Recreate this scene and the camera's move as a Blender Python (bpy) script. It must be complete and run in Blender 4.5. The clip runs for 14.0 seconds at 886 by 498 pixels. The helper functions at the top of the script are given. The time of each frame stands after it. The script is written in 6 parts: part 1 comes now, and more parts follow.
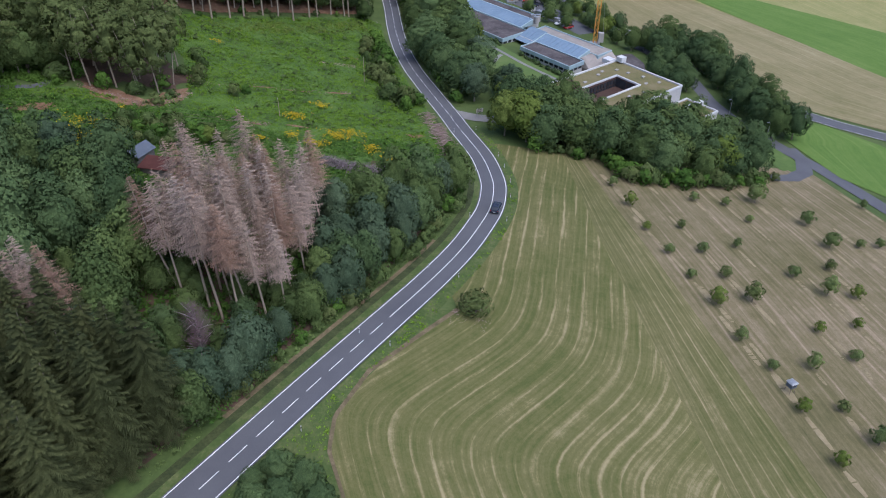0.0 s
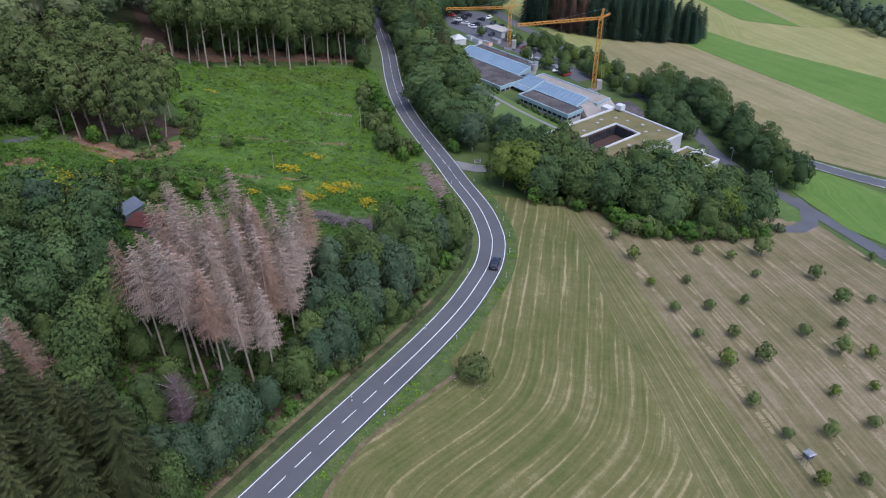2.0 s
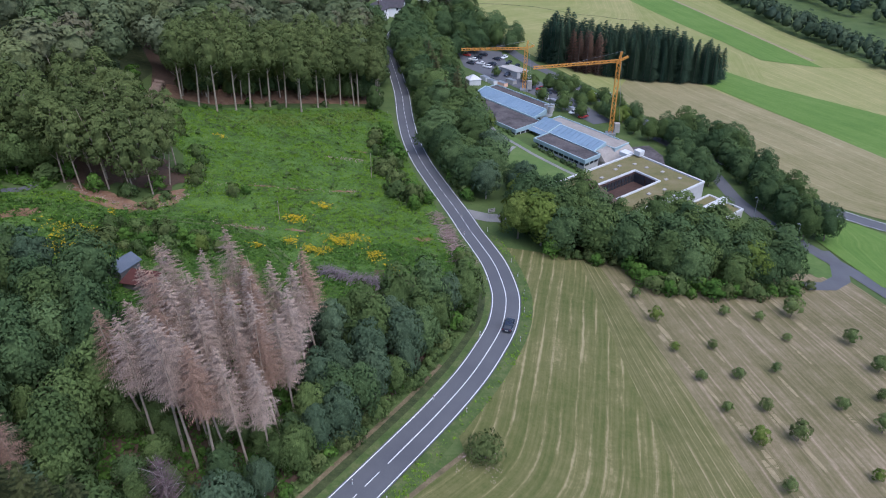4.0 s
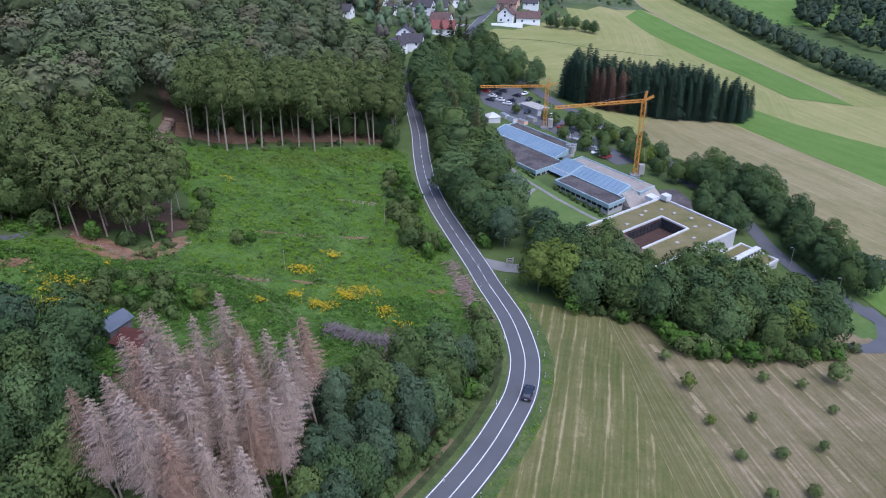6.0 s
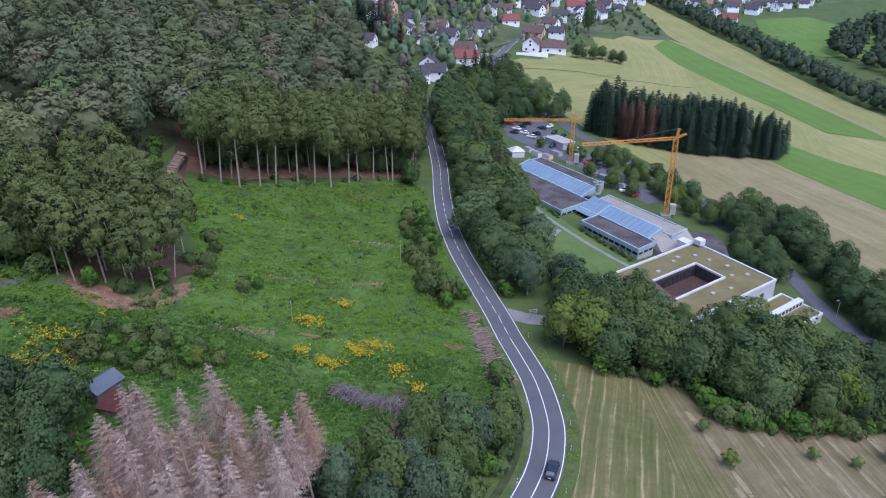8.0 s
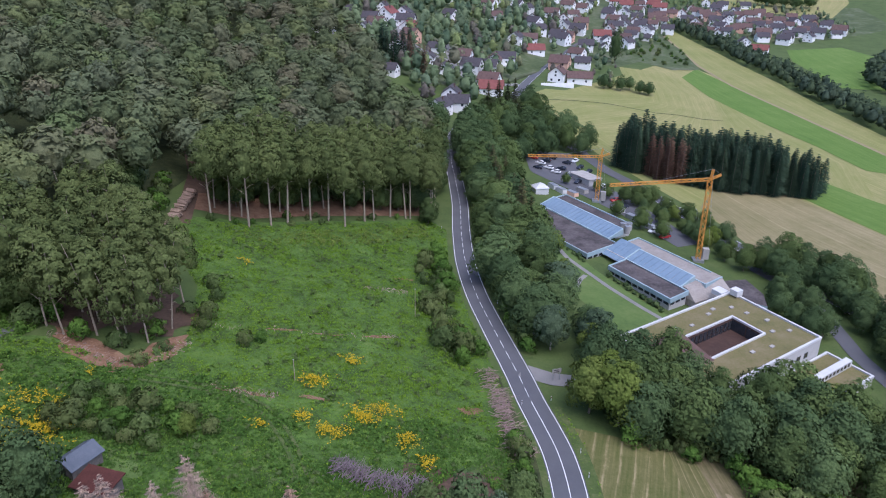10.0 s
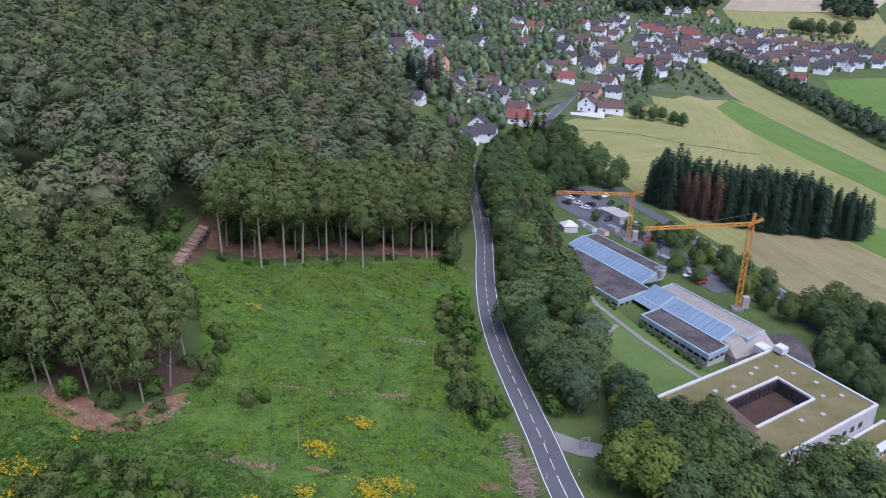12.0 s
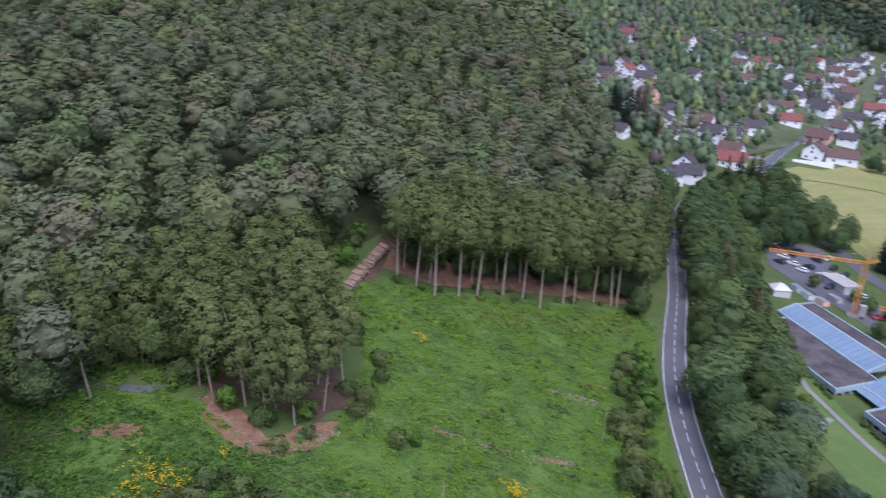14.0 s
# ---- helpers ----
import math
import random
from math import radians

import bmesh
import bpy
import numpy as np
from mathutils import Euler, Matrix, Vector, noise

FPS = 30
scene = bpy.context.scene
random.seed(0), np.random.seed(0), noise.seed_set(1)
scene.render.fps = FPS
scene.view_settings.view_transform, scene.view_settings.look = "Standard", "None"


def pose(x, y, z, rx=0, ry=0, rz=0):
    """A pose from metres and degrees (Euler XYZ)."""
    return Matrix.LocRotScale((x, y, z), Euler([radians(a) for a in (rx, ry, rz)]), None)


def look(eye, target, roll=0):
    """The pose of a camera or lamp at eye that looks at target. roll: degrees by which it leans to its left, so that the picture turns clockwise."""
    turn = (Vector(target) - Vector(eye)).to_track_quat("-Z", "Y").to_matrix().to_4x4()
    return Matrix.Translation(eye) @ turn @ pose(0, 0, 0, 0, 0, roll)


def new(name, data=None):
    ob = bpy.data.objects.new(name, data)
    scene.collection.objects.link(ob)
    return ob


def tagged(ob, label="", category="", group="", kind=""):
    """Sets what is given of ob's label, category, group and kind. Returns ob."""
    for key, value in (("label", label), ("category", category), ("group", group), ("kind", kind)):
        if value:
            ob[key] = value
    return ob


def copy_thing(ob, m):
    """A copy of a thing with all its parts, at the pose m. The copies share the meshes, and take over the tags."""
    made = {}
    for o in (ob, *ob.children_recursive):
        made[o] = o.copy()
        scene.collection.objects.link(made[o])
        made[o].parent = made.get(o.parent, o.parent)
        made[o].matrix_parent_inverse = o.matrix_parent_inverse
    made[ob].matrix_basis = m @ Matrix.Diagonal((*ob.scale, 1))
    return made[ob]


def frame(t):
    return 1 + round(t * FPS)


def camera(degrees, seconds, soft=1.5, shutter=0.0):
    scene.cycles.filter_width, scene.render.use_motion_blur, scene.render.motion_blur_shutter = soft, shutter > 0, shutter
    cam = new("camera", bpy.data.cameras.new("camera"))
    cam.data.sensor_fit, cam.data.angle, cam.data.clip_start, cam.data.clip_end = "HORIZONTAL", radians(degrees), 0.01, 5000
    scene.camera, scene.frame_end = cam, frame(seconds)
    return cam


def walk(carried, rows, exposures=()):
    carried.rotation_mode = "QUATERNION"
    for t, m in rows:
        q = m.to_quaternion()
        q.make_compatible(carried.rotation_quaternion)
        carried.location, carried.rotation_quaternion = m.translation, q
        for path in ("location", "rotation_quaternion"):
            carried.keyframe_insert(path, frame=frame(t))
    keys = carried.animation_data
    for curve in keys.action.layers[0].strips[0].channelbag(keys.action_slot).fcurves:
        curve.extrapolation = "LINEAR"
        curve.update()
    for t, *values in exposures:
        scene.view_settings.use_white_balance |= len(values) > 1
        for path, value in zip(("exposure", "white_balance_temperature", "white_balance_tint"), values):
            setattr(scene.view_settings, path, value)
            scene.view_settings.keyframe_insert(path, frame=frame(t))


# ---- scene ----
cam = camera(63.2, 14.0, soft=1.0, shutter=0.6)
PATH = [
    (0, (1.942, 6.154, 76.671), (1.932, 7.824, 75.57), 0.8),
    (0.5, (1.877, 7.208, 76.867), (1.867, 8.891, 75.787), 0.8),
    (1, (1.993, 8.481, 76.938), (1.983, 10.179, 75.882), 0.7),
    (1.5, (2.12, 10.058, 77.119), (2.11, 11.771, 76.085), 0.6),
    (2, (2.27, 11.886, 77.308), (2.26, 13.612, 76.298), 0.6),
    (2.5, (2.364, 13.737, 77.635), (2.355, 15.476, 76.647), 0.5),
    (3, (2.551, 16.038, 78.03), (2.528, 17.786, 77.058), 0.5),
    (5.5, (2.773, 28.66, 78.763), (2.687, 30.452, 77.879), 0.5),
    (6, (2.859, 31.671, 78.797), (2.756, 33.469, 77.929), 0.5),
    (6.5, (2.852, 34.389, 78.96), (2.733, 36.193, 78.105), 0.6),
    (7, (3.052, 37.202, 79.238), (2.916, 39.011, 78.397), 0.5),
    (7.5, (3.145, 40.143, 79.459), (2.992, 41.958, 78.632), 0.5),
    (8, (2.694, 43.193, 79.573), (2.528, 45.013, 78.762), 0.6),
    (10.5, (2.354, 58.407, 81.056), (2.106, 60.249, 80.318), 0.8),
    (11, (2.067, 61.397, 81.67), (1.802, 63.242, 80.945), 0.9),
    (11.5, (2.022, 64.416, 82.129), (1.738, 66.263, 81.417), 1.0),
    (12, (1.75, 67.503, 82.379), (1.444, 69.352, 81.68), 1.0),
    (12.5, (1.223, 70.746, 82.384), (0.847, 72.587, 81.699), 1.3),
    (13, (0.724, 73.709, 82.633), (0.216, 75.522, 81.957), 1.8),
    (13.5, (0.08, 76.801, 82.67), (-0.562, 78.573, 82.001), 2.3),
    (14, (-1.565, 80.007, 81.418), (-2.359, 81.722, 80.765), 2.9),
]
walk(cam, [(t, look(eye, target, roll)) for t, eye, target, roll in PATH], exposures=[(0, 0.88, 5700, 15), (3, 0.93, 5600, 15), (5.5, 1.0, 5400, 17), (8, 1.0, 5350, 21), (10.5, 1.0, 5650, 20), (12.5, 1.0, 5600, 23), (14, 1.12, 5600, 25)])

# ---------------------------------------------------------------- light
world = bpy.data.worlds.new("world")
scene.world = world
world.use_nodes = True
wn = world.node_tree
sky = wn.nodes.new("ShaderNodeTexSky")
sky.sky_type, sky.sun_disc = "NISHITA", False
sky.sun_elevation, sky.sun_rotation = radians(62), radians(141)
sky.air_density, sky.dust_density = 1.0, 2.5
wn.nodes["Background"].inputs["Strength"].default_value = 0.105
wn.links.new(sky.outputs[0], wn.nodes["Background"].inputs["Color"])
sun_data = bpy.data.lights.new("sun", "SUN")
sun_data.energy, sun_data.angle, sun_data.color = 1.35, radians(60), (1.0, 0.96, 0.90)
sun = new("sun", sun_data)
sun.matrix_world = look((125, -4, 372), (0, 150, 0))

# ---------------------------------------------------------------- terrain


def sstep(a, b, x):
    t = min(1.0, max(0.0, (x - a) / (b - a)))
    return t * t * (3 - 2 * t)


ROAD_LINE = ((-60, -98.0), (0, -63.5), (30, -46.0), (62, -26.9), (78.7, -16.9), (95.4, -6.6), (106, -0.3), (115, 4.4), (123, 7.7), (131.6, 10.5), (141, 11.7), (148, 11.3), (157, 9.8), (165, 7.5), (172.4, 5.1), (183, 2.0), (203, -4.6), (218, -9.3), (237, -13.9), (260, -17.6), (287, -21.0), (312, -25.2), (345, -31.0), (380, -34.0), (420, -29.0), (460, -12.0), (500, -5.0), (543, 2.8), (570, 8.2), (608, 18.2), (655, 29.8), (702, 43.0), (744, 53.0), (785, 57.0), (829, 62.0), (875, 68.0), (917, 66.0), (1000, 80.0), (2600, 300))


def road_x(y):
    """The road's centre line: x for a y, a smooth curve through a few bends."""
    tab, n = ROAD_LINE, len(ROAD_LINE)
    if y <= tab[0][0]:
        return tab[0][1] + (tab[1][1] - tab[0][1]) / (tab[1][0] - tab[0][0]) * (y - tab[0][0])
    if y >= tab[-1][0]:
        return tab[-1][1]
    i = 0
    while tab[i + 1][0] < y:
        i += 1

    def slope(k):
        a, b = max(0, k - 1), min(n - 1, k + 1)
        return (tab[b][1] - tab[a][1]) / (tab[b][0] - tab[a][0])

    h = tab[i + 1][0] - tab[i][0]
    u = (y - tab[i][0]) / h
    return (2 * u**3 - 3 * u * u + 1) * tab[i][1] + (u**3 - 2 * u * u + u) * h * slope(i) + (-2 * u**3 + 3 * u * u) * tab[i + 1][1] + (u**3 - u * u) * h * slope(i + 1)


def soft(x, w):
    return w * math.log1p(math.exp(x / w)) if x / w < 50 else x


def road_z(y):
    return 5.0 - 3.0 * sstep(85, 195, y) + 0.045 * soft(y - 340, 40) + 0.09 * (soft(y - 760, 60) - soft(y - 2200, 100))


def ground(x, y):
    """Height of the ground: a valley that falls from the road to the stream and rises as a wooded hill on the other side."""
    d = x - road_x(y)
    z = road_z(y)
    if d > 0:
        z += -0.11 * (soft(d - 4, 3) - soft(d - 105, 25)) - 0.02 * (soft(d - 105, 25) - soft(d - 200, 40)) + 0.13 * (soft(d - 330, 60) - soft(d - 1200, 80))
    else:
        z += (0.19 + 0.06 * sstep(140, 230, y)) * (soft(-d - 8, 3) - soft(-d - 400, 60))
    return z


# ---------------------------------------------------------------- materials


def shader(name, rough=0.8, spec=0.3):
    m = bpy.data.materials.new(name)
    m.use_nodes = True
    b = m.node_tree.nodes["Principled BSDF"]
    b.inputs["Roughness"].default_value = rough
    b.inputs["Specular IOR Level"].default_value = spec
    return m, m.node_tree, b


def node(nt, kind, **inputs):
    n = nt.nodes.new(kind)
    for key, value in inputs.items():
        n.inputs[key.replace("_", " ")].default_value = value
    return n


def noise_tex(nt, scale, detail=4.0, coord="Object", rough=0.6):
    tc = nt.nodes.new("ShaderNodeTexCoord")
    n = node(nt, "ShaderNodeTexNoise", Scale=scale, Detail=detail, Roughness=rough)
    nt.links.new(tc.outputs[coord], n.inputs["Vector"])
    return n.outputs["Fac"]


def ramp(nt, fac, stops):
    r = nt.nodes.new("ShaderNodeValToRGB")
    while len(r.color_ramp.elements) < len(stops):
        r.color_ramp.elements.new(0.5)
    for e, (p, c) in zip(r.color_ramp.elements, stops):
        e.position, e.color = p, (*c, 1)
    nt.links.new(fac, r.inputs["Fac"])
    return r.outputs["Color"]


def mix(nt, fac, a, b, blend="MIX"):
    n = nt.nodes.new("ShaderNodeMix")
    n.data_type, n.blend_type = "RGBA", blend
    for sock, value in ((n.inputs[0], fac), (n.inputs[6], a), (n.inputs[7], b)):
        if isinstance(value, (int, float)):
            sock.default_value = value
        elif isinstance(value, tuple):
            sock.default_value = (*value, 1)
        else:
            nt.links.new(value, sock)
    return n.outputs[2]


def math_node(nt, op, a, b=0.0):
    n = nt.nodes.new("ShaderNodeMath")
    n.operation = op
    for sock, value in zip(n.inputs, (a, b)):
        if isinstance(value, (int, float)):
            sock.default_value = value
        else:
            nt.links.new(value, sock)
    return n.outputs[0]


def bump(nt, b, height, strength=0.5, distance=0.1):
    n = node(nt, "ShaderNodeBump", Strength=strength, Distance=distance)
    nt.links.new(height, n.inputs["Height"])
    nt.links.new(n.outputs[0], b.inputs["Normal"])


def surface(name, stops, scale, fine=8.0, rough=0.85, spec=0.25, relief=0.3, depth=0.05, metal=0.0):
    """A surface of a few tones: broad stains, fine grain and relief."""
    m, nt, b = shader(name, rough, spec)
    broad, grain = noise_tex(nt, scale), noise_tex(nt, scale * fine, 6.0)
    both = math_node(nt, "ADD", math_node(nt, "MULTIPLY", broad, 0.6), math_node(nt, "MULTIPLY", grain, 0.4))
    nt.links.new(ramp(nt, both, stops), b.inputs["Base Color"])
    b.inputs["Metallic"].default_value = metal
    if relief:
        bump(nt, b, grain, relief, depth)
    return m


def leaf_grain(nt):
    """Single leaves, too small to model: light and dark flecks a hand or two wide."""
    return ramp(nt, noise_tex(nt, 2.6, 3.0, rough=0.75), ((0.36, (0.74, 0.76, 0.74)), (0.52, (0.98, 0.98, 0.98)), (0.68, (1.24, 1.22, 1.16))))


def leaves(name, low, high, clump=0.35, thin=0.16, spread=0.16):
    """Foliage: tone by tree, by clump and by leaf spray, a little light coming through."""
    m = bpy.data.materials.new(name)
    m.use_nodes = True
    nt = m.node_tree
    nt.nodes.remove(nt.nodes["Principled BSDF"])
    out = nt.nodes["Material Output"]
    geo = nt.nodes.new("ShaderNodeNewGeometry")
    info = nt.nodes.new("ShaderNodeObjectInfo")
    tone = math_node(nt, "ADD", math_node(nt, "MULTIPLY", info.outputs["Random"], 0.45), math_node(nt, "MULTIPLY", noise_tex(nt, clump, 3.0), 0.55))
    colour = ramp(nt, tone, ((0.22, low), (0.78, high)))
    value = math_node(nt, "ADD", math_node(nt, "MULTIPLY", geo.outputs["Random Per Island"], 2 * spread), 1 - spread)
    colour = mix(nt, 1.0, mix(nt, 1.0, colour, value, "MULTIPLY"), leaf_grain(nt), "MULTIPLY")
    d, t = nt.nodes.new("ShaderNodeBsdfDiffuse"), nt.nodes.new("ShaderNodeBsdfTranslucent")
    s = node(nt, "ShaderNodeMixShader", Fac=thin)
    nt.links.new(colour, d.inputs["Color"])
    nt.links.new(colour, t.inputs["Color"])
    nt.links.new(d.outputs[0], s.inputs[1])
    nt.links.new(t.outputs[0], s.inputs[2])
    nt.links.new(s.outputs[0], out.inputs["Surface"])
    return m


def woods(name, tones):
    """Foliage of a whole wood: every tree has a tone of its own."""
    m = leaves(name, tones[0], tones[-1], thin=0.08)
    nt = m.node_tree
    uv = nt.nodes.new("ShaderNodeUVMap")
    sep = nt.nodes.new("ShaderNodeSeparateXYZ")
    nt.links.new(uv.outputs[0], sep.inputs[0])
    n = len(tones)
    colour = ramp(nt, sep.outputs[0], [((i + 0.5) / n, c) for i, c in enumerate(tones)])
    geo = nt.nodes.new("ShaderNodeNewGeometry")
    value = math_node(nt, "ADD", math_node(nt, "MULTIPLY", geo.outputs["Random Per Island"], 0.26), 0.87)
    colour = mix(nt, 1.0, mix(nt, 1.0, colour, value, "MULTIPLY"), leaf_grain(nt), "MULTIPLY")
    for n in nt.nodes:
        if n.type in ("BSDF_DIFFUSE", "BSDF_TRANSLUCENT"):
            nt.links.new(colour, n.inputs["Color"])
    return m


M = {}
M["leaf"] = leaves("leaf_green", (0.062, 0.094, 0.034), (0.126, 0.174, 0.058))
M["leaf_light"] = leaves("leaf_light_green", (0.084, 0.110, 0.039), (0.142, 0.174, 0.062))
M["leaf_dark"] = leaves("leaf_dark_green", (0.05342, 0.08813, 0.03876), (0.1145, 0.1659, 0.06612))
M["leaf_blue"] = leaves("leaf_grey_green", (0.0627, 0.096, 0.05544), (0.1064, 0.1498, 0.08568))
M["leaf_orchard"] = leaves("orchard_leaves", (0.135, 0.185, 0.070), (0.230, 0.285, 0.105), thin=0.42)
M["leaf_yellow"] = leaves("leaf_yellow_green", (0.1016, 0.1473, 0.02835), (0.1709, 0.2111, 0.0567))
M["spruce"] = leaves("spruce_needles", (0.04039, 0.04957, 0.02203), (0.08078, 0.08996, 0.03672), thin=0.1)
M["spruce_far"] = leaves("dark_needles", (0.03451, 0.06583, 0.04596), (0.07047, 0.1064, 0.06322), thin=0.05)
M["olive_needles"] = leaves("olive_needles", (0.085, 0.088, 0.040), (0.150, 0.138, 0.062), thin=0.1)
M["brown_needles"] = leaves("brown_needles", (0.136, 0.085, 0.06175), (0.208, 0.1318, 0.09025), thin=0.1)
M["dead"] = leaves("dead_twigs", (0.3019, 0.2107, 0.1576), (0.4298, 0.3326, 0.2701), clump=0.2, thin=0.05, spread=0.3)
M["dead_rust"] = leaves("rusty_twigs", (0.25, 0.161, 0.1125), (0.375, 0.245, 0.18), clump=0.2, thin=0.05, spread=0.3)
M["bare"] = leaves("bare_twigs", (0.105, 0.074, 0.076), (0.185, 0.135, 0.138), thin=0.0)
M["golden"] = leaves("goldenrod_bloom", (0.30, 0.235, 0.014), (0.48, 0.36, 0.022), clump=1.0)
M["herb"] = leaves("herb_leaves", (0.08026, 0.1488, 0.01764), (0.1523, 0.2501, 0.03087), clump=0.09, spread=0.24)
M["herb_mid"] = leaves("nettle_leaves", (0.07016, 0.1331, 0.02448), (0.1355, 0.221, 0.04032), clump=0.2, spread=0.24)
M["herb_dark"] = leaves("bramble_leaves", (0.0567, 0.1137, 0.0243), (0.1162, 0.2041, 0.03847), clump=0.12, spread=0.24)
M["woods"] = woods("woods_leaves", ((0.094, 0.118, 0.058), (0.116, 0.142, 0.066), (0.106, 0.126, 0.074), (0.142, 0.162, 0.070), (0.108, 0.146, 0.060), (0.142, 0.134, 0.082), (0.124, 0.152, 0.082), (0.100, 0.122, 0.060)))
M["village_leaf"] = woods("garden_tree_leaves", ((0.08993, 0.1357, 0.0813), (0.1349, 0.1862, 0.09749), (0.1686, 0.2188, 0.1179), (0.1124, 0.1575, 0.1057), (0.2136, 0.2628, 0.1017), (0.1462, 0.1312, 0.1117)))
M["village_dark"] = woods("dark_tree_leaves", ((0.052, 0.0754, 0.0468), (0.0676, 0.0962, 0.0546), (0.0806, 0.1092, 0.0624), (0.0598, 0.0858, 0.0598)))
M["bark"] = surface("bark", ((0.3, (0.10, 0.08, 0.06)), (0.7, (0.24, 0.20, 0.16))), 1.5)
M["bark_pale"] = surface("pale_bark", ((0.3, (0.20, 0.16, 0.12)), (0.7, (0.38, 0.32, 0.25))), 1.2)
M["bark_grey"] = surface("grey_bark", ((0.3, (0.25, 0.22, 0.20)), (0.7, (0.42, 0.38, 0.35))), 1.2)
# earth brown, darker than the litter; also carries shade on the wood floors
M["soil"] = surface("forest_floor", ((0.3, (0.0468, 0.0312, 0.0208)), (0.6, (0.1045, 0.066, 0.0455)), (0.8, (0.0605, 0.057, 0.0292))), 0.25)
M["litter"] = surface("brash_litter", ((0.3, (0.108, 0.05976, 0.03304)), (0.5, (0.1872, 0.1054, 0.06272)), (0.75, (0.2736, 0.1836, 0.1188))), 0.6, 6, relief=0.7, depth=0.2)
M["grass"] = surface("rough_grass", ((0.28, (0.0425, 0.0663, 0.019)), (0.5, (0.068, 0.1014, 0.0266)), (0.72, (0.0978, 0.1209, 0.0427))), 0.12, 14)
M["lawn"] = surface("lawn", ((0.28, (0.057, 0.099, 0.0242)), (0.5, (0.0889, 0.1406, 0.0352)), (0.72, (0.1368, 0.1688, 0.0572))), 0.10, 10)
M["gardens"] = surface("garden_ground", ((0.3, (0.036, 0.06, 0.0216)), (0.5, (0.072, 0.096, 0.036)), (0.75, (0.18, 0.174, 0.132))), 0.06, 5)
M["verge"] = surface("verge_grass", ((0.30, (0.03817, 0.06366, 0.01615)), (0.48, (0.06358, 0.09486, 0.02431)), (0.62, (0.1017, 0.1185, 0.0419)), (0.78, (0.1653, 0.1592, 0.07437))), 0.45, 5, relief=0.6, depth=0.15)
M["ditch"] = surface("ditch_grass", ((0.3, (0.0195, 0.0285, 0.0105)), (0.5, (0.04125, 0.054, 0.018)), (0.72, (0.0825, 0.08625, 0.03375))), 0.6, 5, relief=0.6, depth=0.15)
M["bank"] = surface("sandy_bank", ((0.3, (0.060, 0.058, 0.026)), (0.5, (0.130, 0.100, 0.056)), (0.75, (0.21, 0.165, 0.10))), 0.6, 5)
M["swept_straw"] = surface("swept_straw", ((0.3, (0.16, 0.132, 0.068)), (0.5, (0.24, 0.196, 0.112)), (0.75, (0.32, 0.264, 0.16))), 0.7, 5)
M["rust"] = surface("rusty_sheet", ((0.3, (0.05363, 0.01859, 0.01447)), (0.7, (0.1031, 0.03713, 0.02888))), 0.6)
M["brush_grey"] = leaves("grey_brushwood", (0.1452, 0.1162, 0.1234), (0.2468, 0.2033, 0.2094), thin=0.0)
M["brush_pink"] = leaves("pale_brushwood", (0.2583, 0.1828, 0.1614), (0.4305, 0.33, 0.2952), thin=0.0)
M["asphalt"] = surface("asphalt", ((0.3, (0.0765, 0.0776, 0.0879)), (0.7, (0.1125, 0.1129, 0.1213))), 0.15, 40, rough=0.8, spec=0.35, relief=0.1)
M["paving"] = surface("grey_paving", ((0.3, (0.16, 0.155, 0.15)), (0.7, (0.26, 0.25, 0.24))), 0.2, 30)
M["line"] = surface("road_paint", ((0.3, (0.62, 0.62, 0.62)), (0.7, (0.80, 0.80, 0.80))), 1.5, rough=0.6)
M["white"] = surface("white_render", ((0.3, (0.3712, 0.3648, 0.3584)), (0.7, (0.4736, 0.4672, 0.4608))), 0.5, relief=0.1)
M["white_house"] = surface("white_house_render", ((0.3, (0.79, 0.78, 0.775)), (0.7, (0.88, 0.87, 0.865))), 0.5, relief=0.1)
M["clearing"] = surface("clearing_floor", ((0.34, (0.026, 0.04968, 0.0112)), (0.45, (0.056, 0.1037, 0.0192)), (0.56, (0.082, 0.149, 0.0256)), (0.70, (0.125, 0.1782, 0.0416))), 0.22, 7, relief=0.9, depth=0.4)
M["cream"] = surface("cream_render", ((0.3, (0.464, 0.4, 0.304)), (0.7, (0.544, 0.48, 0.376))), 0.5, relief=0.1)
M["salmon"] = surface("salmon_render", ((0.3, (0.60, 0.36, 0.26)), (0.7, (0.70, 0.45, 0.34))), 0.5, relief=0.1)
M["red_tile"] = surface("red_roof_tile", ((0.3, (0.15, 0.0495, 0.045)), (0.7, (0.2325, 0.09, 0.0765))), 0.8)
M["dark_tile"] = surface("dark_roof_tile", ((0.3, (0.0432, 0.03933, 0.045)), (0.7, (0.09, 0.08037, 0.0882))), 0.8)
M["brown_tile"] = surface("brown_roof_tile", ((0.3, (0.081, 0.0504, 0.045)), (0.7, (0.1485, 0.0952, 0.084))), 0.8)
M["courtyard"] = surface("dark_brown_boards", ((0.3, (0.045, 0.026, 0.020)), (0.7, (0.085, 0.050, 0.040))), 0.8)
M["bitumen"] = surface("roof_felt", ((0.32, (0.03588, 0.0312, 0.03276)), (0.45, (0.0663, 0.05616, 0.05616)), (0.56, (0.1014, 0.08736, 0.0858)), (0.7, (0.1443, 0.1287, 0.1232))), 0.16, 7)
M["bitumen_pale"] = surface("pale_roof_felt", ((0.3, (0.20, 0.175, 0.155)), (0.7, (0.34, 0.31, 0.28))), 0.22, 8)
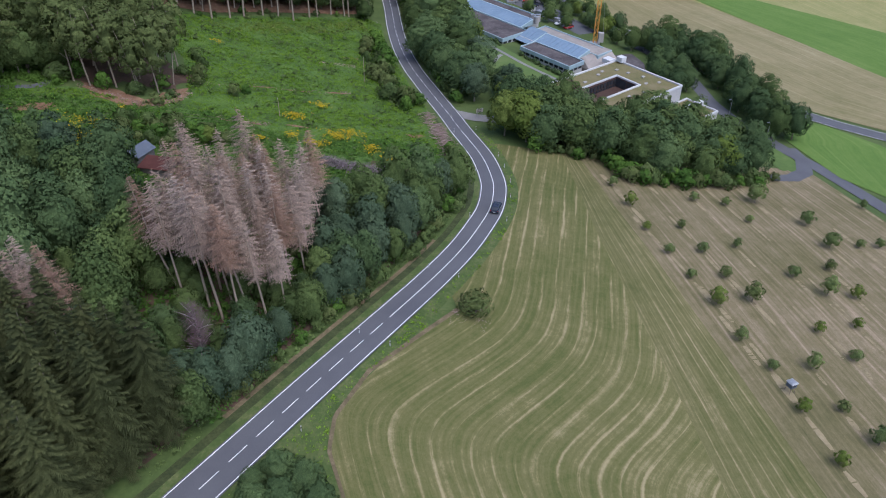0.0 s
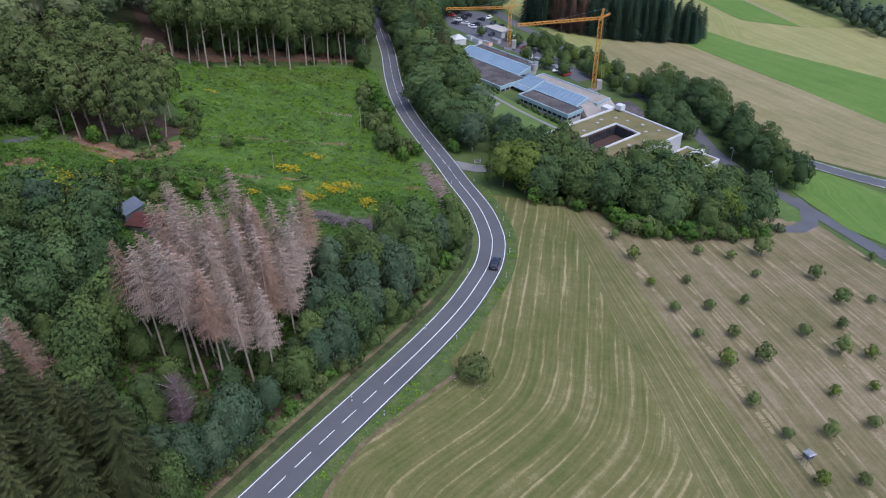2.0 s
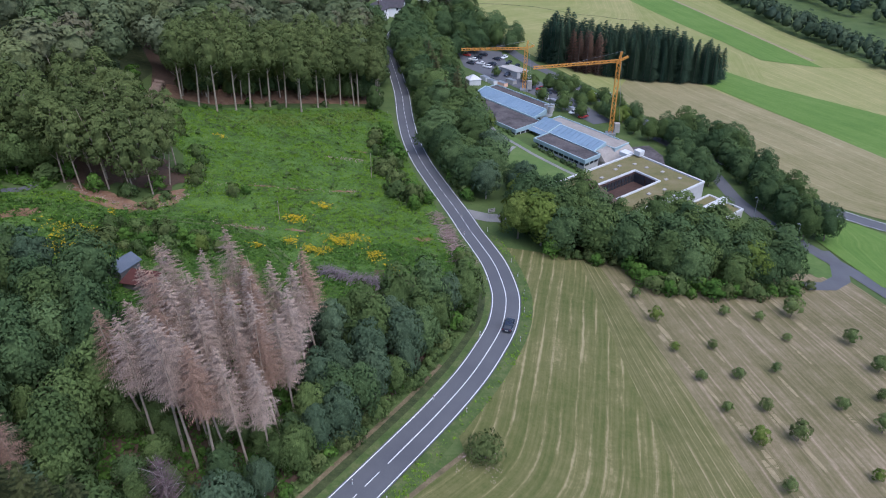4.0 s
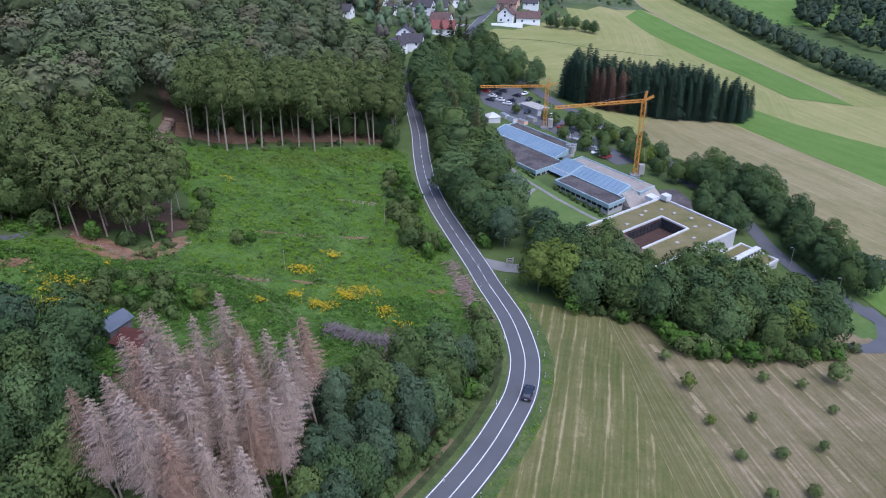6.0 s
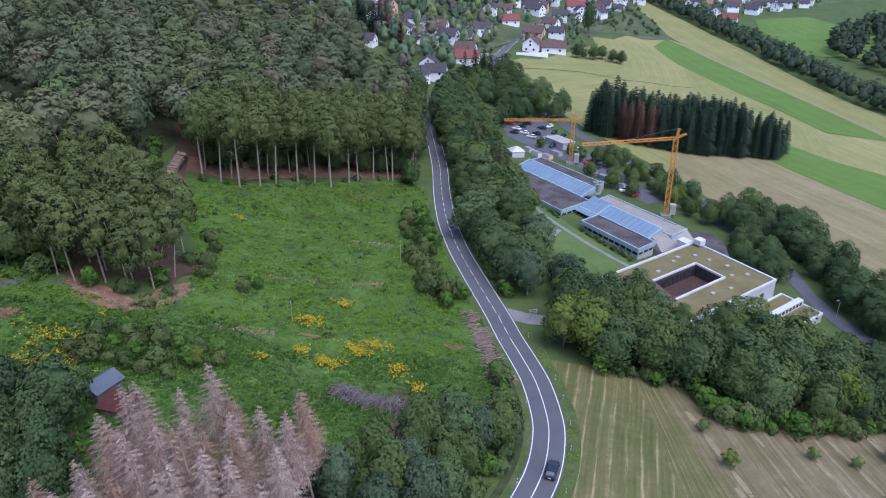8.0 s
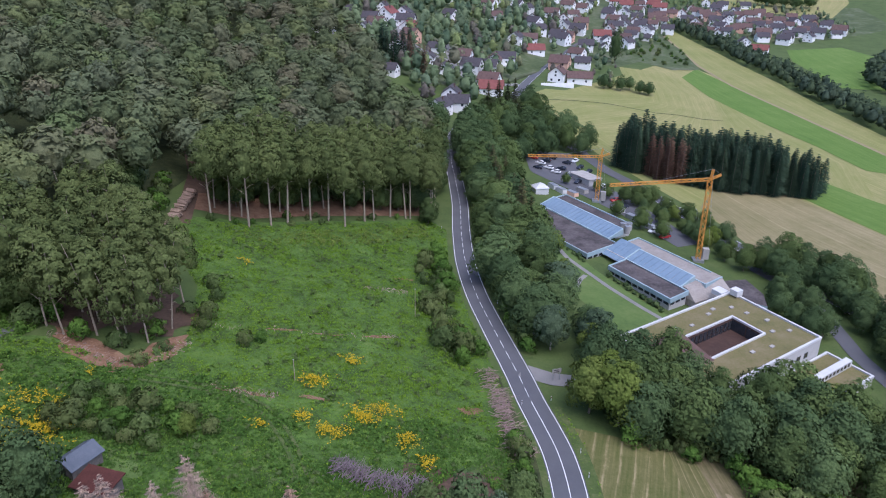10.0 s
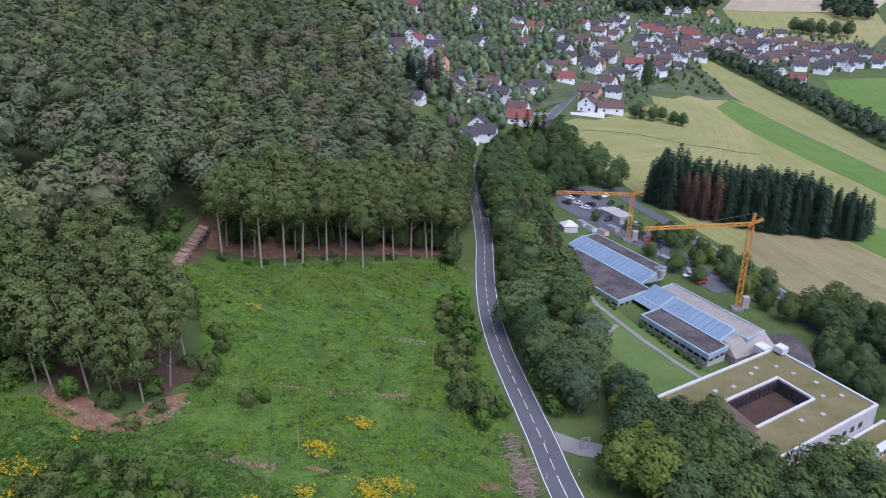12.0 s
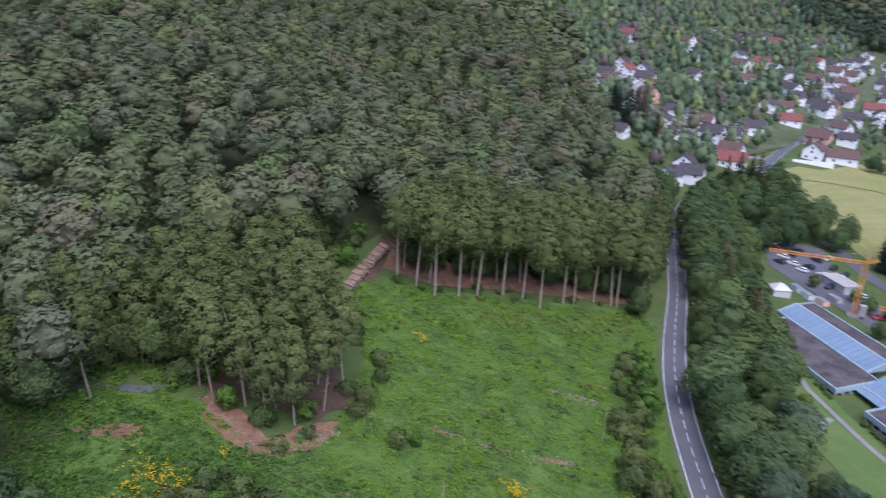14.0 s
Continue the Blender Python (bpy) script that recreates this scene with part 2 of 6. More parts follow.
M["sedum"] = surface("sedum_roof", ((0.3, (0.092, 0.092, 0.036)), (0.45, (0.142, 0.128, 0.050)), (0.55, (0.165, 0.140, 0.066)), (0.7, (0.205, 0.170, 0.095))), 0.16, 12)
M["coping"] = surface("white_coping", ((0.3, (0.486, 0.486, 0.495)), (0.7, (0.612, 0.612, 0.612))), 0.4, rough=0.5, relief=0.05)
M["blue_fascia"] = surface("blue_grey_fascia", ((0.3, (0.24, 0.33, 0.365)), (0.7, (0.36, 0.45, 0.475))), 0.3, rough=0.5, relief=0.05)
M["blue_glass"] = surface("blue_roof_glazing", ((0.3, (0.150, 0.215, 0.280)), (0.7, (0.210, 0.285, 0.355))), 0.15, rough=0.22, spec=0.6, relief=0.0)
M["window"] = surface("window_glass", ((0.3, (0.02, 0.025, 0.03)), (0.7, (0.05, 0.055, 0.065))), 0.4, rough=0.12, spec=0.6, relief=0.0)
M["concrete"] = surface("concrete", ((0.3, (0.28, 0.26, 0.24)), (0.7, (0.42, 0.40, 0.37))), 0.4)
M["crane"] = surface("orange_crane_paint", ((0.3, (0.52, 0.23, 0.040)), (0.7, (0.68, 0.33, 0.070))), 0.5, rough=0.5, relief=0.05)
M["steel"] = surface("grey_metal", ((0.3, (0.25, 0.26, 0.27)), (0.7, (0.40, 0.41, 0.42))), 0.8, rough=0.45, relief=0.05, metal=0.5)
M["black"] = surface("black_plastic", ((0.3, (0.015, 0.015, 0.017)), (0.7, (0.035, 0.035, 0.037))), 2.0, rough=0.4)
M["car_dark"] = surface("dark_blue_car_paint", ((0.3, (0.018, 0.022, 0.034)), (0.7, (0.028, 0.034, 0.050))), 1.0, rough=0.22, spec=0.6, relief=0.0)
M["car_white"] = surface("white_car_paint", ((0.3, (0.70, 0.70, 0.70)), (0.7, (0.78, 0.78, 0.78))), 1.0, rough=0.25, spec=0.6, relief=0.0)
M["car_red"] = surface("red_car_paint", ((0.3, (0.30, 0.03, 0.03)), (0.7, (0.38, 0.05, 0.04))), 1.0, rough=0.25, spec=0.6, relief=0.0)
M["lamp_red"] = surface("red_lens", ((0.3, (0.35, 0.01, 0.01)), (0.7, (0.45, 0.02, 0.02))), 1.0, rough=0.2, relief=0.0)
M["log"] = surface("cut_logs", ((0.3, (0.176, 0.12, 0.088)), (0.7, (0.368, 0.272, 0.208))), 0.9)
M["shed_wood"] = surface("weathered_boards", ((0.3, (0.10, 0.09, 0.085)), (0.7, (0.20, 0.18, 0.17))), 1.0)
M["slate"] = surface("grey_blue_roofing", ((0.3, (0.075, 0.09, 0.1125)), (0.7, (0.1275, 0.1425, 0.1725))), 0.8, rough=0.5)


def mown(name, stops, pitch=4.6, lines=0.12, off=0.28):
    """Mown meadow: swath lines run along the field, straw dries between them."""
    m, nt, b = shader(name, 0.9, 0.15)
    uv = nt.nodes.new("ShaderNodeUVMap")
    sep = nt.nodes.new("ShaderNodeSeparateXYZ")
    nt.links.new(uv.outputs[0], sep.inputs[0])
    wobble = noise_tex(nt, 0.05, 4.0)
    s = math_node(nt, "ADD", sep.outputs[0], math_node(nt, "MULTIPLY", wobble, 1.6))
    stretch = node(nt, "ShaderNodeMapping")
    stretch.inputs["Scale"].default_value = (1.3, 0.05, 1)
    nt.links.new(uv.outputs[0], stretch.inputs["Vector"])
    streak = node(nt, "ShaderNodeTexNoise", Scale=0.9, Detail=5.0, Roughness=0.7)
    nt.links.new(stretch.outputs[0], streak.inputs["Vector"])
    wave = math_node(nt, "SINE", math_node(nt, "MULTIPLY", s, 2 * math.pi / pitch))
    line = math_node(nt, "POWER", math_node(nt, "MAXIMUM", wave, 0.0), 5.0)
    line = math_node(nt, "MULTIPLY", line, ramp(nt, streak.outputs["Fac"], ((0.36, (0.1, 0.1, 0.1)), (0.56, (1, 1, 1)))))
    wide = math_node(nt, "SINE", math_node(nt, "MULTIPLY", s, 2 * math.pi / (2.4 * pitch)))
    across = math_node(nt, "MULTIPLY", sep.outputs[0], 0.01)
    patch = noise_tex(nt, 0.045, 4.0)
    grain = noise_tex(nt, 2.4, 8.0, rough=0.85)
    tuft = noise_tex(nt, 0.42, 6.0, rough=0.8)
    second = math_node(nt, "SINE", math_node(nt, "MULTIPLY", s, 2 * math.pi / (0.37 * pitch)))
    tone = math_node(nt, "ADD", math_node(nt, "MULTIPLY", line, lines), math_node(nt, "MULTIPLY", across, 0.10))
    for part_, w in ((wide, 0.030), (second, 0.022), (streak.outputs["Fac"], 0.60), (patch, 0.45), (tuft, 0.42), (grain, 0.40)):
        tone = math_node(nt, "ADD", tone, math_node(nt, "MULTIPLY", part_, w))
    col = ramp(nt, math_node(nt, "SUBTRACT", tone, off + 0.15), stops)
    nt.links.new(col, b.inputs["Base Color"])
    bump(nt, b, math_node(nt, "ADD", grain, math_node(nt, "MULTIPLY", line, 0.25)), 0.5, 0.12)
    return m


M["mown_dry"] = mown("dry_mown_meadow", ((0.30, (0.074, 0.083, 0.026)), (0.46, (0.110, 0.110, 0.040)), (0.60, (0.152, 0.137, 0.060)), (0.82, (0.295, 0.245, 0.14))), 2.35, 0.18)
M["orchard"] = mown("orchard_mown_meadow", ((0.30, (0.0863, 0.086, 0.0353)), (0.46, (0.1346, 0.1176, 0.056)), (0.60, (0.1818, 0.1491, 0.0851)), (0.80, (0.3091, 0.2412, 0.166))), 3.1, 0.11)
M["mown"] = mown("mown_meadow", ((0.30, (0.0664, 0.0817, 0.0215)), (0.46, (0.1005, 0.1072, 0.035)), (0.60, (0.1405, 0.1308, 0.052)), (0.82, (0.2894, 0.2453, 0.130))), 2.35, 0.20)
M["pale_grass"] = mown("pale_mown_meadow", ((0.28, (0.1529, 0.1768, 0.05225)), (0.5, (0.2057, 0.2144, 0.07315)), (0.66, (0.247, 0.2356, 0.09614)), (0.85, (0.3175, 0.2827, 0.1254))), 7.0, 0.12)
M["straw"] = mown("straw_mown_meadow", ((0.28, (0.130, 0.125, 0.052)), (0.46, (0.190, 0.168, 0.080)), (0.62, (0.240, 0.205, 0.108)), (0.85, (0.31, 0.27, 0.16))), 6.0, 0.10)
M["grain"] = mown("harvested_grain_field", ((0.28, (0.235, 0.200, 0.130)), (0.46, (0.300, 0.250, 0.165)), (0.62, (0.340, 0.285, 0.195)), (0.85, (0.40, 0.34, 0.24))), 9.0, 0.06)
M["bright_grass"] = mown("bright_mown_meadow", ((0.28, (0.070, 0.130, 0.026)), (0.5, (0.098, 0.168, 0.034)), (0.66, (0.125, 0.190, 0.046)), (0.85, (0.17, 0.22, 0.07))), 5.0, 0.08)

# ---------------------------------------------------------------- mesh helpers


def mesh_of(name, verts, faces, normals=None, materials=None, smooth=False, slots=None, uv=None):
    """A mesh from arrays: verts (n, 3), faces (m, k); normals (n, 3) round off the shading of foliage, or a material in their place."""
    if normals is not None and not isinstance(normals, np.ndarray):
        normals, materials, smooth = None, normals, smooth if materials is None else materials
    verts, faces = np.asarray(verts, dtype=np.float32), np.asarray(faces, dtype=np.int32)
    me = bpy.data.meshes.new(name)
    k, m = faces.shape[1], len(faces)
    me.vertices.add(len(verts))
    me.vertices.foreach_set("co", verts.ravel())
    me.loops.add(m * k)
    me.loops.foreach_set("vertex_index", faces.ravel())
    me.polygons.add(m)
    me.polygons.foreach_set("loop_start", np.arange(0, m * k, k, dtype=np.int32))
    for mt in materials if isinstance(materials, (list, tuple)) else [materials]:
        me.materials.append(mt)
    if slots is not None:
        me.polygons.foreach_set("material_index", np.asarray(slots, dtype=np.int32))
    me.polygons.foreach_set("use_smooth", np.full(m, smooth))
    me.update(calc_edges=True)
    if uv is not None:
        layer = me.uv_layers.new(name="UVMap")
        layer.data.foreach_set("uv", np.asarray(uv, dtype=np.float32)[faces.ravel()].ravel())
    if normals is not None:
        me.polygons.foreach_set("use_smooth", np.full(m, True))
        me.normals_split_custom_set_from_vertices(normals)
    return me


def part(name, geometry, material, parent=None, label=""):
    """One mesh object, under a thing or a part: geometry is a bmesh, a mesh or (verts, faces)."""
    if isinstance(geometry, bmesh.types.BMesh):
        me = bpy.data.meshes.new(name)
        bmesh.ops.recalc_face_normals(geometry, faces=geometry.faces)
        geometry.to_mesh(me)
        geometry.free()
        me.materials.append(material)
    elif isinstance(geometry, tuple):
        me = mesh_of(name, *geometry, material)
    else:
        me = geometry
    ob = new(name, me)
    if parent:
        ob.parent = parent
    return tagged(ob, label)


def prism(pts, z0, z1, bm=None, inset=0.0):
    """An upright block on a polygon of (x, y); inset tapers its top."""
    bm = bm or bmesh.new()
    cx, cy = sum(p[0] for p in pts) / len(pts), sum(p[1] for p in pts) / len(pts)
    low = [bm.verts.new((x, y, z0)) for x, y in pts]
    top = [bm.verts.new((x + (cx - x) * inset, y + (cy - y) * inset, z1)) for x, y in pts]
    n = len(pts)
    for i in range(n):
        bm.faces.new((low[i], low[(i + 1) % n], top[(i + 1) % n], top[i]))
    bm.faces.new(top)
    bm.faces.new(low[::-1])
    return bm


def box(x0, y0, z0, x1, y1, z1, bm=None):
    return prism([(x0, y0), (x1, y0), (x1, y1), (x0, y1)], z0, z1, bm)


def tube(path, radii, sides=6):
    """A tapered tube along points."""
    path = [Vector(p) for p in path]
    V, F = [], []
    for i, p in enumerate(path):
        way = (path[min(i + 1, len(path) - 1)] - path[max(i - 1, 0)]).normalized()
        a = way.orthogonal().normalized()
        b = way.cross(a)
        for s in range(sides):
            w = 2 * math.pi * s / sides
            V.append(p + (a * math.cos(w) + b * math.sin(w)) * radii[i])
    for i in range(len(path) - 1):
        for s in range(sides):
            t = (s + 1) % sides
            F.append((i * sides + s, i * sides + t, (i + 1) * sides + t, (i + 1) * sides + s))
    return np.array([tuple(v) for v in V]), np.array(F)


def joined(pieces):
    """Pieces (verts, faces) or (verts, faces, normals) as one."""
    V, F, n = [], [], 0
    for piece in pieces:
        V.append(np.asarray(piece[0], dtype=np.float32))
        F.append(np.asarray(piece[1], dtype=np.int32) + n)
        n += len(piece[0])
    if len(pieces[0]) == 2:
        return np.concatenate(V), np.concatenate(F)
    return np.concatenate(V), np.concatenate(F), np.concatenate([np.asarray(piece[2], dtype=np.float32) for piece in pieces])


def thing(name, label, category, group="", kind="", at=None):
    ob = new(name)
    if at is not None:
        ob.location = at
    return tagged(ob, label, category, group, kind)


def ribbon(name, left, right, material, lift, nu, nv, label, kind="structure", category="", rows=None):
    """A sheet on the ground between two lines of (x, y)."""

    def along(line, t):
        pts = np.array(line, float)
        seg = np.r_[0, np.cumsum(np.linalg.norm(np.diff(pts, axis=0), axis=1))]
        return np.stack([np.interp(t * seg[-1], seg, pts[:, 0]), np.interp(t * seg[-1], seg, pts[:, 1])], -1)

    t = np.linspace(0, 1, nv + 1)
    a, b = along(left, t), along(right, t)
    V, UV = [], []
    width = float(np.linalg.norm(a - b, axis=1).max())
    length = float(np.linalg.norm(np.diff(a, axis=0), axis=1).sum())
    for j in range(nv + 1):
        for i in range(nu + 1):
            x, y = a[j] + (b[j] - a[j]) * i / nu
            V.append((x, y, ground(x, y) + lift))
            UV.append(rows(x, y) if rows else (width * i / nu, length * j / nv))
    idx = np.arange((nu + 1) * (nv + 1)).reshape(nv + 1, nu + 1)
    F = np.stack([idx[:-1, :-1], idx[:-1, 1:], idx[1:, 1:], idx[1:, :-1]], -1).reshape(-1, 4)
    ob = new(name, mesh_of(name, V, F, material, True, uv=UV))
    return tagged(ob, label, category, kind=kind)


# ---------------------------------------------------------------- ground
def graded(lo, hi, fine_lo, fine_hi, fine, coarse):
    a = np.arange(fine_lo, fine_hi + 0.1, fine)
    b = np.arange(fine_hi + coarse, hi, coarse)
    c = np.arange(fine_lo - coarse, lo, -coarse)[::-1]
    return np.concatenate([c, a, b])


GX, GY = graded(-1500, 2300, -130, 170, 4.0, 30.0), graded(-900, 4200, 20, 420, 4.0, 30.0)
verts = [(x, y, ground(x, y)) for y in GY for x in GX]
idx = np.arange(len(verts)).reshape(len(GY), len(GX))
quads = np.stack([idx[:-1, :-1], idx[:-1, 1:], idx[1:, 1:], idx[1:, :-1]], -1).reshape(-1, 4)
tagged(new("ground", mesh_of("ground", verts, quads, M["grass"], True)), "uneven green grass and weeds covering the valley", "ground", kind="structure")


def road_line(y0, y1, offset, step=2.0):
    """Points beside the road's centre line, offset to its right."""
    out = []
    for y in np.arange(y0, y1 + step / 2, step):
        x, dx = road_x(y), (road_x(y + 0.5) - road_x(y - 0.5))
        n = math.hypot(dx, 1)
        out.append((x + offset / n, y - offset * dx / n))
    return out


def strip_on_road(y0, y1, o0, o1, z):
    """A flat strip along the road between two offsets."""
    ys = np.linspace(y0, y1, max(2, int((y1 - y0) / 1.5) + 1))
    V = []
    for y in ys:
        x, dx = road_x(y), (road_x(y + 0.5) - road_x(y - 0.5))
        n = math.hypot(dx, 1)
        for o in (o0, o1):
            V.append((x + o / n, y - o * dx / n, road_z(y) + z))
    F = [(2 * i, 2 * i + 1, 2 * i + 3, 2 * i + 2) for i in range(len(ys) - 1)]
    return np.array(V), np.array(F)


road = tagged(new("road", mesh_of("road", *strip_on_road(-120, 700, -2.9, 2.9, 0.14), M["asphalt"], True)), "grey asphalt country road with white markings", "road", kind="structure")
for o in (-2.62, 2.62):
    part("edge_line", strip_on_road(-60, 640, o - 0.07, o + 0.07, 0.145 + 0.003), M["line"], road)
part("centre_line", strip_on_road(95.0, 172.5, -0.07, 0.07, 0.148), M["line"], road)


def dash_positions(y, stop, step):
    while (step > 0 and y < stop) or (step < 0 and y > stop):
        dx = road_x(y + 0.5) - road_x(y - 0.5)
        dy = step / math.hypot(dx, 1)
        yield (y, y + dy * 0.66)
        y += dy


for a, b in [*dash_positions(93.4, 30, -4.85), *dash_positions(174.2, 350, 4.85)]:
    part("dash", strip_on_road(min(a, b), max(a, b), -0.06, 0.06, 0.148), M["line"], road)
ribbon("verge_right", road_line(20, 172, 2.9), road_line(20, 172, 5.2), M["verge"], 0.10, 2, 80, "green and straw-dry grass verge beside the road")
ribbon("verge_left", road_line(20, 182, -4.1), road_line(20, 182, -2.9), M["verge"], 0.09, 2, 130, "mown grass verge beside the road")
ribbon("verge_far", road_line(188, 300, 2.9), road_line(188, 300, 5.2), M["verge"], 0.09, 2, 70, "grass verge beside the road")
ribbon("ditch", road_line(20, 182, -5.4), road_line(20, 182, -4.1), M["ditch"], 0.09, 2, 130, "dark grass in the roadside ditch")
ribbon("bank", road_line(70, 116, -6.1), road_line(70, 116, -5.4), M["bank"], 0.10, 2, 60, "dry sandy bank above the ditch")
ROW = [(62, 28), (57, 50), (52, 70), (47, 92), (42, 115), (37, 138), (33, 164)]


def smooth_max(a, b, k):
    return max(a, b) + k * math.log1p(math.exp(-abs(a - b) / k))


def swaths(x, y):
    """The hay was cut in loops: along the two arms of the road's bend and round the field's corner."""
    upper = (x - 12.5) * 0.986 - (y - 125) * 0.168
    lower = (x + 8.4) * 0.687 - (y - 82.8) * 0.727
    corner = (x + 12.1) * 0.94 + (y - 68.5) * 0.35
    return (-smooth_max(-smooth_max(upper, lower, 2.2), -corner, 2.5), y)


SEAM = [(44, 32), (41, 50), (38, 74), (35, 95.7), (31.4, 124.4), (30.2, 145), (29, 164)]
ribbon("hay_meadow", [(4, 30), (-4, 52), (-9.2, 61), (-12.6, 68.5), (-12.6, 74.1), (-8.9, 82.8), (-0.8, 92.5), (4, 98), *road_line(104, 164, 5.0, 5)], SEAM, M["mown"], 0.07, 80, 140, "mown hay meadow with curved swath lines", category="meadow", rows=swaths)
ribbon("field_margin", road_line(30, 100, 5.2, 5), [(4, 30), (-4, 52), (-9.2, 61), (-12.6, 68.5), (-12.6, 74.1), (-8.9, 82.8), (-0.8, 92.5), (4.2, 98.2)], M["verge"], 0.05, 8, 60, "rank grass between road and hay meadow")
ribbon("field_edge", [(-9.4, 60), (-12.9, 68.5), (-12.9, 74.3), (-9.2, 83.1), (-1.1, 92.8), (3.7, 98.4)], [(-8.9, 60), (-12.35, 68.5), (-12.35, 74.1), (-8.65, 82.6), (-0.55, 92.3), (4.3, 97.9)], M["bank"], 0.10, 2, 40, "dry straw along the meadow's edge")
ribbon("row_meadow", SEAM, ROW, M["mown_dry"], 0.07, 24, 110, "mown hay meadow with straight swath lines and straw", category="meadow")
ribbon("orchard_meadow", ROW, [(127, 28), (120, 57), (110, 98), (101, 134), (92, 170)], M["orchard"], 0.07, 50, 90, "dry mown orchard meadow with straw rows", category="meadow")

# ---------------------------------------------------------------- trees
rng = np.random.default_rng(7)
ICO = {}


def ico(level):
    if level not in ICO:
        bm = bmesh.new()
        bmesh.ops.create_icosphere(bm, subdivisions=level, radius=1.0)
        ICO[level] = (np.array([tuple(v.co) for v in bm.verts]), np.array([[v.index for v in f.verts] for f in bm.faces]))
        bm.free()
    return ICO[level]


def unit(n, r, up=0.0):
    d = r.normal(size=(n, 3))
    d[:, 2] += up
    return d / np.linalg.norm(d, axis=1, keepdims=True)


def sprays(centres, normals, sizes, r, ruffle=0.28):
    """Leaf sprays: one pointed triangle each, facing roughly along its normal, by which it is shaded."""
    n = len(centres)
    base = normals / np.linalg.norm(normals, axis=1, keepdims=True)
    nn = base + r.normal(scale=ruffle, size=(n, 3))
    nn /= np.linalg.norm(nn, axis=1, keepdims=True)
    a = np.cross(nn, r.normal(size=(n, 3)))
    a /= np.linalg.norm(a, axis=1, keepdims=True) + 1e-9
    b = np.cross(nn, a)
    s = sizes[:, None]
    V = np.stack([centres + a * s * 0.62, centres - a * s * 0.45 + b * s * 0.5, centres - a * s * 0.35 - b * s * 0.55], 1).reshape(-1, 3)
    shade = base * 0.75 + nn * 0.25
    return V, np.arange(3 * n).reshape(n, 3), np.repeat(shade / np.linalg.norm(shade, axis=1, keepdims=True), 3, axis=0)


def crown(r, height, width, low, clumps, per, card, core=0.66, bulk=0.19, tip=0.85):
    """A broad-leaved crown: uneven clumps of leaf sprays bulging from a lopsided egg between low and height."""
    mid, half = low + (height - low) * 0.42, (height - low) / 2
    lobes, weight = unit(7, r, 0.2), r.uniform(-0.16, 0.20, 7)

    def reach(d):
        """How far the crown goes out along each direction d."""
        k = 1 + (np.maximum(0, d @ lobes.T) ** 6 * weight).sum(1, keepdims=True)
        up = d[:, 2:3]
        size = np.concatenate([np.full((len(d), 2), width / 2), np.where(up > 0, height - mid, mid - low)], 1)
        return d * size * k * (1 - (1 - tip) * np.maximum(0, up) ** 2 * (1, 1, 0))

    pieces = []
    if core:
        v, f = ico(2)
        pieces.append((reach(v) * core + (0, 0, mid), f, v))
    spots, turn = np.arange(clumps) + 0.5, r.uniform(0, 6.28)
    up = np.clip(1 - 1.62 * spots / clumps + r.normal(scale=0.06, size=clumps), -0.75, 0.99)
    a = turn + spots * 2.39996 + r.normal(scale=0.22, size=clumps)
    flat = np.sqrt(1 - up**2)
    d = np.stack([flat * np.cos(a), flat * np.sin(a), up], 1)
    centres = reach(d) * r.uniform(0.66, 0.86, (clumps, 1))
    for c, out in zip(centres, d):
        rad = width * bulk * r.uniform(0.78, 1.2) * np.array([1, 1, 0.85])
        dd = unit(per, r) + out * 0.75 + (0, 0, 0.25)
        dd /= np.linalg.norm(dd, axis=1, keepdims=True)
        pos = c + dd * rad * r.uniform(0.72, 1.10, (per, 1))
        pieces.append(sprays(pos + (0, 0, mid), dd * 0.62 + out * 0.62, card * r.uniform(0.55, 1.35, per), r, 0.35))
    d = unit(clumps * per // 6, r, 0.5)
    pieces.append(sprays(reach(d) * r.uniform(0.72, 0.92, (len(d), 1)) + (0, 0, mid), d + (0, 0, 0.2), card * r.uniform(0.6, 1.35, len(d)), r, 0.3))
    return joined(pieces)


def trunk_mesh(r, height, rad, limbs=0, spread=2.0, lean=0.3, first=0.35):
    top = np.array([r.normal() * lean, r.normal() * lean, height])
    mid = top * 0.5 + np.array([r.normal() * lean * 0.5, r.normal() * lean * 0.5, 0])
    pieces = [tube([(0, 0, -0.6), tuple(mid * 0.1), tuple(mid), tuple(top)], [rad * 1.25, rad, rad * 0.7, rad * 0.15])]
    for k in range(limbs):
        h = r.uniform(first, 0.85)
        base = mid * (h / 0.5) if h < 0.5 else mid + (top - mid) * (h - 0.5) / 0.5
        a = r.uniform(0, 2 * math.pi)
        end = base + np.array([math.cos(a) * spread, math.sin(a) * spread, spread * r.uniform(0.3, 0.9)])
        pieces.append(tube([tuple(base), tuple((base + end) / 2 + (0, 0, 0.2)), tuple(end)], [rad * 0.35, rad * 0.22, rad * 0.06], 4))
    return joined(pieces)


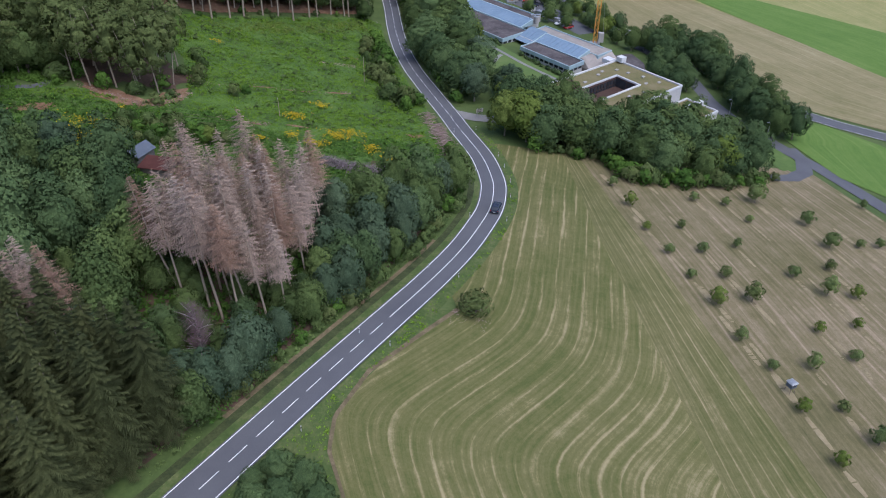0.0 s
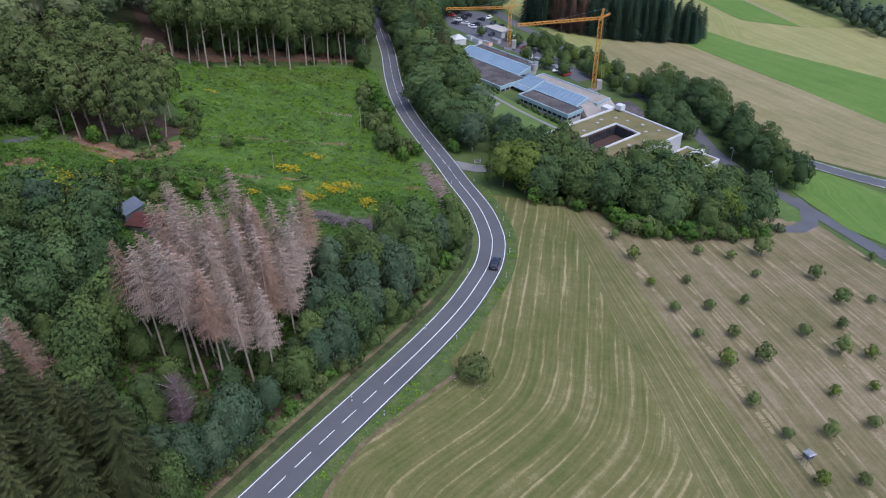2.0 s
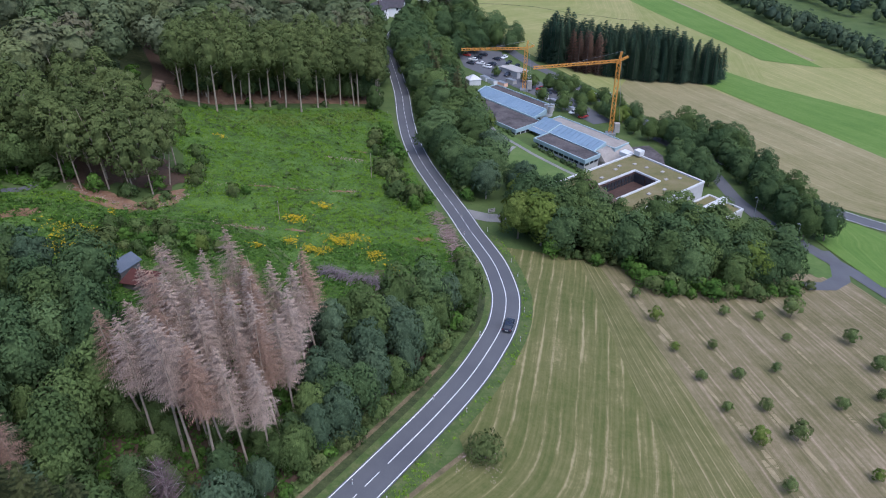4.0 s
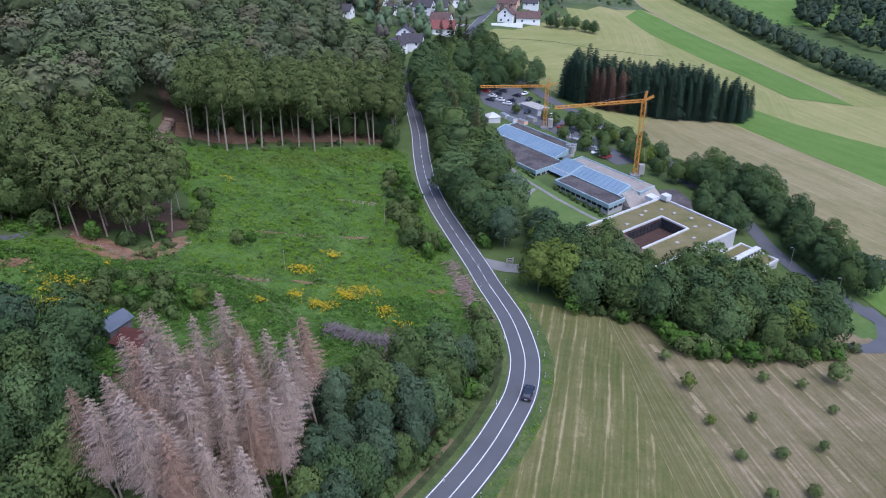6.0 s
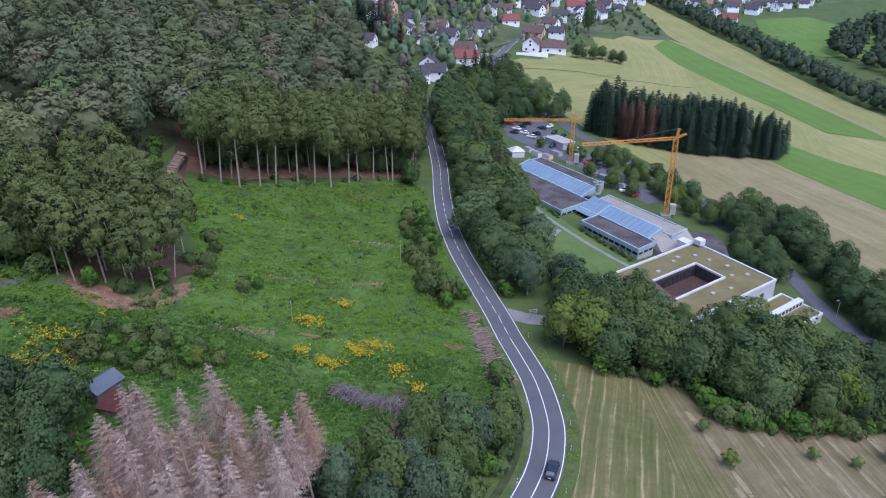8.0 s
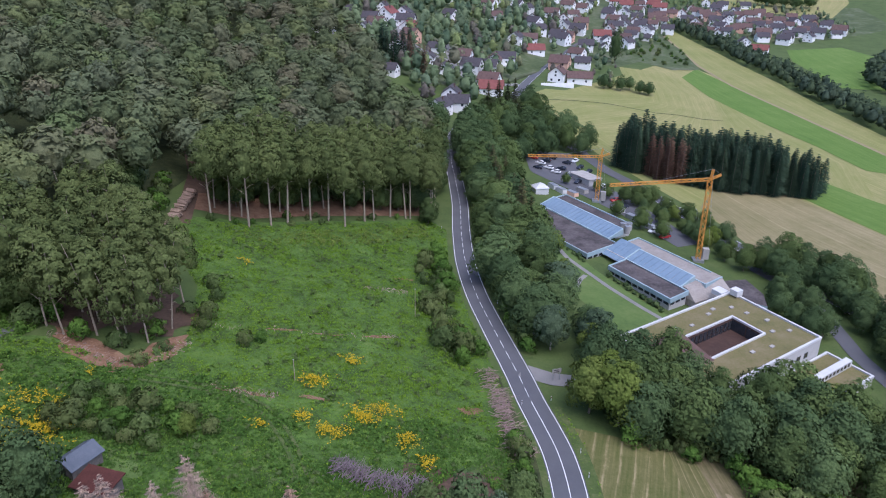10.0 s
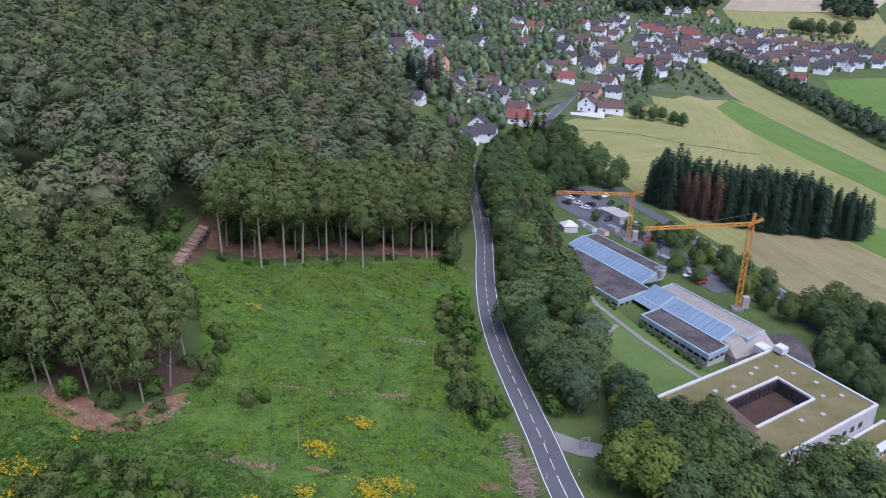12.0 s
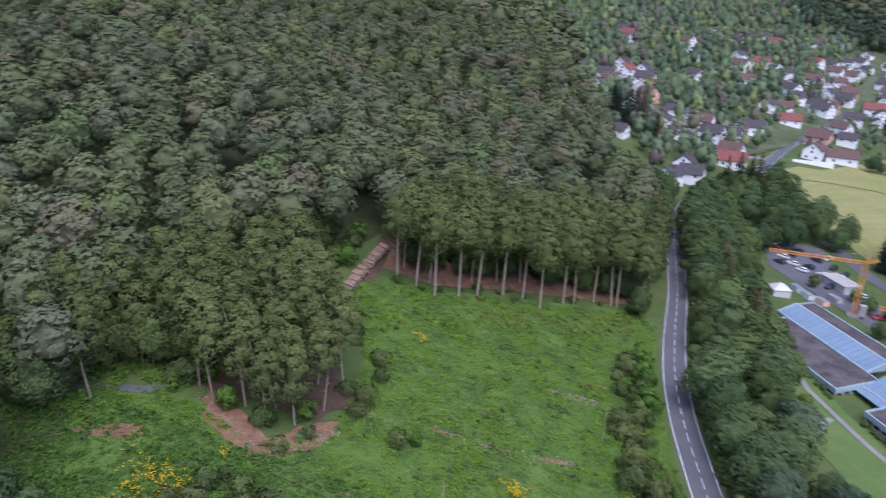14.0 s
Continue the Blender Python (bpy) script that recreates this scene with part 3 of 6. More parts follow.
def bough_crown(r, height, width, low, tiers, arms, twigs, thick, droop=0.35, power=0.8, lift=0.12, feather=0.36, gap=0.0, full=0.5):
    """Whorls of feathered boughs up to a pointed top: each bough bears twigs to both sides, each twig one slender blade."""
    B, W, L = [], [], []
    for t in range(tiers):
        u = t / (tiers - 1)
        z = low + (height - low) * u**0.94
        swell = min(1.0, 0.55 + 2.2 * u) if full else 1.0
        far = width / 2 * (1 - u) ** power * swell * r.uniform(0.85, 1.12) + 0.15
        k = max(4, int(arms * (1 - 0.55 * u)))
        a0 = r.uniform(0, 6.28)
        for i in range(k):
            if r.random() < gap:
                continue
            a = a0 + 2 * math.pi * i / k + r.normal() * 0.18
            B.append((0, 0, z + r.normal() * 0.18))
            W.append((math.cos(a), math.sin(a), 0.0))
            L.append(far * r.uniform(0.68, 1.18))
    B, W, L = np.array(B), np.array(W), np.array(L)[:, None]
    side = np.stack([-W[:, 1], W[:, 0], W[:, 2]], 1)
    hang = droop * r.uniform(0.7, 1.3, L.shape)

    def at(q):
        return B + W * L * q + np.concatenate([np.zeros((len(L), 2)), L * (-hang * q**1.3 + lift * q**3)], 1)

    V, N = [], []
    up = np.array((0, 0, 1.0))
    for s_ in range(twigs):
        q = (s_ + 0.8) / (twigs + 0.3)
        p = at(q)
        ln = L * feather * (1.05 - 0.8 * q) * r.uniform(0.7, 1.3, L.shape) + 2.2 * thick
        sg = 1 if s_ % 2 else -1
        way_ = W * r.uniform(0.45, 0.9, L.shape) + side * sg * 0.8 - up * r.uniform(0.05, 0.45, L.shape)
        if s_ == twigs - 1:
            way_ = W - up * 0.1
        V.append(np.stack([p - W * thick - up * 0.3 * thick, p + W * thick, p + way_ * ln], 1))
        n = W * (0.25 + 0.75 * q) + up * 0.75 + side * sg * 0.2
        N.append(n / np.linalg.norm(n, axis=1, keepdims=True))
    V, N = np.concatenate(V).reshape(-1, 3), np.repeat(np.concatenate(N), 3, axis=0)
    F = np.arange(len(V)).reshape(-1, 3)
    face = np.cross(V[F[:, 1]] - V[F[:, 0]], V[F[:, 2]] - V[F[:, 0]])
    back = (face * N[::3]).sum(1) < 0
    F[back] = F[back][:, ::-1]
    return V, F, N


SPECIES = {}


NAMES = {"broad": "broadleaf_tree", "dark": "leafy_tree", "willow": "willow_tree", "yellow": "maple_tree", "tall": "beech_tree", "stand": "birch_tree", "bare": "bare_tree", "fruit_bush": "field_shrub", "fruit": "fruit_tree"}


def species(key, label, category, trunk, trunk_mat, crown_geo, crown_mat):
    ob = thing(NAMES.get(key, key), label, category)
    if trunk is not None:
        part("trunk", mesh_of("trunk", *trunk, trunk_mat, True), None, ob)
    part("crown", mesh_of("crown", *crown_geo, crown_mat), None, ob)
    SPECIES.setdefault(key, []).append(ob)
    return ob


R = np.random.default_rng
for i in range(4):
    r = R(10 + i)
    species("broad", "full green broad-leaved tree at the wood's edge", "tree", trunk_mesh(r, 9, 0.26, 6), M["bark"], crown(r, 13, 9.0, 0.9, 30, 84, 0.46), M["leaf"])
for i in range(3):
    r = R(20 + i)
    species("dark", "dense dark green broad-leaved tree", "tree", trunk_mesh(r, 9, 0.26, 6), M["bark"], crown(r, 13, 9.5, 0.8, 32, 80, 0.46), M["leaf_dark"])
for i in range(3):
    r = R(30 + i)
    species("willow", "grey-green leafy tree beside the road", "tree", trunk_mesh(r, 8, 0.22, 6), M["bark_grey"], crown(r, 12, 7.6, 1.0, 34, 84, 0.36, bulk=0.17), M["leaf_blue"])
for i in range(2):
    r = R(40 + i)
    species("yellow", "yellow-green leafy maple among darker trees", "tree", trunk_mesh(r, 8, 0.22, 5), M["bark"], crown(r, 12, 7.6, 1.2, 30, 84, 0.42), M["leaf_yellow"])
for i in range(4):
    r = R(50 + i)
    species("tall", "tall slender tree with a bare pale trunk", "tree", trunk_mesh(r, 21, 0.30, 9, 2.2, 0.7, 0.4), M["bark_pale"], crown(r, 24, 8.2, 8.0 + i, 30, 70, 0.46, core=0.5, tip=0.9), M["leaf_light"])
for i in range(4):
    r = R(55 + i)
    species("stand", "slender birch with a pale trunk and light green crown", "tree", trunk_mesh(r, 18, 0.20, 9, 2.0, 0.9, 0.25), M["bark_pale"], crown(r, 20, 6.8, 2.5 + 1.5 * i, 28, 76, 0.42, core=0.38, bulk=0.18, tip=0.7), M["leaf_light"])
for i in range(3):
    r = R(60 + i)
    species("spruce", "living green spruce with drooping boughs", "conifer", trunk_mesh(r, 21.5, 0.28), M["bark"], bough_crown(r, 22, 10.5, 1.5, 32, 15, 24, 0.13, droop=0.40, power=0.8, lift=0.18, feather=0.24), M["spruce"])
for i in range(3):
    r = R(70 + i)
    species("dark_spruce", "dark dense spruce in a planted stand", "conifer", trunk_mesh(r, 19.5, 0.25), M["bark"], bough_crown(r, 20, 8.4, 0.6, 26, 11, 8, 0.34, droop=0.5, power=0.7), M["spruce_far"])
for i in range(2):
    r = R(75 + i)
    species("brown_spruce", "brown dying spruce in a planted stand", "conifer", trunk_mesh(r, 17.5, 0.25), M["bark"], bough_crown(r, 18, 6.6, 1.0, 24, 10, 7, 0.24, droop=0.4, power=0.62), M["brown_needles"])
for i in range(2):
    r = R(77 + i)
    species("olive_conifer", "olive-brown conifer beside the road", "conifer", trunk_mesh(r, 17.5, 0.25), M["bark"], bough_crown(r, 18, 7.4, 1.0, 28, 11, 10, 0.2, droop=0.4, power=0.7), M["olive_needles"])
for i in range(5):
    r = R(80 + i)
    species("dead_spruce", "dead spruce with rusty needles" if i == 4 else "dead spruce, needleless and grey-pink", "dead conifer", trunk_mesh(r, 21, 0.20, lean=0.45), M["bark_pale"], bough_crown(r, 21.5, 6.8, 9.0 + 0.6 * i, 28, 12, 17, 0.055, droop=0.28, power=0.66, lift=0.10, feather=0.30, gap=0.06), M["dead_rust" if i == 4 else "dead"])
for i in range(1):
    r = R(90 + i)
    species("bare", "bare dead broad-leaved tree with pale limbs", "dead tree", trunk_mesh(r, 9, 0.22, 18, 2.8, 0.3, 0.15), M["bark_grey"], bough_crown(r, 11, 5.5, 2.5, 20, 10, 14, 0.04, droop=-0.5, power=0.45, lift=0.2, feather=0.45), M["bare"])
for i in range(3):
    r = R(100 + i)
    species("shrub", "low leafy green shrub in rough grass", "shrub", trunk_mesh(r, 1.6, 0.07, 4, 0.6, 0.1, 0.2), M["bark"], crown(r, 3.0 + 0.5 * i, 3.2, 0.1, 9 + i, 60, 0.30, core=0.45, bulk=0.25, tip=0.6), M[("leaf", "leaf_light", "herb_dark")[i]])
for i in range(4):
    r = R(110 + i)
    species("fruit", "young fruit tree on the dry meadow", "fruit tree", trunk_mesh(r, 2.0, 0.07, 5, 0.7, 0.1, 0.4), M["bark"], crown(r, 3.2 + 0.3 * i, 2.5, 0.7, 13, 44, 0.24, core=0.55, bulk=0.2, tip=0.6), M[("leaf_orchard", "leaf_light", "leaf_yellow", "leaf_orchard")[i]])

r = R(120)
species("fruit_bush", "spreading shrub with straw-dry grass under it", "shrub", trunk_mesh(r, 2.0, 0.08, 8, 1.0, 0.1, 0.2), M["bark"], crown(r, 2.9, 3.4, 0.3, 18, 46, 0.2, core=0.5, bulk=0.21, tip=0.6), M["leaf_light"])
counter = R(5)


def plant(key, x, y, size=1.0, group="", label="", wide=1.0, z=None, lean=0.0):
    some = SPECIES[key]
    wide = wide * counter.uniform(0.8, 1.3) if key == "shrub" else wide
    ob = some[int(counter.integers(len(some)))]
    s = size * counter.uniform(0.92, 1.08)
    m = Matrix.LocRotScale((x, y, (ground(x, y) if z is None else z) - 0.15), Euler((0, radians(lean), 0)).to_quaternion() @ Euler((0, 0, counter.uniform(0, 6.28))).to_quaternion(), (s * wide, s * wide, s))
    return tagged(copy_thing(ob, m), label, group=group)


def inside(p, poly):
    x, y, ok = p[0], p[1], False
    for (x0, y0), (x1, y1) in zip(poly, poly[1:] + poly[:1]):
        if (y0 > y) != (y1 > y) and x < (x1 - x0) * (y - y0) / (y1 - y0) + x0:
            ok = not ok
    return ok


def scatter(poly, gap, r, tries=4000, most=400, keep=None):
    """Points in a polygon, no two nearer than gap."""
    lo, hi = np.min(poly, axis=0), np.max(poly, axis=0)
    out = []
    for _ in range(tries):
        p = r.uniform(lo, hi)
        if inside(p, poly) and (keep is None or keep(*p)) and all((p[0] - q[0]) ** 2 + (p[1] - q[1]) ** 2 > gap * gap for q in out):
            out.append(tuple(p))
            if len(out) >= most:
                break
    return out


def mixed(points, kinds, lo, hi, group, r, unit_height=13.0, wide=(0.85, 1.1)):
    keys, weights = zip(*kinds)
    for x, y in points:
        k = keys[int(r.choice(len(keys), p=np.array(weights) / sum(weights)))]
        plant(k, x, y, r.uniform(lo, hi) / unit_height, group, wide=r.uniform(*wide))


# belt of trees beside the road
r = R(200)
DEAD_GROVE = [(-44, 78), (-27, 76), (-26.5, 86), (-20, 91), (-18, 102), (-17.5, 114), (-29, 116), (-41, 113), (-42, 94)]
belt = scatter([*road_line(66, 154, -7.4, 5), *road_line(66, 154, -27, 5)[::-1]], 3.4, r, keep=lambda x, y: y < 121 + (x + 21.5) * 0.62 and not inside((x, y), DEAD_GROVE) and not (y < 74 and x < -30))
mixed(belt, (("broad", 4), ("willow", 6), ("dark", 2), ("yellow", 0.4)), 8, 13, "trees beside the road", r, wide=(0.72, 0.95))
for x, y in scatter([*road_line(70, 160, -6.4, 5), *road_line(70, 160, -8.2, 5)[::-1]], 2.1, r, most=60):
    plant("shrub", x, y, r.uniform(0.6, 1.1), "shrubs beside the road")
# dead spruces
DEAD = [(-36.7, 110.1), (-36.9, 97.8), (-37.5, 92.5), (-31.5, 108.8), (-27.0, 112.1), (-23.4, 110.7), (-19.5, 113.6), (-29.4, 97.0), (-28.5, 89.5), (-25.1, 91.6), (-27.8, 105.5), (-25.2, 104.1), (-31.5, 90.5), (-22.1, 97.1)]
for x, y in scatter([(-40, 93), (-30, 89), (-22, 91), (-20, 100), (-20, 112), (-29, 113), (-39, 111)], 3.0, r, most=26, keep=lambda x, y: all(math.hypot(x - a, y - b) > 2.6 for a, b in DEAD)):
    DEAD.append((x, y))
for x, y in DEAD:
    plant("dead_spruce", x, y, r.uniform(0.90, 1.05), "dead spruces", lean=r.uniform(-8, -2) + (x + 29) * 0.25)
for x, y in ((-50.4, 80.8), (-46.4, 78.9), (-48.8, 76.5), (-51.5, 75.9), (-54, 79)):
    plant("dead_spruce", x, y, r.uniform(0.84, 0.95), "dead spruces", lean=-6)
plant("bare", -32.3, 82.5, 1.0)
for x, y in scatter([(-45, 78), (-28, 75), (-26, 84), (-21, 92), (-19, 104), (-24, 112), (-40, 104), (-42, 92)], 2.6, r, most=80, keep=lambda x, y: math.hypot(x + 32.3, y - 82.5) > 3.2):
    plant(("shrub", "dark", "broad")[int(r.integers(3))], x, y, r.uniform(0.28, 0.5), "dark undergrowth of the spruce grove")

# living spruces
for x, y in [(-33.6, 69.2), (-36.8, 64.2), (-39.6, 60.2), (-37.6, 70.9), (-44.1, 65.4), (-40.9, 72.2), *scatter([(-64, 44), (-50, 42), (-38, 56), (-35, 66), (-36, 74), (-62, 74)], 4.0, r, most=34, keep=lambda x, y: all(math.hypot(x - a, y - b) > 3.6 for a, b in ((-33.6, 69.2), (-36.8, 64.2), (-39.6, 60.2), (-37.6, 70.9), (-44.1, 65.4), (-40.9, 72.2))))]:
    plant("spruce", x, y, r.uniform(0.82, 1.02), "living spruces")
# mixed wood up the slope, the part towards the clearing
pts = scatter([(-75, 92), (-62, 78), (-44, 84), (-44, 112), (-52, 122), (-76, 122)], 4.6, r, most=60, keep=lambda x, y: not (abs((x + 54) * 0.88 + (y - 127) * 0.46) < 6 and y > 104))
mixed(pts, (("broad", 2), ("dark", 7), ("willow", 0.3)), 7, 16, "trees of the mixed wood", r, wide=(0.7, 0.95))
# stand with bare trunks beside the clearing
for x, y in scatter([(-108, 138), (-91, 139), (-88, 145), (-92, 151), (-90, 163), (-100, 172), (-112, 160)], 4.0, r, most=24):
    plant(("stand", "broad", "dark")[int(r.integers(3))], x, y, r.uniform(0.75, 1.1), "trees beside the forest track")
for x, y in ((-90, 157.5), (-87, 161), (-92, 161), (-85.5, 164), (-94, 155)):
    plant("broad", x, y, r.uniform(0.7, 1.0), "trees beside the forest track")
pts = scatter([(-100, 150), (-86, 158), (-76, 157), (-65, 157), (-61, 170), (-65, 178), (-79, 192), (-100, 207)], 4.3, r, most=75)
for x, y in pts:
    plant("stand", x, y, r.uniform(0.78, 1.05), "birches beside the clearing")
for x, y in scatter([(-84, 152), (-76, 158), (-62, 153), (-57, 168), (-61, 188), (-66, 190), (-62, 170), (-66, 159), (-78, 163), (-90, 157)], 3.4, r, most=13):
    plant("shrub", x, y, r.uniform(0.6, 1.4), "shrubs below the birches")
pts = scatter([(-87, 197), (-102, 202), (-108, 232), (-101, 228), (-94, 208)], 4.2, r, most=22)
mixed(pts, (("broad", 4), ("dark", 2), ("willow", 2)), 9, 14, "trees beside the timber track", r)
for x, y in scatter([(-97, 205), (-89, 205), (-91, 222), (-98, 236)], 2.6, r, most=18):
    plant("shrub", x, y, r.uniform(0.7, 1.5), "shrubs beside the timber track")
for x, y in scatter([*road_line(190, 330, 4.2, 6), *road_line(190, 330, 6.4, 6)[::-1]], 2.4, r, most=46):
    plant("shrub", x, y, r.uniform(0.6, 1.1), "shrubs beside the road")
# wood's edge with bare trunks
edge = [(-79, 219), (-75, 222), (-70, 223), (-65, 228), (-62, 234), (-58, 240), (-54, 241), (-50, 243), (-46, 250), (-43, 255), (-40, 260), (-36, 263), (-33, 265), (-29, 270)]
for x, y in edge:
    plant("tall", x + r.normal() * 0.5, y + 1 + r.normal() * 0.8, r.uniform(0.9, 1.02), "tall trees at the wood's edge")
pts = scatter([(-84, 224), (-72, 229), (-58, 246), (-34, 271), (-36, 300), (-60, 285), (-88, 250)], 5.2, r, most=42)
for x, y in pts:
    plant("stand", x, y, r.uniform(1.05, 1.25), "tall trees at the wood's edge")
for x, y in scatter([(-84, 231), (-72, 236), (-60, 250), (-40, 268), (-33, 274), (-38, 296), (-62, 282), (-88, 252)], 3.4, r, most=60):
    plant(("dark", "broad")[int(r.integers(2))], x, y, r.uniform(0.35, 0.75), "young trees in the shade of the wood")
for x, y in scatter([(-31, 262), (-25.5, 262), (-29, 290), (-33, 320), (-40, 330), (-38, 290)], 4.0, r, most=18):
    plant(("dark", "broad", "tall")[int(r.integers(3))], x, y, r.uniform(0.7, 1.05), "trees where the wood meets the road")
for x, y in scatter([(-82, 217), (-66, 225), (-58, 237), (-44, 252), (-30, 266), (-33, 268), (-46, 256), (-60, 243), (-68, 231), (-82, 223)], 3.6, r, most=14):
    plant("shrub", x, y, r.uniform(0.3, 0.7), "shrubs at the wood's edge")
# trees between the road and the long building
pts = scatter([*road_line(188, 340, 5.8, 8), *road_line(188, 340, 21, 8)[::-1]], 5.9, r, most=84)
mixed(pts, (("broad", 4), ("dark", 3), ("yellow", 0.7), ("willow", 0.4)), 9, 15, "trees above the long building", r, wide=(1.0, 1.25))
for side in (5.2, -6.4):
    for x, y in scatter([*road_line(308, 392, side, 8), *road_line(308, 392, side + math.copysign(9, side), 8)[::-1]], 4.6, r, most=24):
        plant("dark", x, y, r.uniform(0.85, 1.25), "trees closing over the road")
for x, y in ((-4, 262), (0, 268), (-6, 276), (3, 256), (-10, 300), (-8, 286), (-3, 282), (-12, 312), (-14, 322), (-7, 306), (-1, 274)):
    plant("olive_conifer", x, y, r.uniform(0.72, 0.95), "olive conifers above the long building")
for x, y, s_ in ((12.5, 236, 0.55), (17.5, 194, 0.8), (9.0, 203, 0.6), (11, 255, 0.6), (-4, 230, 0.8)):
    plant("yellow", x, y, s_, "trees above the long building")
# belt in front of the green roof
pts = scatter([(15, 170), (24, 166), (37, 164), (46, 156), (58, 155), (80, 161), (77, 170), (60, 182), (45, 180), (30, 190), (20, 192)], 5.0, r, most=70)
mixed(pts, (("broad", 6), ("dark", 4), ("yellow", 1.0)), 9.5, 13.5, "trees beside the flat-roofed building", r, wide=(0.9, 1.2))
for x, y in scatter([(20, 164), (36, 161), (44, 150), (58, 151), (76, 156), (82, 162), (58, 154), (46, 155), (37, 164)], 2.2, r, most=46):
    plant("shrub", x, y, r.uniform(0.6, 1.35), "shrubs beside the flat-roofed building")
for x, y, s_ in ((21.0, 169.0, 1.1), (19.5, 177.0, 1.0), (66.0, 160.5, 0.9)):
    plant("yellow", x, y, s_, "trees beside the flat-roofed building", wide=1.15)
# hedge along the lane
pts = scatter([(66, 262), (74, 270), (92, 270), (98, 250), (95, 215), (97, 190), (91, 188), (88, 205), (87, 240), (84, 252)], 4.3, r, most=60)
mixed(pts, (("broad", 3), ("dark", 5)), 7, 12, "trees along the lane", r)
pts = scatter([(66, 236), (76, 252), (79, 235), (78, 222), (72, 222)], 4.0, r, most=14)
mixed(pts, (("broad", 3), ("dark", 5)), 5, 9, "trees along the lane", r)
# planted spruces in the valley
pts = scatter([(38, 366), (54, 353), (80, 346), (114, 347), (121, 356), (108, 368), (70, 380), (46, 386)], 2.9, r, most=240)
for x, y in pts:
    plant("brown_spruce" if 50 < x < 66 and y < 362 else "dark_spruce", x, y, r.uniform(0.82, 1.08) if x < 105 else r.uniform(0.7, 0.9), "spruces in the valley")
# trees round the car park
pts = scatter([(36, 318), (46, 330), (62, 298), (72, 272), (62, 268), (52, 292)], 4.5, r, most=40)
mixed(pts, (("broad", 4), ("dark", 3), ("yellow", 1)), 4.5, 8, "trees round the car park", r)
for x, y, s_ in ((33, 300, 0.5), (40, 289, 0.6), (46, 283, 0.5), (31, 318, 0.45), (28, 326, 0.4), (16, 330, 0.4), (48, 296, 0.5)):
    plant("broad", x, y, s_, "trees round the car park", wide=1.1)
pts = scatter([(-24, 350), (-4, 334), (2, 352), (14, 376), (30, 372), (26, 392), (4, 430), (-12, 436), (-24, 400)], 6.5, r, most=34)
mixed(pts, (("broad", 3), ("dark", 5)), 10, 16, "trees behind the car park", r)
for x, y in ((-16, 412), (-11, 405), (-20, 398), (-8, 415), (-14, 392)):
    plant("spruce", x, y, r.uniform(0.9, 1.1), "tall spruces behind the car park")
# orchard
ORCHARD = ((38.4, 147.7), (46.6, 151.3), (40.5, 138.8), (55.8, 144.4), (62.7, 143.8), (70.4, 146.9), (65.5, 136.8), (41.7, 128.9), (44.3, 120.9), (51.3, 122.6), (49.4, 131.2), (59.0, 125.6), (46.5, 113.4), (53.2, 114.6), (49.1, 106.2), (56.1, 108.1), (50.3, 97.1), (78.3, 138.1), (79.5, 129.2), (75.6, 120.6), (71.4, 112.0), (86.3, 130.4), (96.3, 149.4), (67.0, 117.0), (76.7, 111.9), (72.8, 103.2), (65.1, 101.1), (68.4, 94.7), (60.3, 91.9), (53.4, 91.0), (54.9, 82.6), (61.4, 83.3), (56.5, 73.3), (64.1, 77.4), (90.8, 131.1))
BIG = {(46.6, 151.3): 1.3, (70.4, 146.9): 1.6, (78.3, 138.1): 1.3, (49.1, 106.2): 1.2, (56.1, 108.1): 1.2, (79.5, 129.2): 1.2, (64.1, 77.4): 1.3, (71.4, 112.0): 1.15}
for x, y in ORCHARD:
    plant("fruit", x, y, 0.98 * BIG.get((x, y), r.uniform(0.5, 0.95)), "fruit trees in the meadow")
plant("fruit_bush", 6.8, 97.6, 1.45, "", "spreading shrub with straw-dry grass under it", wide=1.2)
for x, y, s_ in ((-20.5, 62.0, 0.3), (-17.8, 63.6, 0.42), (-14.6, 62.4, 0.4), (-16.8, 59.4, 0.42), (-12.4, 59.8, 0.36), (-19.4, 58.4, 0.38)):
    plant("dark", x, y, s_, "bushes in the field corner", wide=1.2)
plant("yellow", -13.8, 195.4, 0.3, "")
plant("yellow", -46.6, 139.8, 0.36, "")
for x, y in scatter([(-66, 135), (-47, 135), (-43, 142), (-52, 145), (-66, 146)], 2.6, r, most=20):
    plant("shrub", x, y, r.uniform(0.6, 1.25), "shrubs of the clearing")
for x, y in ((-49.2, 169), (-47, 171.5), (-6.0, 189), (-7.4, 192), (-10, 196), (-12, 193)):
    plant("shrub", x, y, r.uniform(0.7, 1.1), "shrubs of the clearing")
for x, y in scatter([*road_line(185, 240, -7, 5), *road_line(185, 240, -14, 5)[::-1]], 2.5, r, most=24):
    plant("shrub", x, y, r.uniform(0.8, 1.7), "shrubs beside the road")


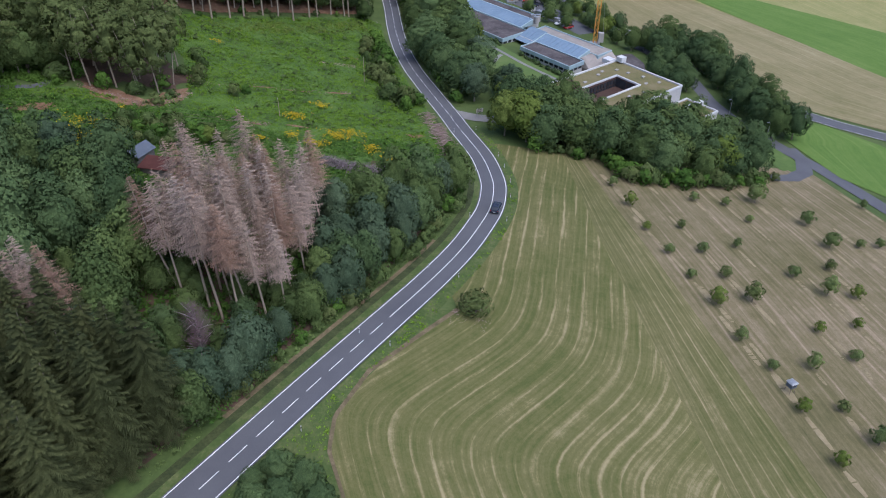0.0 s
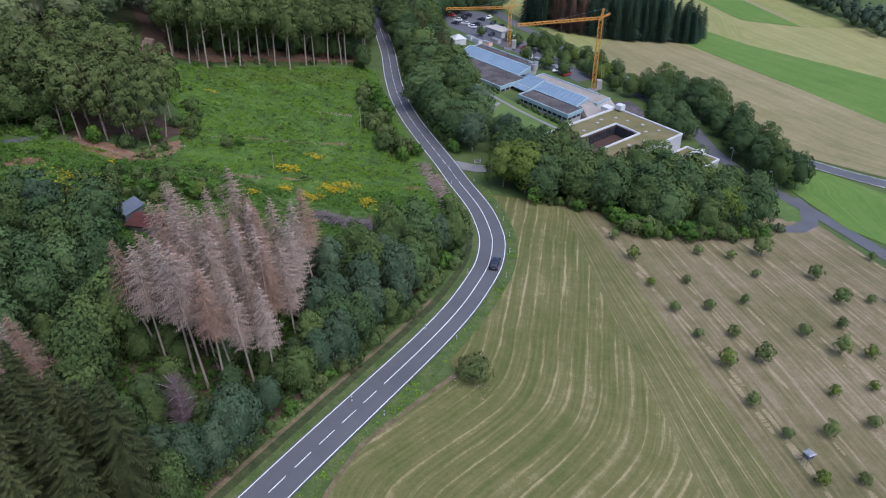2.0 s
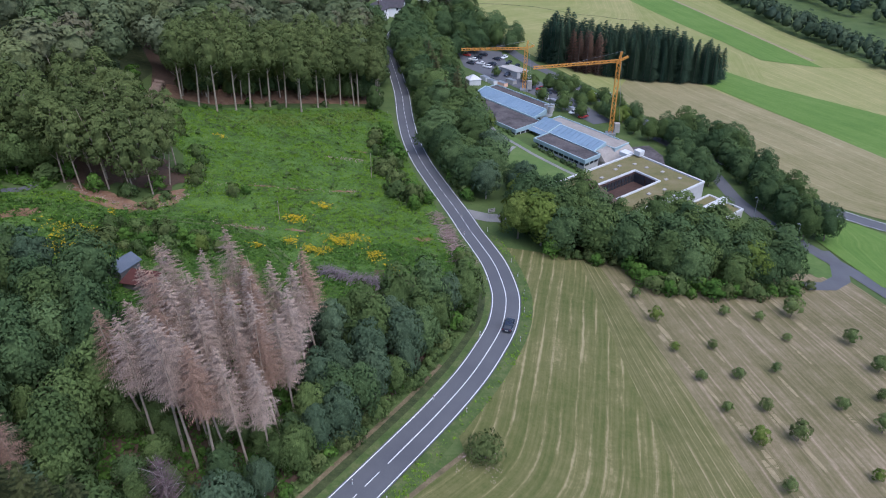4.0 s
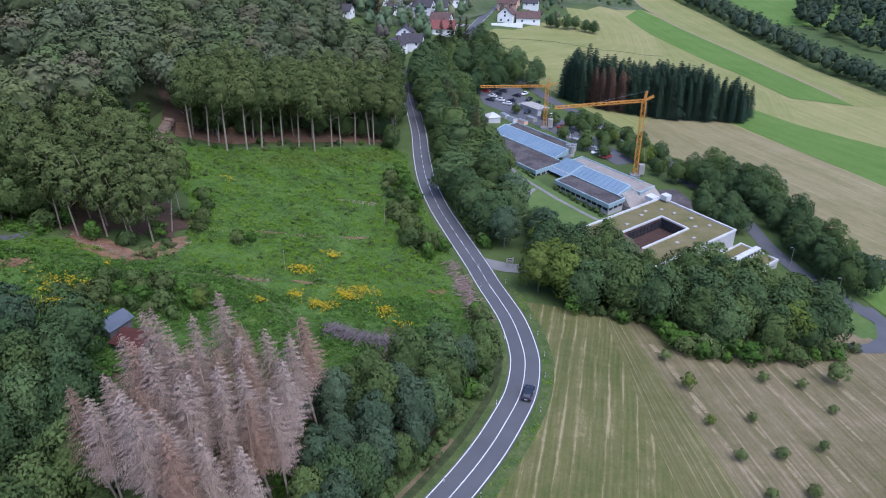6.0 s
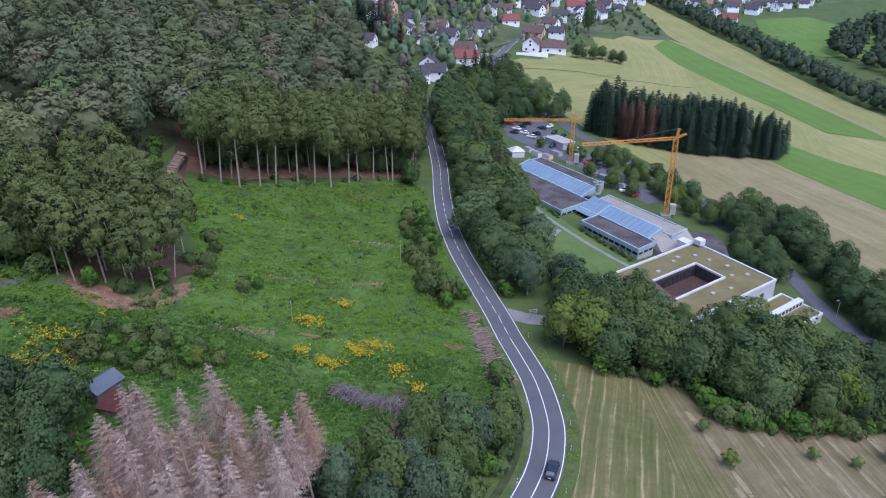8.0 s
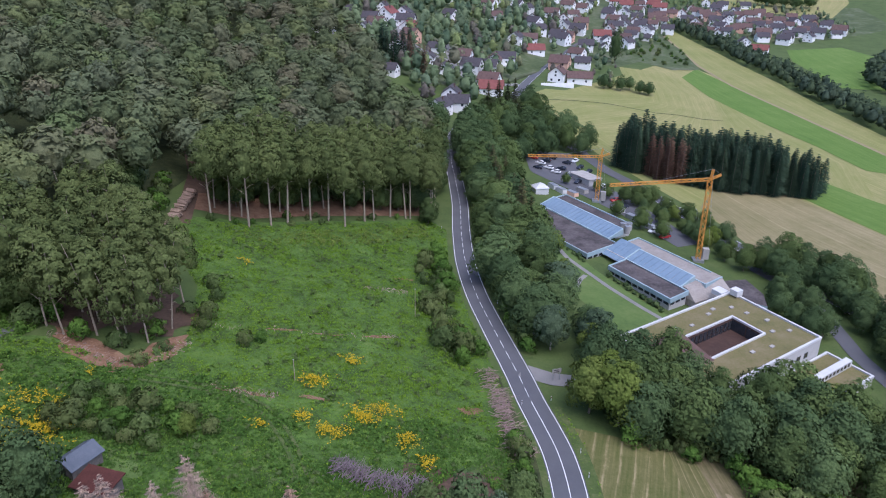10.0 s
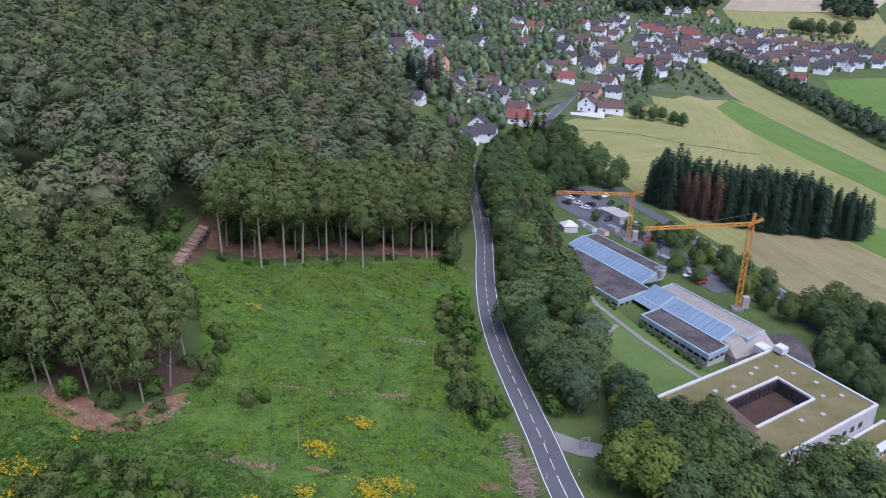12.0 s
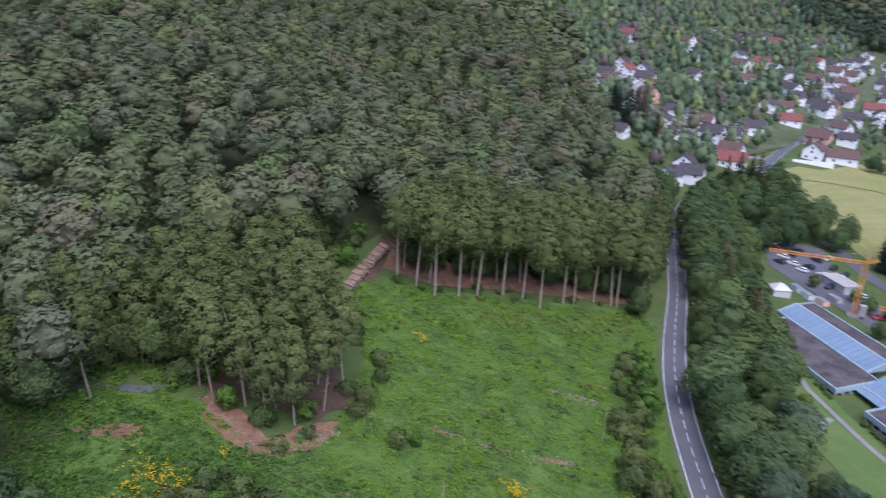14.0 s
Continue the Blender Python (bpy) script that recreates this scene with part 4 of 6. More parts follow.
# the wooded hill as a whole
def wood(name, poly, gap, r, lo, hi, material, cards, clumps, label, keep=None, most=5000, card=1.5, low=0.30, girth=1.0):
    """A whole wood in one mesh: crowns of eight shapes, each tree with its own size, turn and tone."""
    protos = [crown(R(300 + i), 1.0, 0.44, low, clumps, cards, card / 20.0, 0.70, 0.17) for i in range(8)]
    lo_, hi_ = np.min(poly, axis=0), np.max(poly, axis=0)
    pieces, tones, cells = [], [], {}
    n = int((hi_[0] - lo_[0]) * (hi_[1] - lo_[1]) / gap**2 * 3)
    for p in r.uniform(lo_, hi_, (n, 2)):
        c = (int(p[0] // gap), int(p[1] // gap))
        if any((p[0] - q[0]) ** 2 + (p[1] - q[1]) ** 2 < gap * gap for dx in (-1, 0, 1) for dy in (-1, 0, 1) for q in cells.get((c[0] + dx, c[1] + dy), ())):
            continue
        if not inside(p, poly) or (keep and not keep(*p)):
            continue
        cells.setdefault(c, []).append(p)
        v, f, nv = protos[int(r.integers(8))]
        h, w, a = r.uniform(lo, hi), r.uniform(0.85, 1.25) * girth, r.uniform(0, 6.28)
        ca, sa = math.cos(a) * h * w, math.sin(a) * h * w
        vv = np.stack([v[:, 0] * ca - v[:, 1] * sa + p[0], v[:, 0] * sa + v[:, 1] * ca + p[1], v[:, 2] * h + ground(*p)], -1)
        c1, s1 = math.cos(a), math.sin(a)
        pieces.append((vv, f, np.stack([nv[:, 0] * c1 - nv[:, 1] * s1, nv[:, 0] * s1 + nv[:, 1] * c1, nv[:, 2]], -1)))
        tones.append(np.full((len(v), 2), r.random()))
        if len(pieces) >= most:
            break
    return tagged(new(name, mesh_of(name, *joined(pieces), material, uv=np.concatenate(tones))), label, "wood", kind="stuff")


tracks = lambda x, y: not (abs(x + 90 + (y - 222) * 0.35) < 4.2 and 200 < y < 240)
wood("hill_wood", [(-36, 272), (-38, 300), (-43, 345), (-52, 388), (-70, 396), (-84, 440), (-120, 490), (-150, 540), (-330, 560), (-340, 60), (-130, 40), (-98, 60), (-78, 92), (-78, 122), (-86, 138), (-98, 146), (-100, 200), (-90, 204), (-89, 224), (-90, 250), (-62, 288)], 7.6, R(1), 16, 22.5, M["woods"], 27, 22, "broad-leaved wood covering the hillside", keep=tracks, card=0.80, low=0.42, girth=1.2)
wood("lower_wood", [(-62, 78), (-98, 60), (-130, 40), (-160, -40), (-60, -40), (-58, 40), (-61, 72)], 5.8, R(6), 11, 18, M["woods"], 40, 18, "mixed wood on the lower slope", card=0.7, low=0.2)
wood("far_wood", [(-150, 540), (-110, 480), (-150, 600), (-190, 640), (-240, 900), (-300, 1300), (-650, 1300), (-800, 400), (-560, 0), (-330, 60), (-330, 560)], 10.4, R(2), 17, 25, M["woods"], 8, 12, "broad-leaved wood on the far hillside", card=2.1, girth=1.45)
wood("ridge_wood", [(-300, 1250), (-60, 1130), (60, 1110), (150, 1160), (180, 1300), (500, 1500), (800, 1700), (800, 1850), (-450, 1850), (-450, 1300)], 17, R(3), 19, 26, M["woods"], 5, 9, "wood on the ridge behind the village", card=2.6, girth=1.7)
wood("stream_trees", [(122, 790), (138, 785), (172, 690), (190, 590), (196, 515), (206, 440), (225, 330), (213, 328), (190, 440), (178, 515), (170, 590), (152, 685)], 4.6, R(4), 9, 13, M["village_dark"], 20, 7, "dark trees lining the stream", card=1.3, low=0.06, girth=1.15)
wood("knoll_trees", [(246, 470), (230, 530), (227, 596), (260, 668), (316, 716), (400, 640), (420, 420), (300, 400)], 8, R(8), 10, 15, M["village_dark"], 20, 8, "dark copse on the far slope", card=1.6, low=0.06, girth=1.3)

# ---------------------------------------------------------------- the flat-roofed building
GO, GU, GV = Vector((24.3, 203.5)), Vector((0.736, 0.677)), Vector((0.559, -0.829))


def gl(a, b):
    p = GO + GU * a + GV * b
    return (p.x, p.y)


def ring(bm, fn, a0, b0, a1, b1, w, z0, z1):
    """Four bars round a rectangle, w wide to the inside."""
    for q in ((a0, b0, a1, b0 + w), (a0, b1 - w, a1, b1), (a0, b0 + w, a0 + w, b1 - w), (a1 - w, b0 + w, a1, b1 - w)):
        block(bm, fn, *q, z0, z1)


def block(bm, fn, a0, b0, a1, b1, z0, z1):
    return prism([fn(a0, b0), fn(a1, b0), fn(a1, b1), fn(a0, b1)], z0, z1, bm)


hall = thing("school_building", "flat-roofed white building with a sedum roof and courtyard", "building")
bm = bmesh.new()
ring(bm, gl, 0, 0, 42.2, 26.7, 0.4, -9, 0.9)
part("wall", bm, M["white"], hall)
bm = bmesh.new()
ring(bm, gl, 12.3, 9.0, 31.4, 17.8, -0.35, -6, 0.9)
part("courtyard_wall", bm, M["courtyard"], hall, "dark brown courtyard wall")
bm = bmesh.new()
for q in ((0.4, 0.4, 41.8, 8.65), (0.4, 18.15, 41.8, 26.3), (0.4, 8.65, 11.95, 18.15), (31.75, 8.65, 41.8, 18.15)):
    block(bm, gl, *q, 0.6, 0.95)
part("green_roof", bm, M["sedum"], hall, "olive-brown sedum roof")
bm = bmesh.new()
ring(bm, gl, -0.1, -0.1, 42.3, 26.8, 0.5, 0.9, 1.4)
part("parapet", bm, M["coping"], hall, "white parapet coping")
bm = bmesh.new()
ring(bm, gl, 12.2, 8.9, 31.5, 17.9, -0.5, 0.9, 1.35)
part("courtyard_parapet", bm, M["coping"], hall, "white courtyard coping")

# ---------------------------------------------------------------- the long building with blue roof lights
BO, BV, BW = Vector((25.5, 245.8)), Vector((0.577, -0.817)), Vector((0.687, 0.726))


def bl(a, b):
    p = BO + BV * a + BW * b
    return (p.x, p.y)


def wing(name, parts_, label):
    ob = thing(name, label, "building")
    for a0, b0, a1, b1, z, roof in parts_:
        bm = bmesh.new()
        block(bm, bl, a0 + 0.3, b0 + 0.3, a1 - 0.3, b1 - 0.3, -8, z - 0.5)
        part("wall", bm, M["white"], ob)
        bm = bmesh.new()
        block(bm, bl, a0 + 0.25, b0 + 0.25, a1 - 0.25, b1 - 0.25, z - 0.5, z)
        part("flat_roof", bm, M[roof], ob, "stained roof felt")
        bm = bmesh.new()
        ring(bm, bl, a0 - 0.1, b0 - 0.1, a1 + 0.1, b1 + 0.1, 0.4, z - 0.95, z + 0.3)
        part("fascia", bm, M["blue_fascia"], ob, "blue-grey metal fascia")
    return ob


def roof_light(a0, a1, b0, b1, z0, z1, parent):
    """A long sloping roof light: blue panes between bars."""
    n = int((a1 - a0) / 2.0)
    for i in range(n):
        u0, u1 = a0 + (a1 - a0) * i / n + 0.06, a0 + (a1 - a0) * (i + 1) / n - 0.06
        bm = bmesh.new()
        lo = [bm.verts.new((*bl(u, b), z)) for u, b, z in ((u0, b0, z0), (u1, b0, z0), (u1, b1, z1), (u0, b1, z1))]
        hi = [bm.verts.new(v.co + Vector((0, 0, 0.08))) for v in lo]
        bm.faces.new(hi)
        for k in range(4):
            bm.faces.new((lo[k], lo[(k + 1) % 4], hi[(k + 1) % 4], hi[k]))
        part("pane", bm, M["blue_glass"], parent)
    bm = bmesh.new()
    block(bm, bl, a0, b1, a1, b1 + 0.4, z0 - 0.4, z1 + 0.1)
    part("upstand", bm, M["blue_fascia"], parent)
    for u in (a0 - 0.45, a1):
        bm = bmesh.new()
        lo = [bm.verts.new((*bl(p, b), z)) for p, b, z in ((u, b0, z0 - 0.3), (u + 0.45, b0, z0 - 0.3), (u + 0.45, b1, z0 - 0.3), (u, b1, z0 - 0.3))]
        hi = [bm.verts.new((v.co.x, v.co.y, z)) for v, z in zip(lo, (z0 + 0.25, z0 + 0.25, z1 + 0.25, z1 + 0.25))]
        bm.faces.new(hi)
        bm.faces.new(lo[::-1])
        for k in range(4):
            bm.faces.new((lo[k], lo[(k + 1) % 4], hi[(k + 1) % 4], hi[k]))
        part("end_frame", bm, M["blue_fascia"], parent, "pale blue sloping end frame")
    bm = bmesh.new()
    block(bm, bl, a0 - 0.4, b0 - 0.3, a1 + 0.4, b0, z0 - 0.5, z0 + 0.22)
    part("gutter", bm, M["blue_fascia"], parent, "pale blue gutter")


south = wing("south_wing", ((0, 0, 24, 8, 0.5, "bitumen"), (-8, 14.6, 25, 22.5, 0.9, "bitumen_pale")), "south wing with a blue glazed roof light")
roof_light(0, 21, 8.0, 14.2, 0.6, 2.0, south)
north = wing("north_wing", ((-46, 0, -9.5, 14, 0.5, "bitumen"), (-52, 21.4, -17, 29, 0.9, "bitumen")), "north wing with a blue glazed roof light")
roof_light(-50, -14, 14.2, 21.0, 0.7, 2.2, north)


# ---------------------------------------------------------------- cranes
def lattice(bm, p, q, w, bays, bar=0.065):
    """A square lattice boom between two points."""
    p, q = Vector(p), Vector(q)
    way = (q - p).normalized()
    a = way.cross(Vector((0, 0, 1)))
    a = (a if a.length > 0.1 else Vector((1, 0, 0))).normalized()
    b = way.cross(a)

    def stick(s, e):
        v, f = tube([s, e], [bar, bar], 4)
        vs = [bm.verts.new(x) for x in v]
        for k in f:
            bm.faces.new([vs[i] for i in k])

    corners = [a * x * w / 2 + b * y * w / 2 for x, y in ((-1, -1), (1, -1), (1, 1), (-1, 1))]
    for c in corners:
        stick(p + c, q + c)
    for i in range(bays):
        s, e = p + (q - p) * i / bays, p + (q - p) * (i + 1) / bays
        for k in range(4):
            c, d = corners[k], corners[(k + 1) % 4]
            stick(s + c, e + d) if i % 2 else stick(s + d, e + c)


def tower_crane(x, y, z, top, tip, label):
    ob = thing("tower_crane", label, "crane", "construction cranes")
    bm = bmesh.new()
    box(x - 1.6, y - 1.6, z - 1, x + 1.6, y + 1.6, z + 0.7, bm)
    part("base", bm, M["steel"], ob)
    bm = bmesh.new()
    lattice(bm, (x, y, z + 0.7), (x, y, top), 1.25, int((top - z) / 1.3), 0.09)
    part("mast", bm, M["crane"], ob)
    bm = bmesh.new()
    lattice(bm, (x, y, top + 0.3), (tip[0], tip[1], top - 0.6), 0.75, 24, 0.075)
    part("jib", bm, M["crane"], ob)
    away = (Vector((x, y)) - Vector(tip)).normalized()
    bm = bmesh.new()
    lattice(bm, (x, y, top), (x + away.x * 0.6, y + away.y * 0.6, top + 3.4), 0.5, 4, 0.07)
    lattice(bm, (x, y, top + 0.3), (x + away.x * 3.2, y + away.y * 3.2, top + 1.6), 0.5, 4, 0.07)
    part("tower_head", bm, M["crane"], ob)
    bm = bmesh.new()
    h = Vector((x + away.x * 0.6, y + away.y * 0.6, top + 3.4))
    for e in ((x + (tip[0] - x) * 0.55, y + (tip[1] - y) * 0.55, top + 0.3), (x + away.x * 3.2, y + away.y * 3.2, top + 1.6), (x + away.x * 3.0, y + away.y * 3.0, z + 3)):
        v, f = tube([h, e], [0.04, 0.04], 4)
        vs = [bm.verts.new(q) for q in v]
        for k in f:
            bm.faces.new([vs[i] for i in k])
    part("stay_cable", bm, M["steel"], ob)
    bm = box(x + away.x * 2.2 - 0.9, y + away.y * 2.2 - 0.9, z + 0.7, x + away.x * 2.2 + 0.9, y + away.y * 2.2 + 0.9, z + 4.0)
    part("ballast", bm, M["concrete"], ob, "pale concrete ballast blocks")
    return ob


tower_crane(54.4, 266.5, -4.6, 21.0, (25.0, 258.5), "tall orange tower crane beside the long building")
tower_crane(26.8, 312.8, -2.2, 14.5, (0.8, 313.2), "shorter orange tower crane behind the north wing")

# ---------------------------------------------------------------- roads, yards and meadows in the valley
def way(name, line, width, material, lift, label, kind="structure"):
    pts = np.array(line, float)
    t = np.gradient(pts, axis=0)
    n = np.stack([t[:, 1], -t[:, 0]], -1) / np.linalg.norm(t, axis=1, keepdims=True)
    return ribbon(name, pts - n * width / 2, pts + n * width / 2, material, lift, 2, 60, label, kind)


way("valley_road", [(170, 160), (140, 186), (126.6, 196.7), (115.8, 204.6), (106.2, 214), (92, 242), (75.8, 274.3), (66, 294), (54.6, 319.5), (44, 341.7), (34, 357), (23.6, 381.6), (8, 420), (-6, 452)], 6.2, M["asphalt"], 0.18, "grey asphalt valley road")
for o in (-2.9, 2.9):
    way("road_marking", [(126.6 + o * 0.6, 196.7 + o * 0.8), (115.8 + o * 0.65, 204.6 + o * 0.76), (106.2 + o * 0.8, 214 + o * 0.6), (92 + o * 0.89, 242 + o * 0.45), (75.8 + o * 0.89, 274.3 + o * 0.45), (66 + o * 0.9, 294 + o * 0.43), (54.6 + o * 0.91, 319.5 + o * 0.42), (44 + o * 0.87, 341.7 + o * 0.5)], 0.16, M["line"], 0.20, "white edge line of the valley road")
way("lane", [(130, 60), (116, 110), (102.2, 149.9), (96.3, 171.4), (91.1, 184.1), (84.6, 201.7), (82, 216), (81.8, 238), (78.4, 253.7), (70, 268)], 4.6, M["asphalt"], 0.12, "narrow grey asphalt lane")
ribbon("car_park", [(-2, 372), (2, 340), (22, 318), (36, 300), (50, 276)], [(20, 376), (22, 352), (36, 328), (48, 306), (58, 282)], M["asphalt"], 0.12, 8, 30, "grey asphalt car park")
way("side_road", [(3, 184), (9, 182), (16, 182.5), (26, 186)], 5.0, M["paving"], 0.16, "pale paved entrance")
ribbon("valley_meadow", [(-2, 462), (14, 424), (32, 382), (42, 362), (62, 322), (80, 284), (98, 248), (112, 220), (150, 192)], [(104, 640), (150, 560), (180, 470), (200, 400), (206, 380), (212, 350), (222, 300), (235, 240), (250, 180)], M["pale_grass"], 0.07, 24, 60, "pale mown meadow on the valley floor", category="meadow")
ribbon("straw_meadow", [(66, 322), (75.8, 282), (95, 245), (110, 216), (145, 190), (170, 170)], [(90, 385), (111, 342), (136, 290), (152.5, 248), (176, 200), (200, 150)], M["straw"], 0.15, 20, 50, "straw-coloured dry meadow", category="meadow")
ribbon("bright_strip", [(98, 372), (112, 344), (136, 290), (152.5, 248), (176, 200)], [(120, 384), (140, 347), (160.8, 322.8), (178.6, 300.5), (215, 230)], M["bright_grass"], 0.17, 10, 40, "bright green strip of meadow", category="meadow")
ribbon("bright_field", [(99.3, 166), (94.7, 191), (104, 207)], [(114, 145), (124, 188), (112, 203)], M["bright_grass"], 0.15, 8, 12, "bright green meadow beside the lane", category="meadow")
ribbon("pale_meadow_west", [(-4, 470), (8, 495), (34, 501), (60, 507), (60, 592)], [(60, 385), (98, 400), (110, 527), (104, 560), (102, 590)], M["pale_grass"], 0.16, 16, 30, "pale mown meadow below the village", category="meadow")
ribbon("pale_meadow_east", [(98, 376), (100, 430), (112, 527), (102, 581)], [(140, 350), (150, 400), (128, 470), (110, 560)], M["pale_grass"], 0.16, 12, 30, "pale mown meadow", category="meadow")
ribbon("stream_strip", [(152, 392), (143, 429), (128, 470), (110, 528), (102, 581)], [(178, 380), (165.6, 443), (151.5, 500), (132.7, 567), (118, 616)], M["bright_grass"], 0.2, 8, 40, "bright green strip of meadow", category="meadow")
ribbon("stream_meadow", [(178, 380), (165.6, 443), (151.5, 500), (132.7, 567), (118, 640), (114, 742)], [(206, 380), (186, 450), (176, 515), (168, 590), (150, 685), (124, 775)], M["pale_grass"], 0.18, 8, 40, "pale meadow along the stream", category="meadow")
way("field_ditch", [(4, 467), (11, 469.5), (24, 475), (43, 478.7), (56, 475.5), (70, 471), (82.6, 472), (95, 468), (106, 468.6)], 1.0, M["ditch"], 0.24, "dark winding ditch through the meadow")
ribbon("far_field", [(206, 578), (203, 674), (212, 721)], [(300, 560), (290, 660), (263, 741)], M["bright_grass"], 0.25, 8, 12, "bright green field beyond the stream", category="meadow")
ribbon("hill_field", [(182, 925), (186, 990), (187, 1064)], [(300, 878), (345, 960), (374, 1088)], M["pale_grass"], 0.3, 12, 14, "pale green field above the village", category="meadow")
ribbon("grain_field", [(187, 1066), (215, 1160), (245, 1290)], [(374, 1090), (420, 1180), (500, 1300)], M["grain"], 0.3, 12, 14, "pale harvested grain field on the hill", category="field")


def patch(name, x, y, rx, ry, turn, material, lift, label, seed=0, kind="structure"):
    """A ragged patch on the ground."""
    q = R(900 + seed)
    c, s_, n = math.cos(radians(turn)), math.sin(radians(turn)), 40
    ph = q.uniform(0, 6.28, 5)
    V, F = [], []
    for k in range(5):
        for i in range(n):
            a = 2 * math.pi * i / n
            w = (1 + 0.16 * math.sin(2 * a + ph[0]) + 0.14 * math.sin(3 * a + ph[1]) + 0.10 * math.sin(7 * a + ph[2]) + 0.07 * math.sin(13 * a + ph[3])) * k / 4
            u, v = math.cos(a) * rx * w, math.sin(a) * ry * w
            px, py = x + u * c - v * s_, y + u * s_ + v * c
            V.append((px, py, ground(px, py) + lift))
    for k in range(4):
        for i in range(n):
            j = (i + 1) % n
            F.append((k * n + i, k * n + j, (k + 1) * n + j, (k + 1) * n + i))
    return tagged(new(name, mesh_of(name, V, F, material, True)), label, kind=kind)


patch("soil_1", -71.5, 155.2, 8.6, 2.6, -16, M["litter"], 0.16, "brown brash and bare soil below the trees", 1)
patch("soil_2", -61.6, 158.4, 7.2, 2.8, 68, M["litter"], 0.17, "pale brash on bare soil", 2)
patch("soil_3", -82, 142, 4, 1.8, 40, M["litter"], 0.16, "brown bare soil", 3)
patch("soil_4", -75, 170, 13, 11, 30, M["soil"], 0.15, "dark forest floor under the birches", 4)
ribbon("wood_floor", [(-86, 224), (-72, 228), (-61, 242), (-45, 258), (-30, 272)], [(-90, 236), (-78, 242), (-68, 254), (-50, 270), (-34, 284)], M["litter"], 0.14, 8, 20, "brown leaf litter under the trees")
# deeper in, a darker floor colour stands in for the canopy's shade
ribbon("inner_wood_floor", [(-90, 236), (-78, 242), (-68, 254), (-50, 270), (-34, 284)], [(-110, 300), (-84, 310), (-70, 320), (-60, 330), (-42, 330)], M["soil"], 0.15, 8, 20, "floor deep in the wood, darkened for canopy shade")
# dark soil colour under grove and belt deepens the shaded gaps between trees
ribbon("grove_floor", [(-62, 74), (-78, 94), (-78, 122)], [(-26, 74), (-19, 94), (-20, 116)], M["soil"], 0.09, 16, 16, "soil under the mixed wood, darkened for tree shade")
ribbon("belt_floor", road_line(60, 150, -26, 5), road_line(60, 150, -8, 5), M["soil"], 0.08, 6, 40, "soil under the roadside trees, darkened for tree shade")
# flat dark green sheets under the hill's crowns, in the ditch colour
ribbon("hill_floor", [(-98, 60), (-79, 92), (-79, 124), (-88, 140), (-99, 150), (-101, 205), (-94, 222), (-97, 255)], [(-340, 40), (-340, 90), (-340, 120), (-340, 140), (-340, 180), (-340, 240), (-340, 300), (-340, 380)], M["ditch"], 0.10, 30, 30, "dark green ground below the hillside wood")
ribbon("upper_floor", [(-97, 255), (-70, 292), (-44, 315), (-47, 345), (-56, 388), (-88, 440)], [(-340, 380), (-340, 400), (-340, 440), (-340, 480), (-340, 520), (-340, 560)], M["ditch"], 0.10, 30, 30, "dark green ground below the upper wood")
way("forest_track", [(-100, 141), (-92, 148), (-86, 152), (-85, 158)], 2.0, M["asphalt"], 0.15, "grey forest track")
way("timber_track", [(-83, 214), (-88, 228), (-96, 250), (-110, 275)], 4.0, M["soil"], 0.16, "dark forest track beside stacked timber")
for i, (x, y, rx, ry, a) in enumerate(((-44.5, 154, 4.5, 0.8, 8), (-32.5, 157.5, 2.2, 0.6, 10), (-45, 178, 3, 0.35, 26), (-36.5, 180.8, 3, 0.4, 22), (-27, 185.6, 3.4, 0.5, 26), (-24.5, 231, 2.5, 0.8, 60), (-28, 219, 2.4, 0.6, 30), (-6, 166, 2.5, 1.0, 20))):
    patch("brash_%d" % (i + 1), x, y, rx, ry, a, M["litter"], 0.12, "grey-brown brash trodden into the clearing", 20 + i)
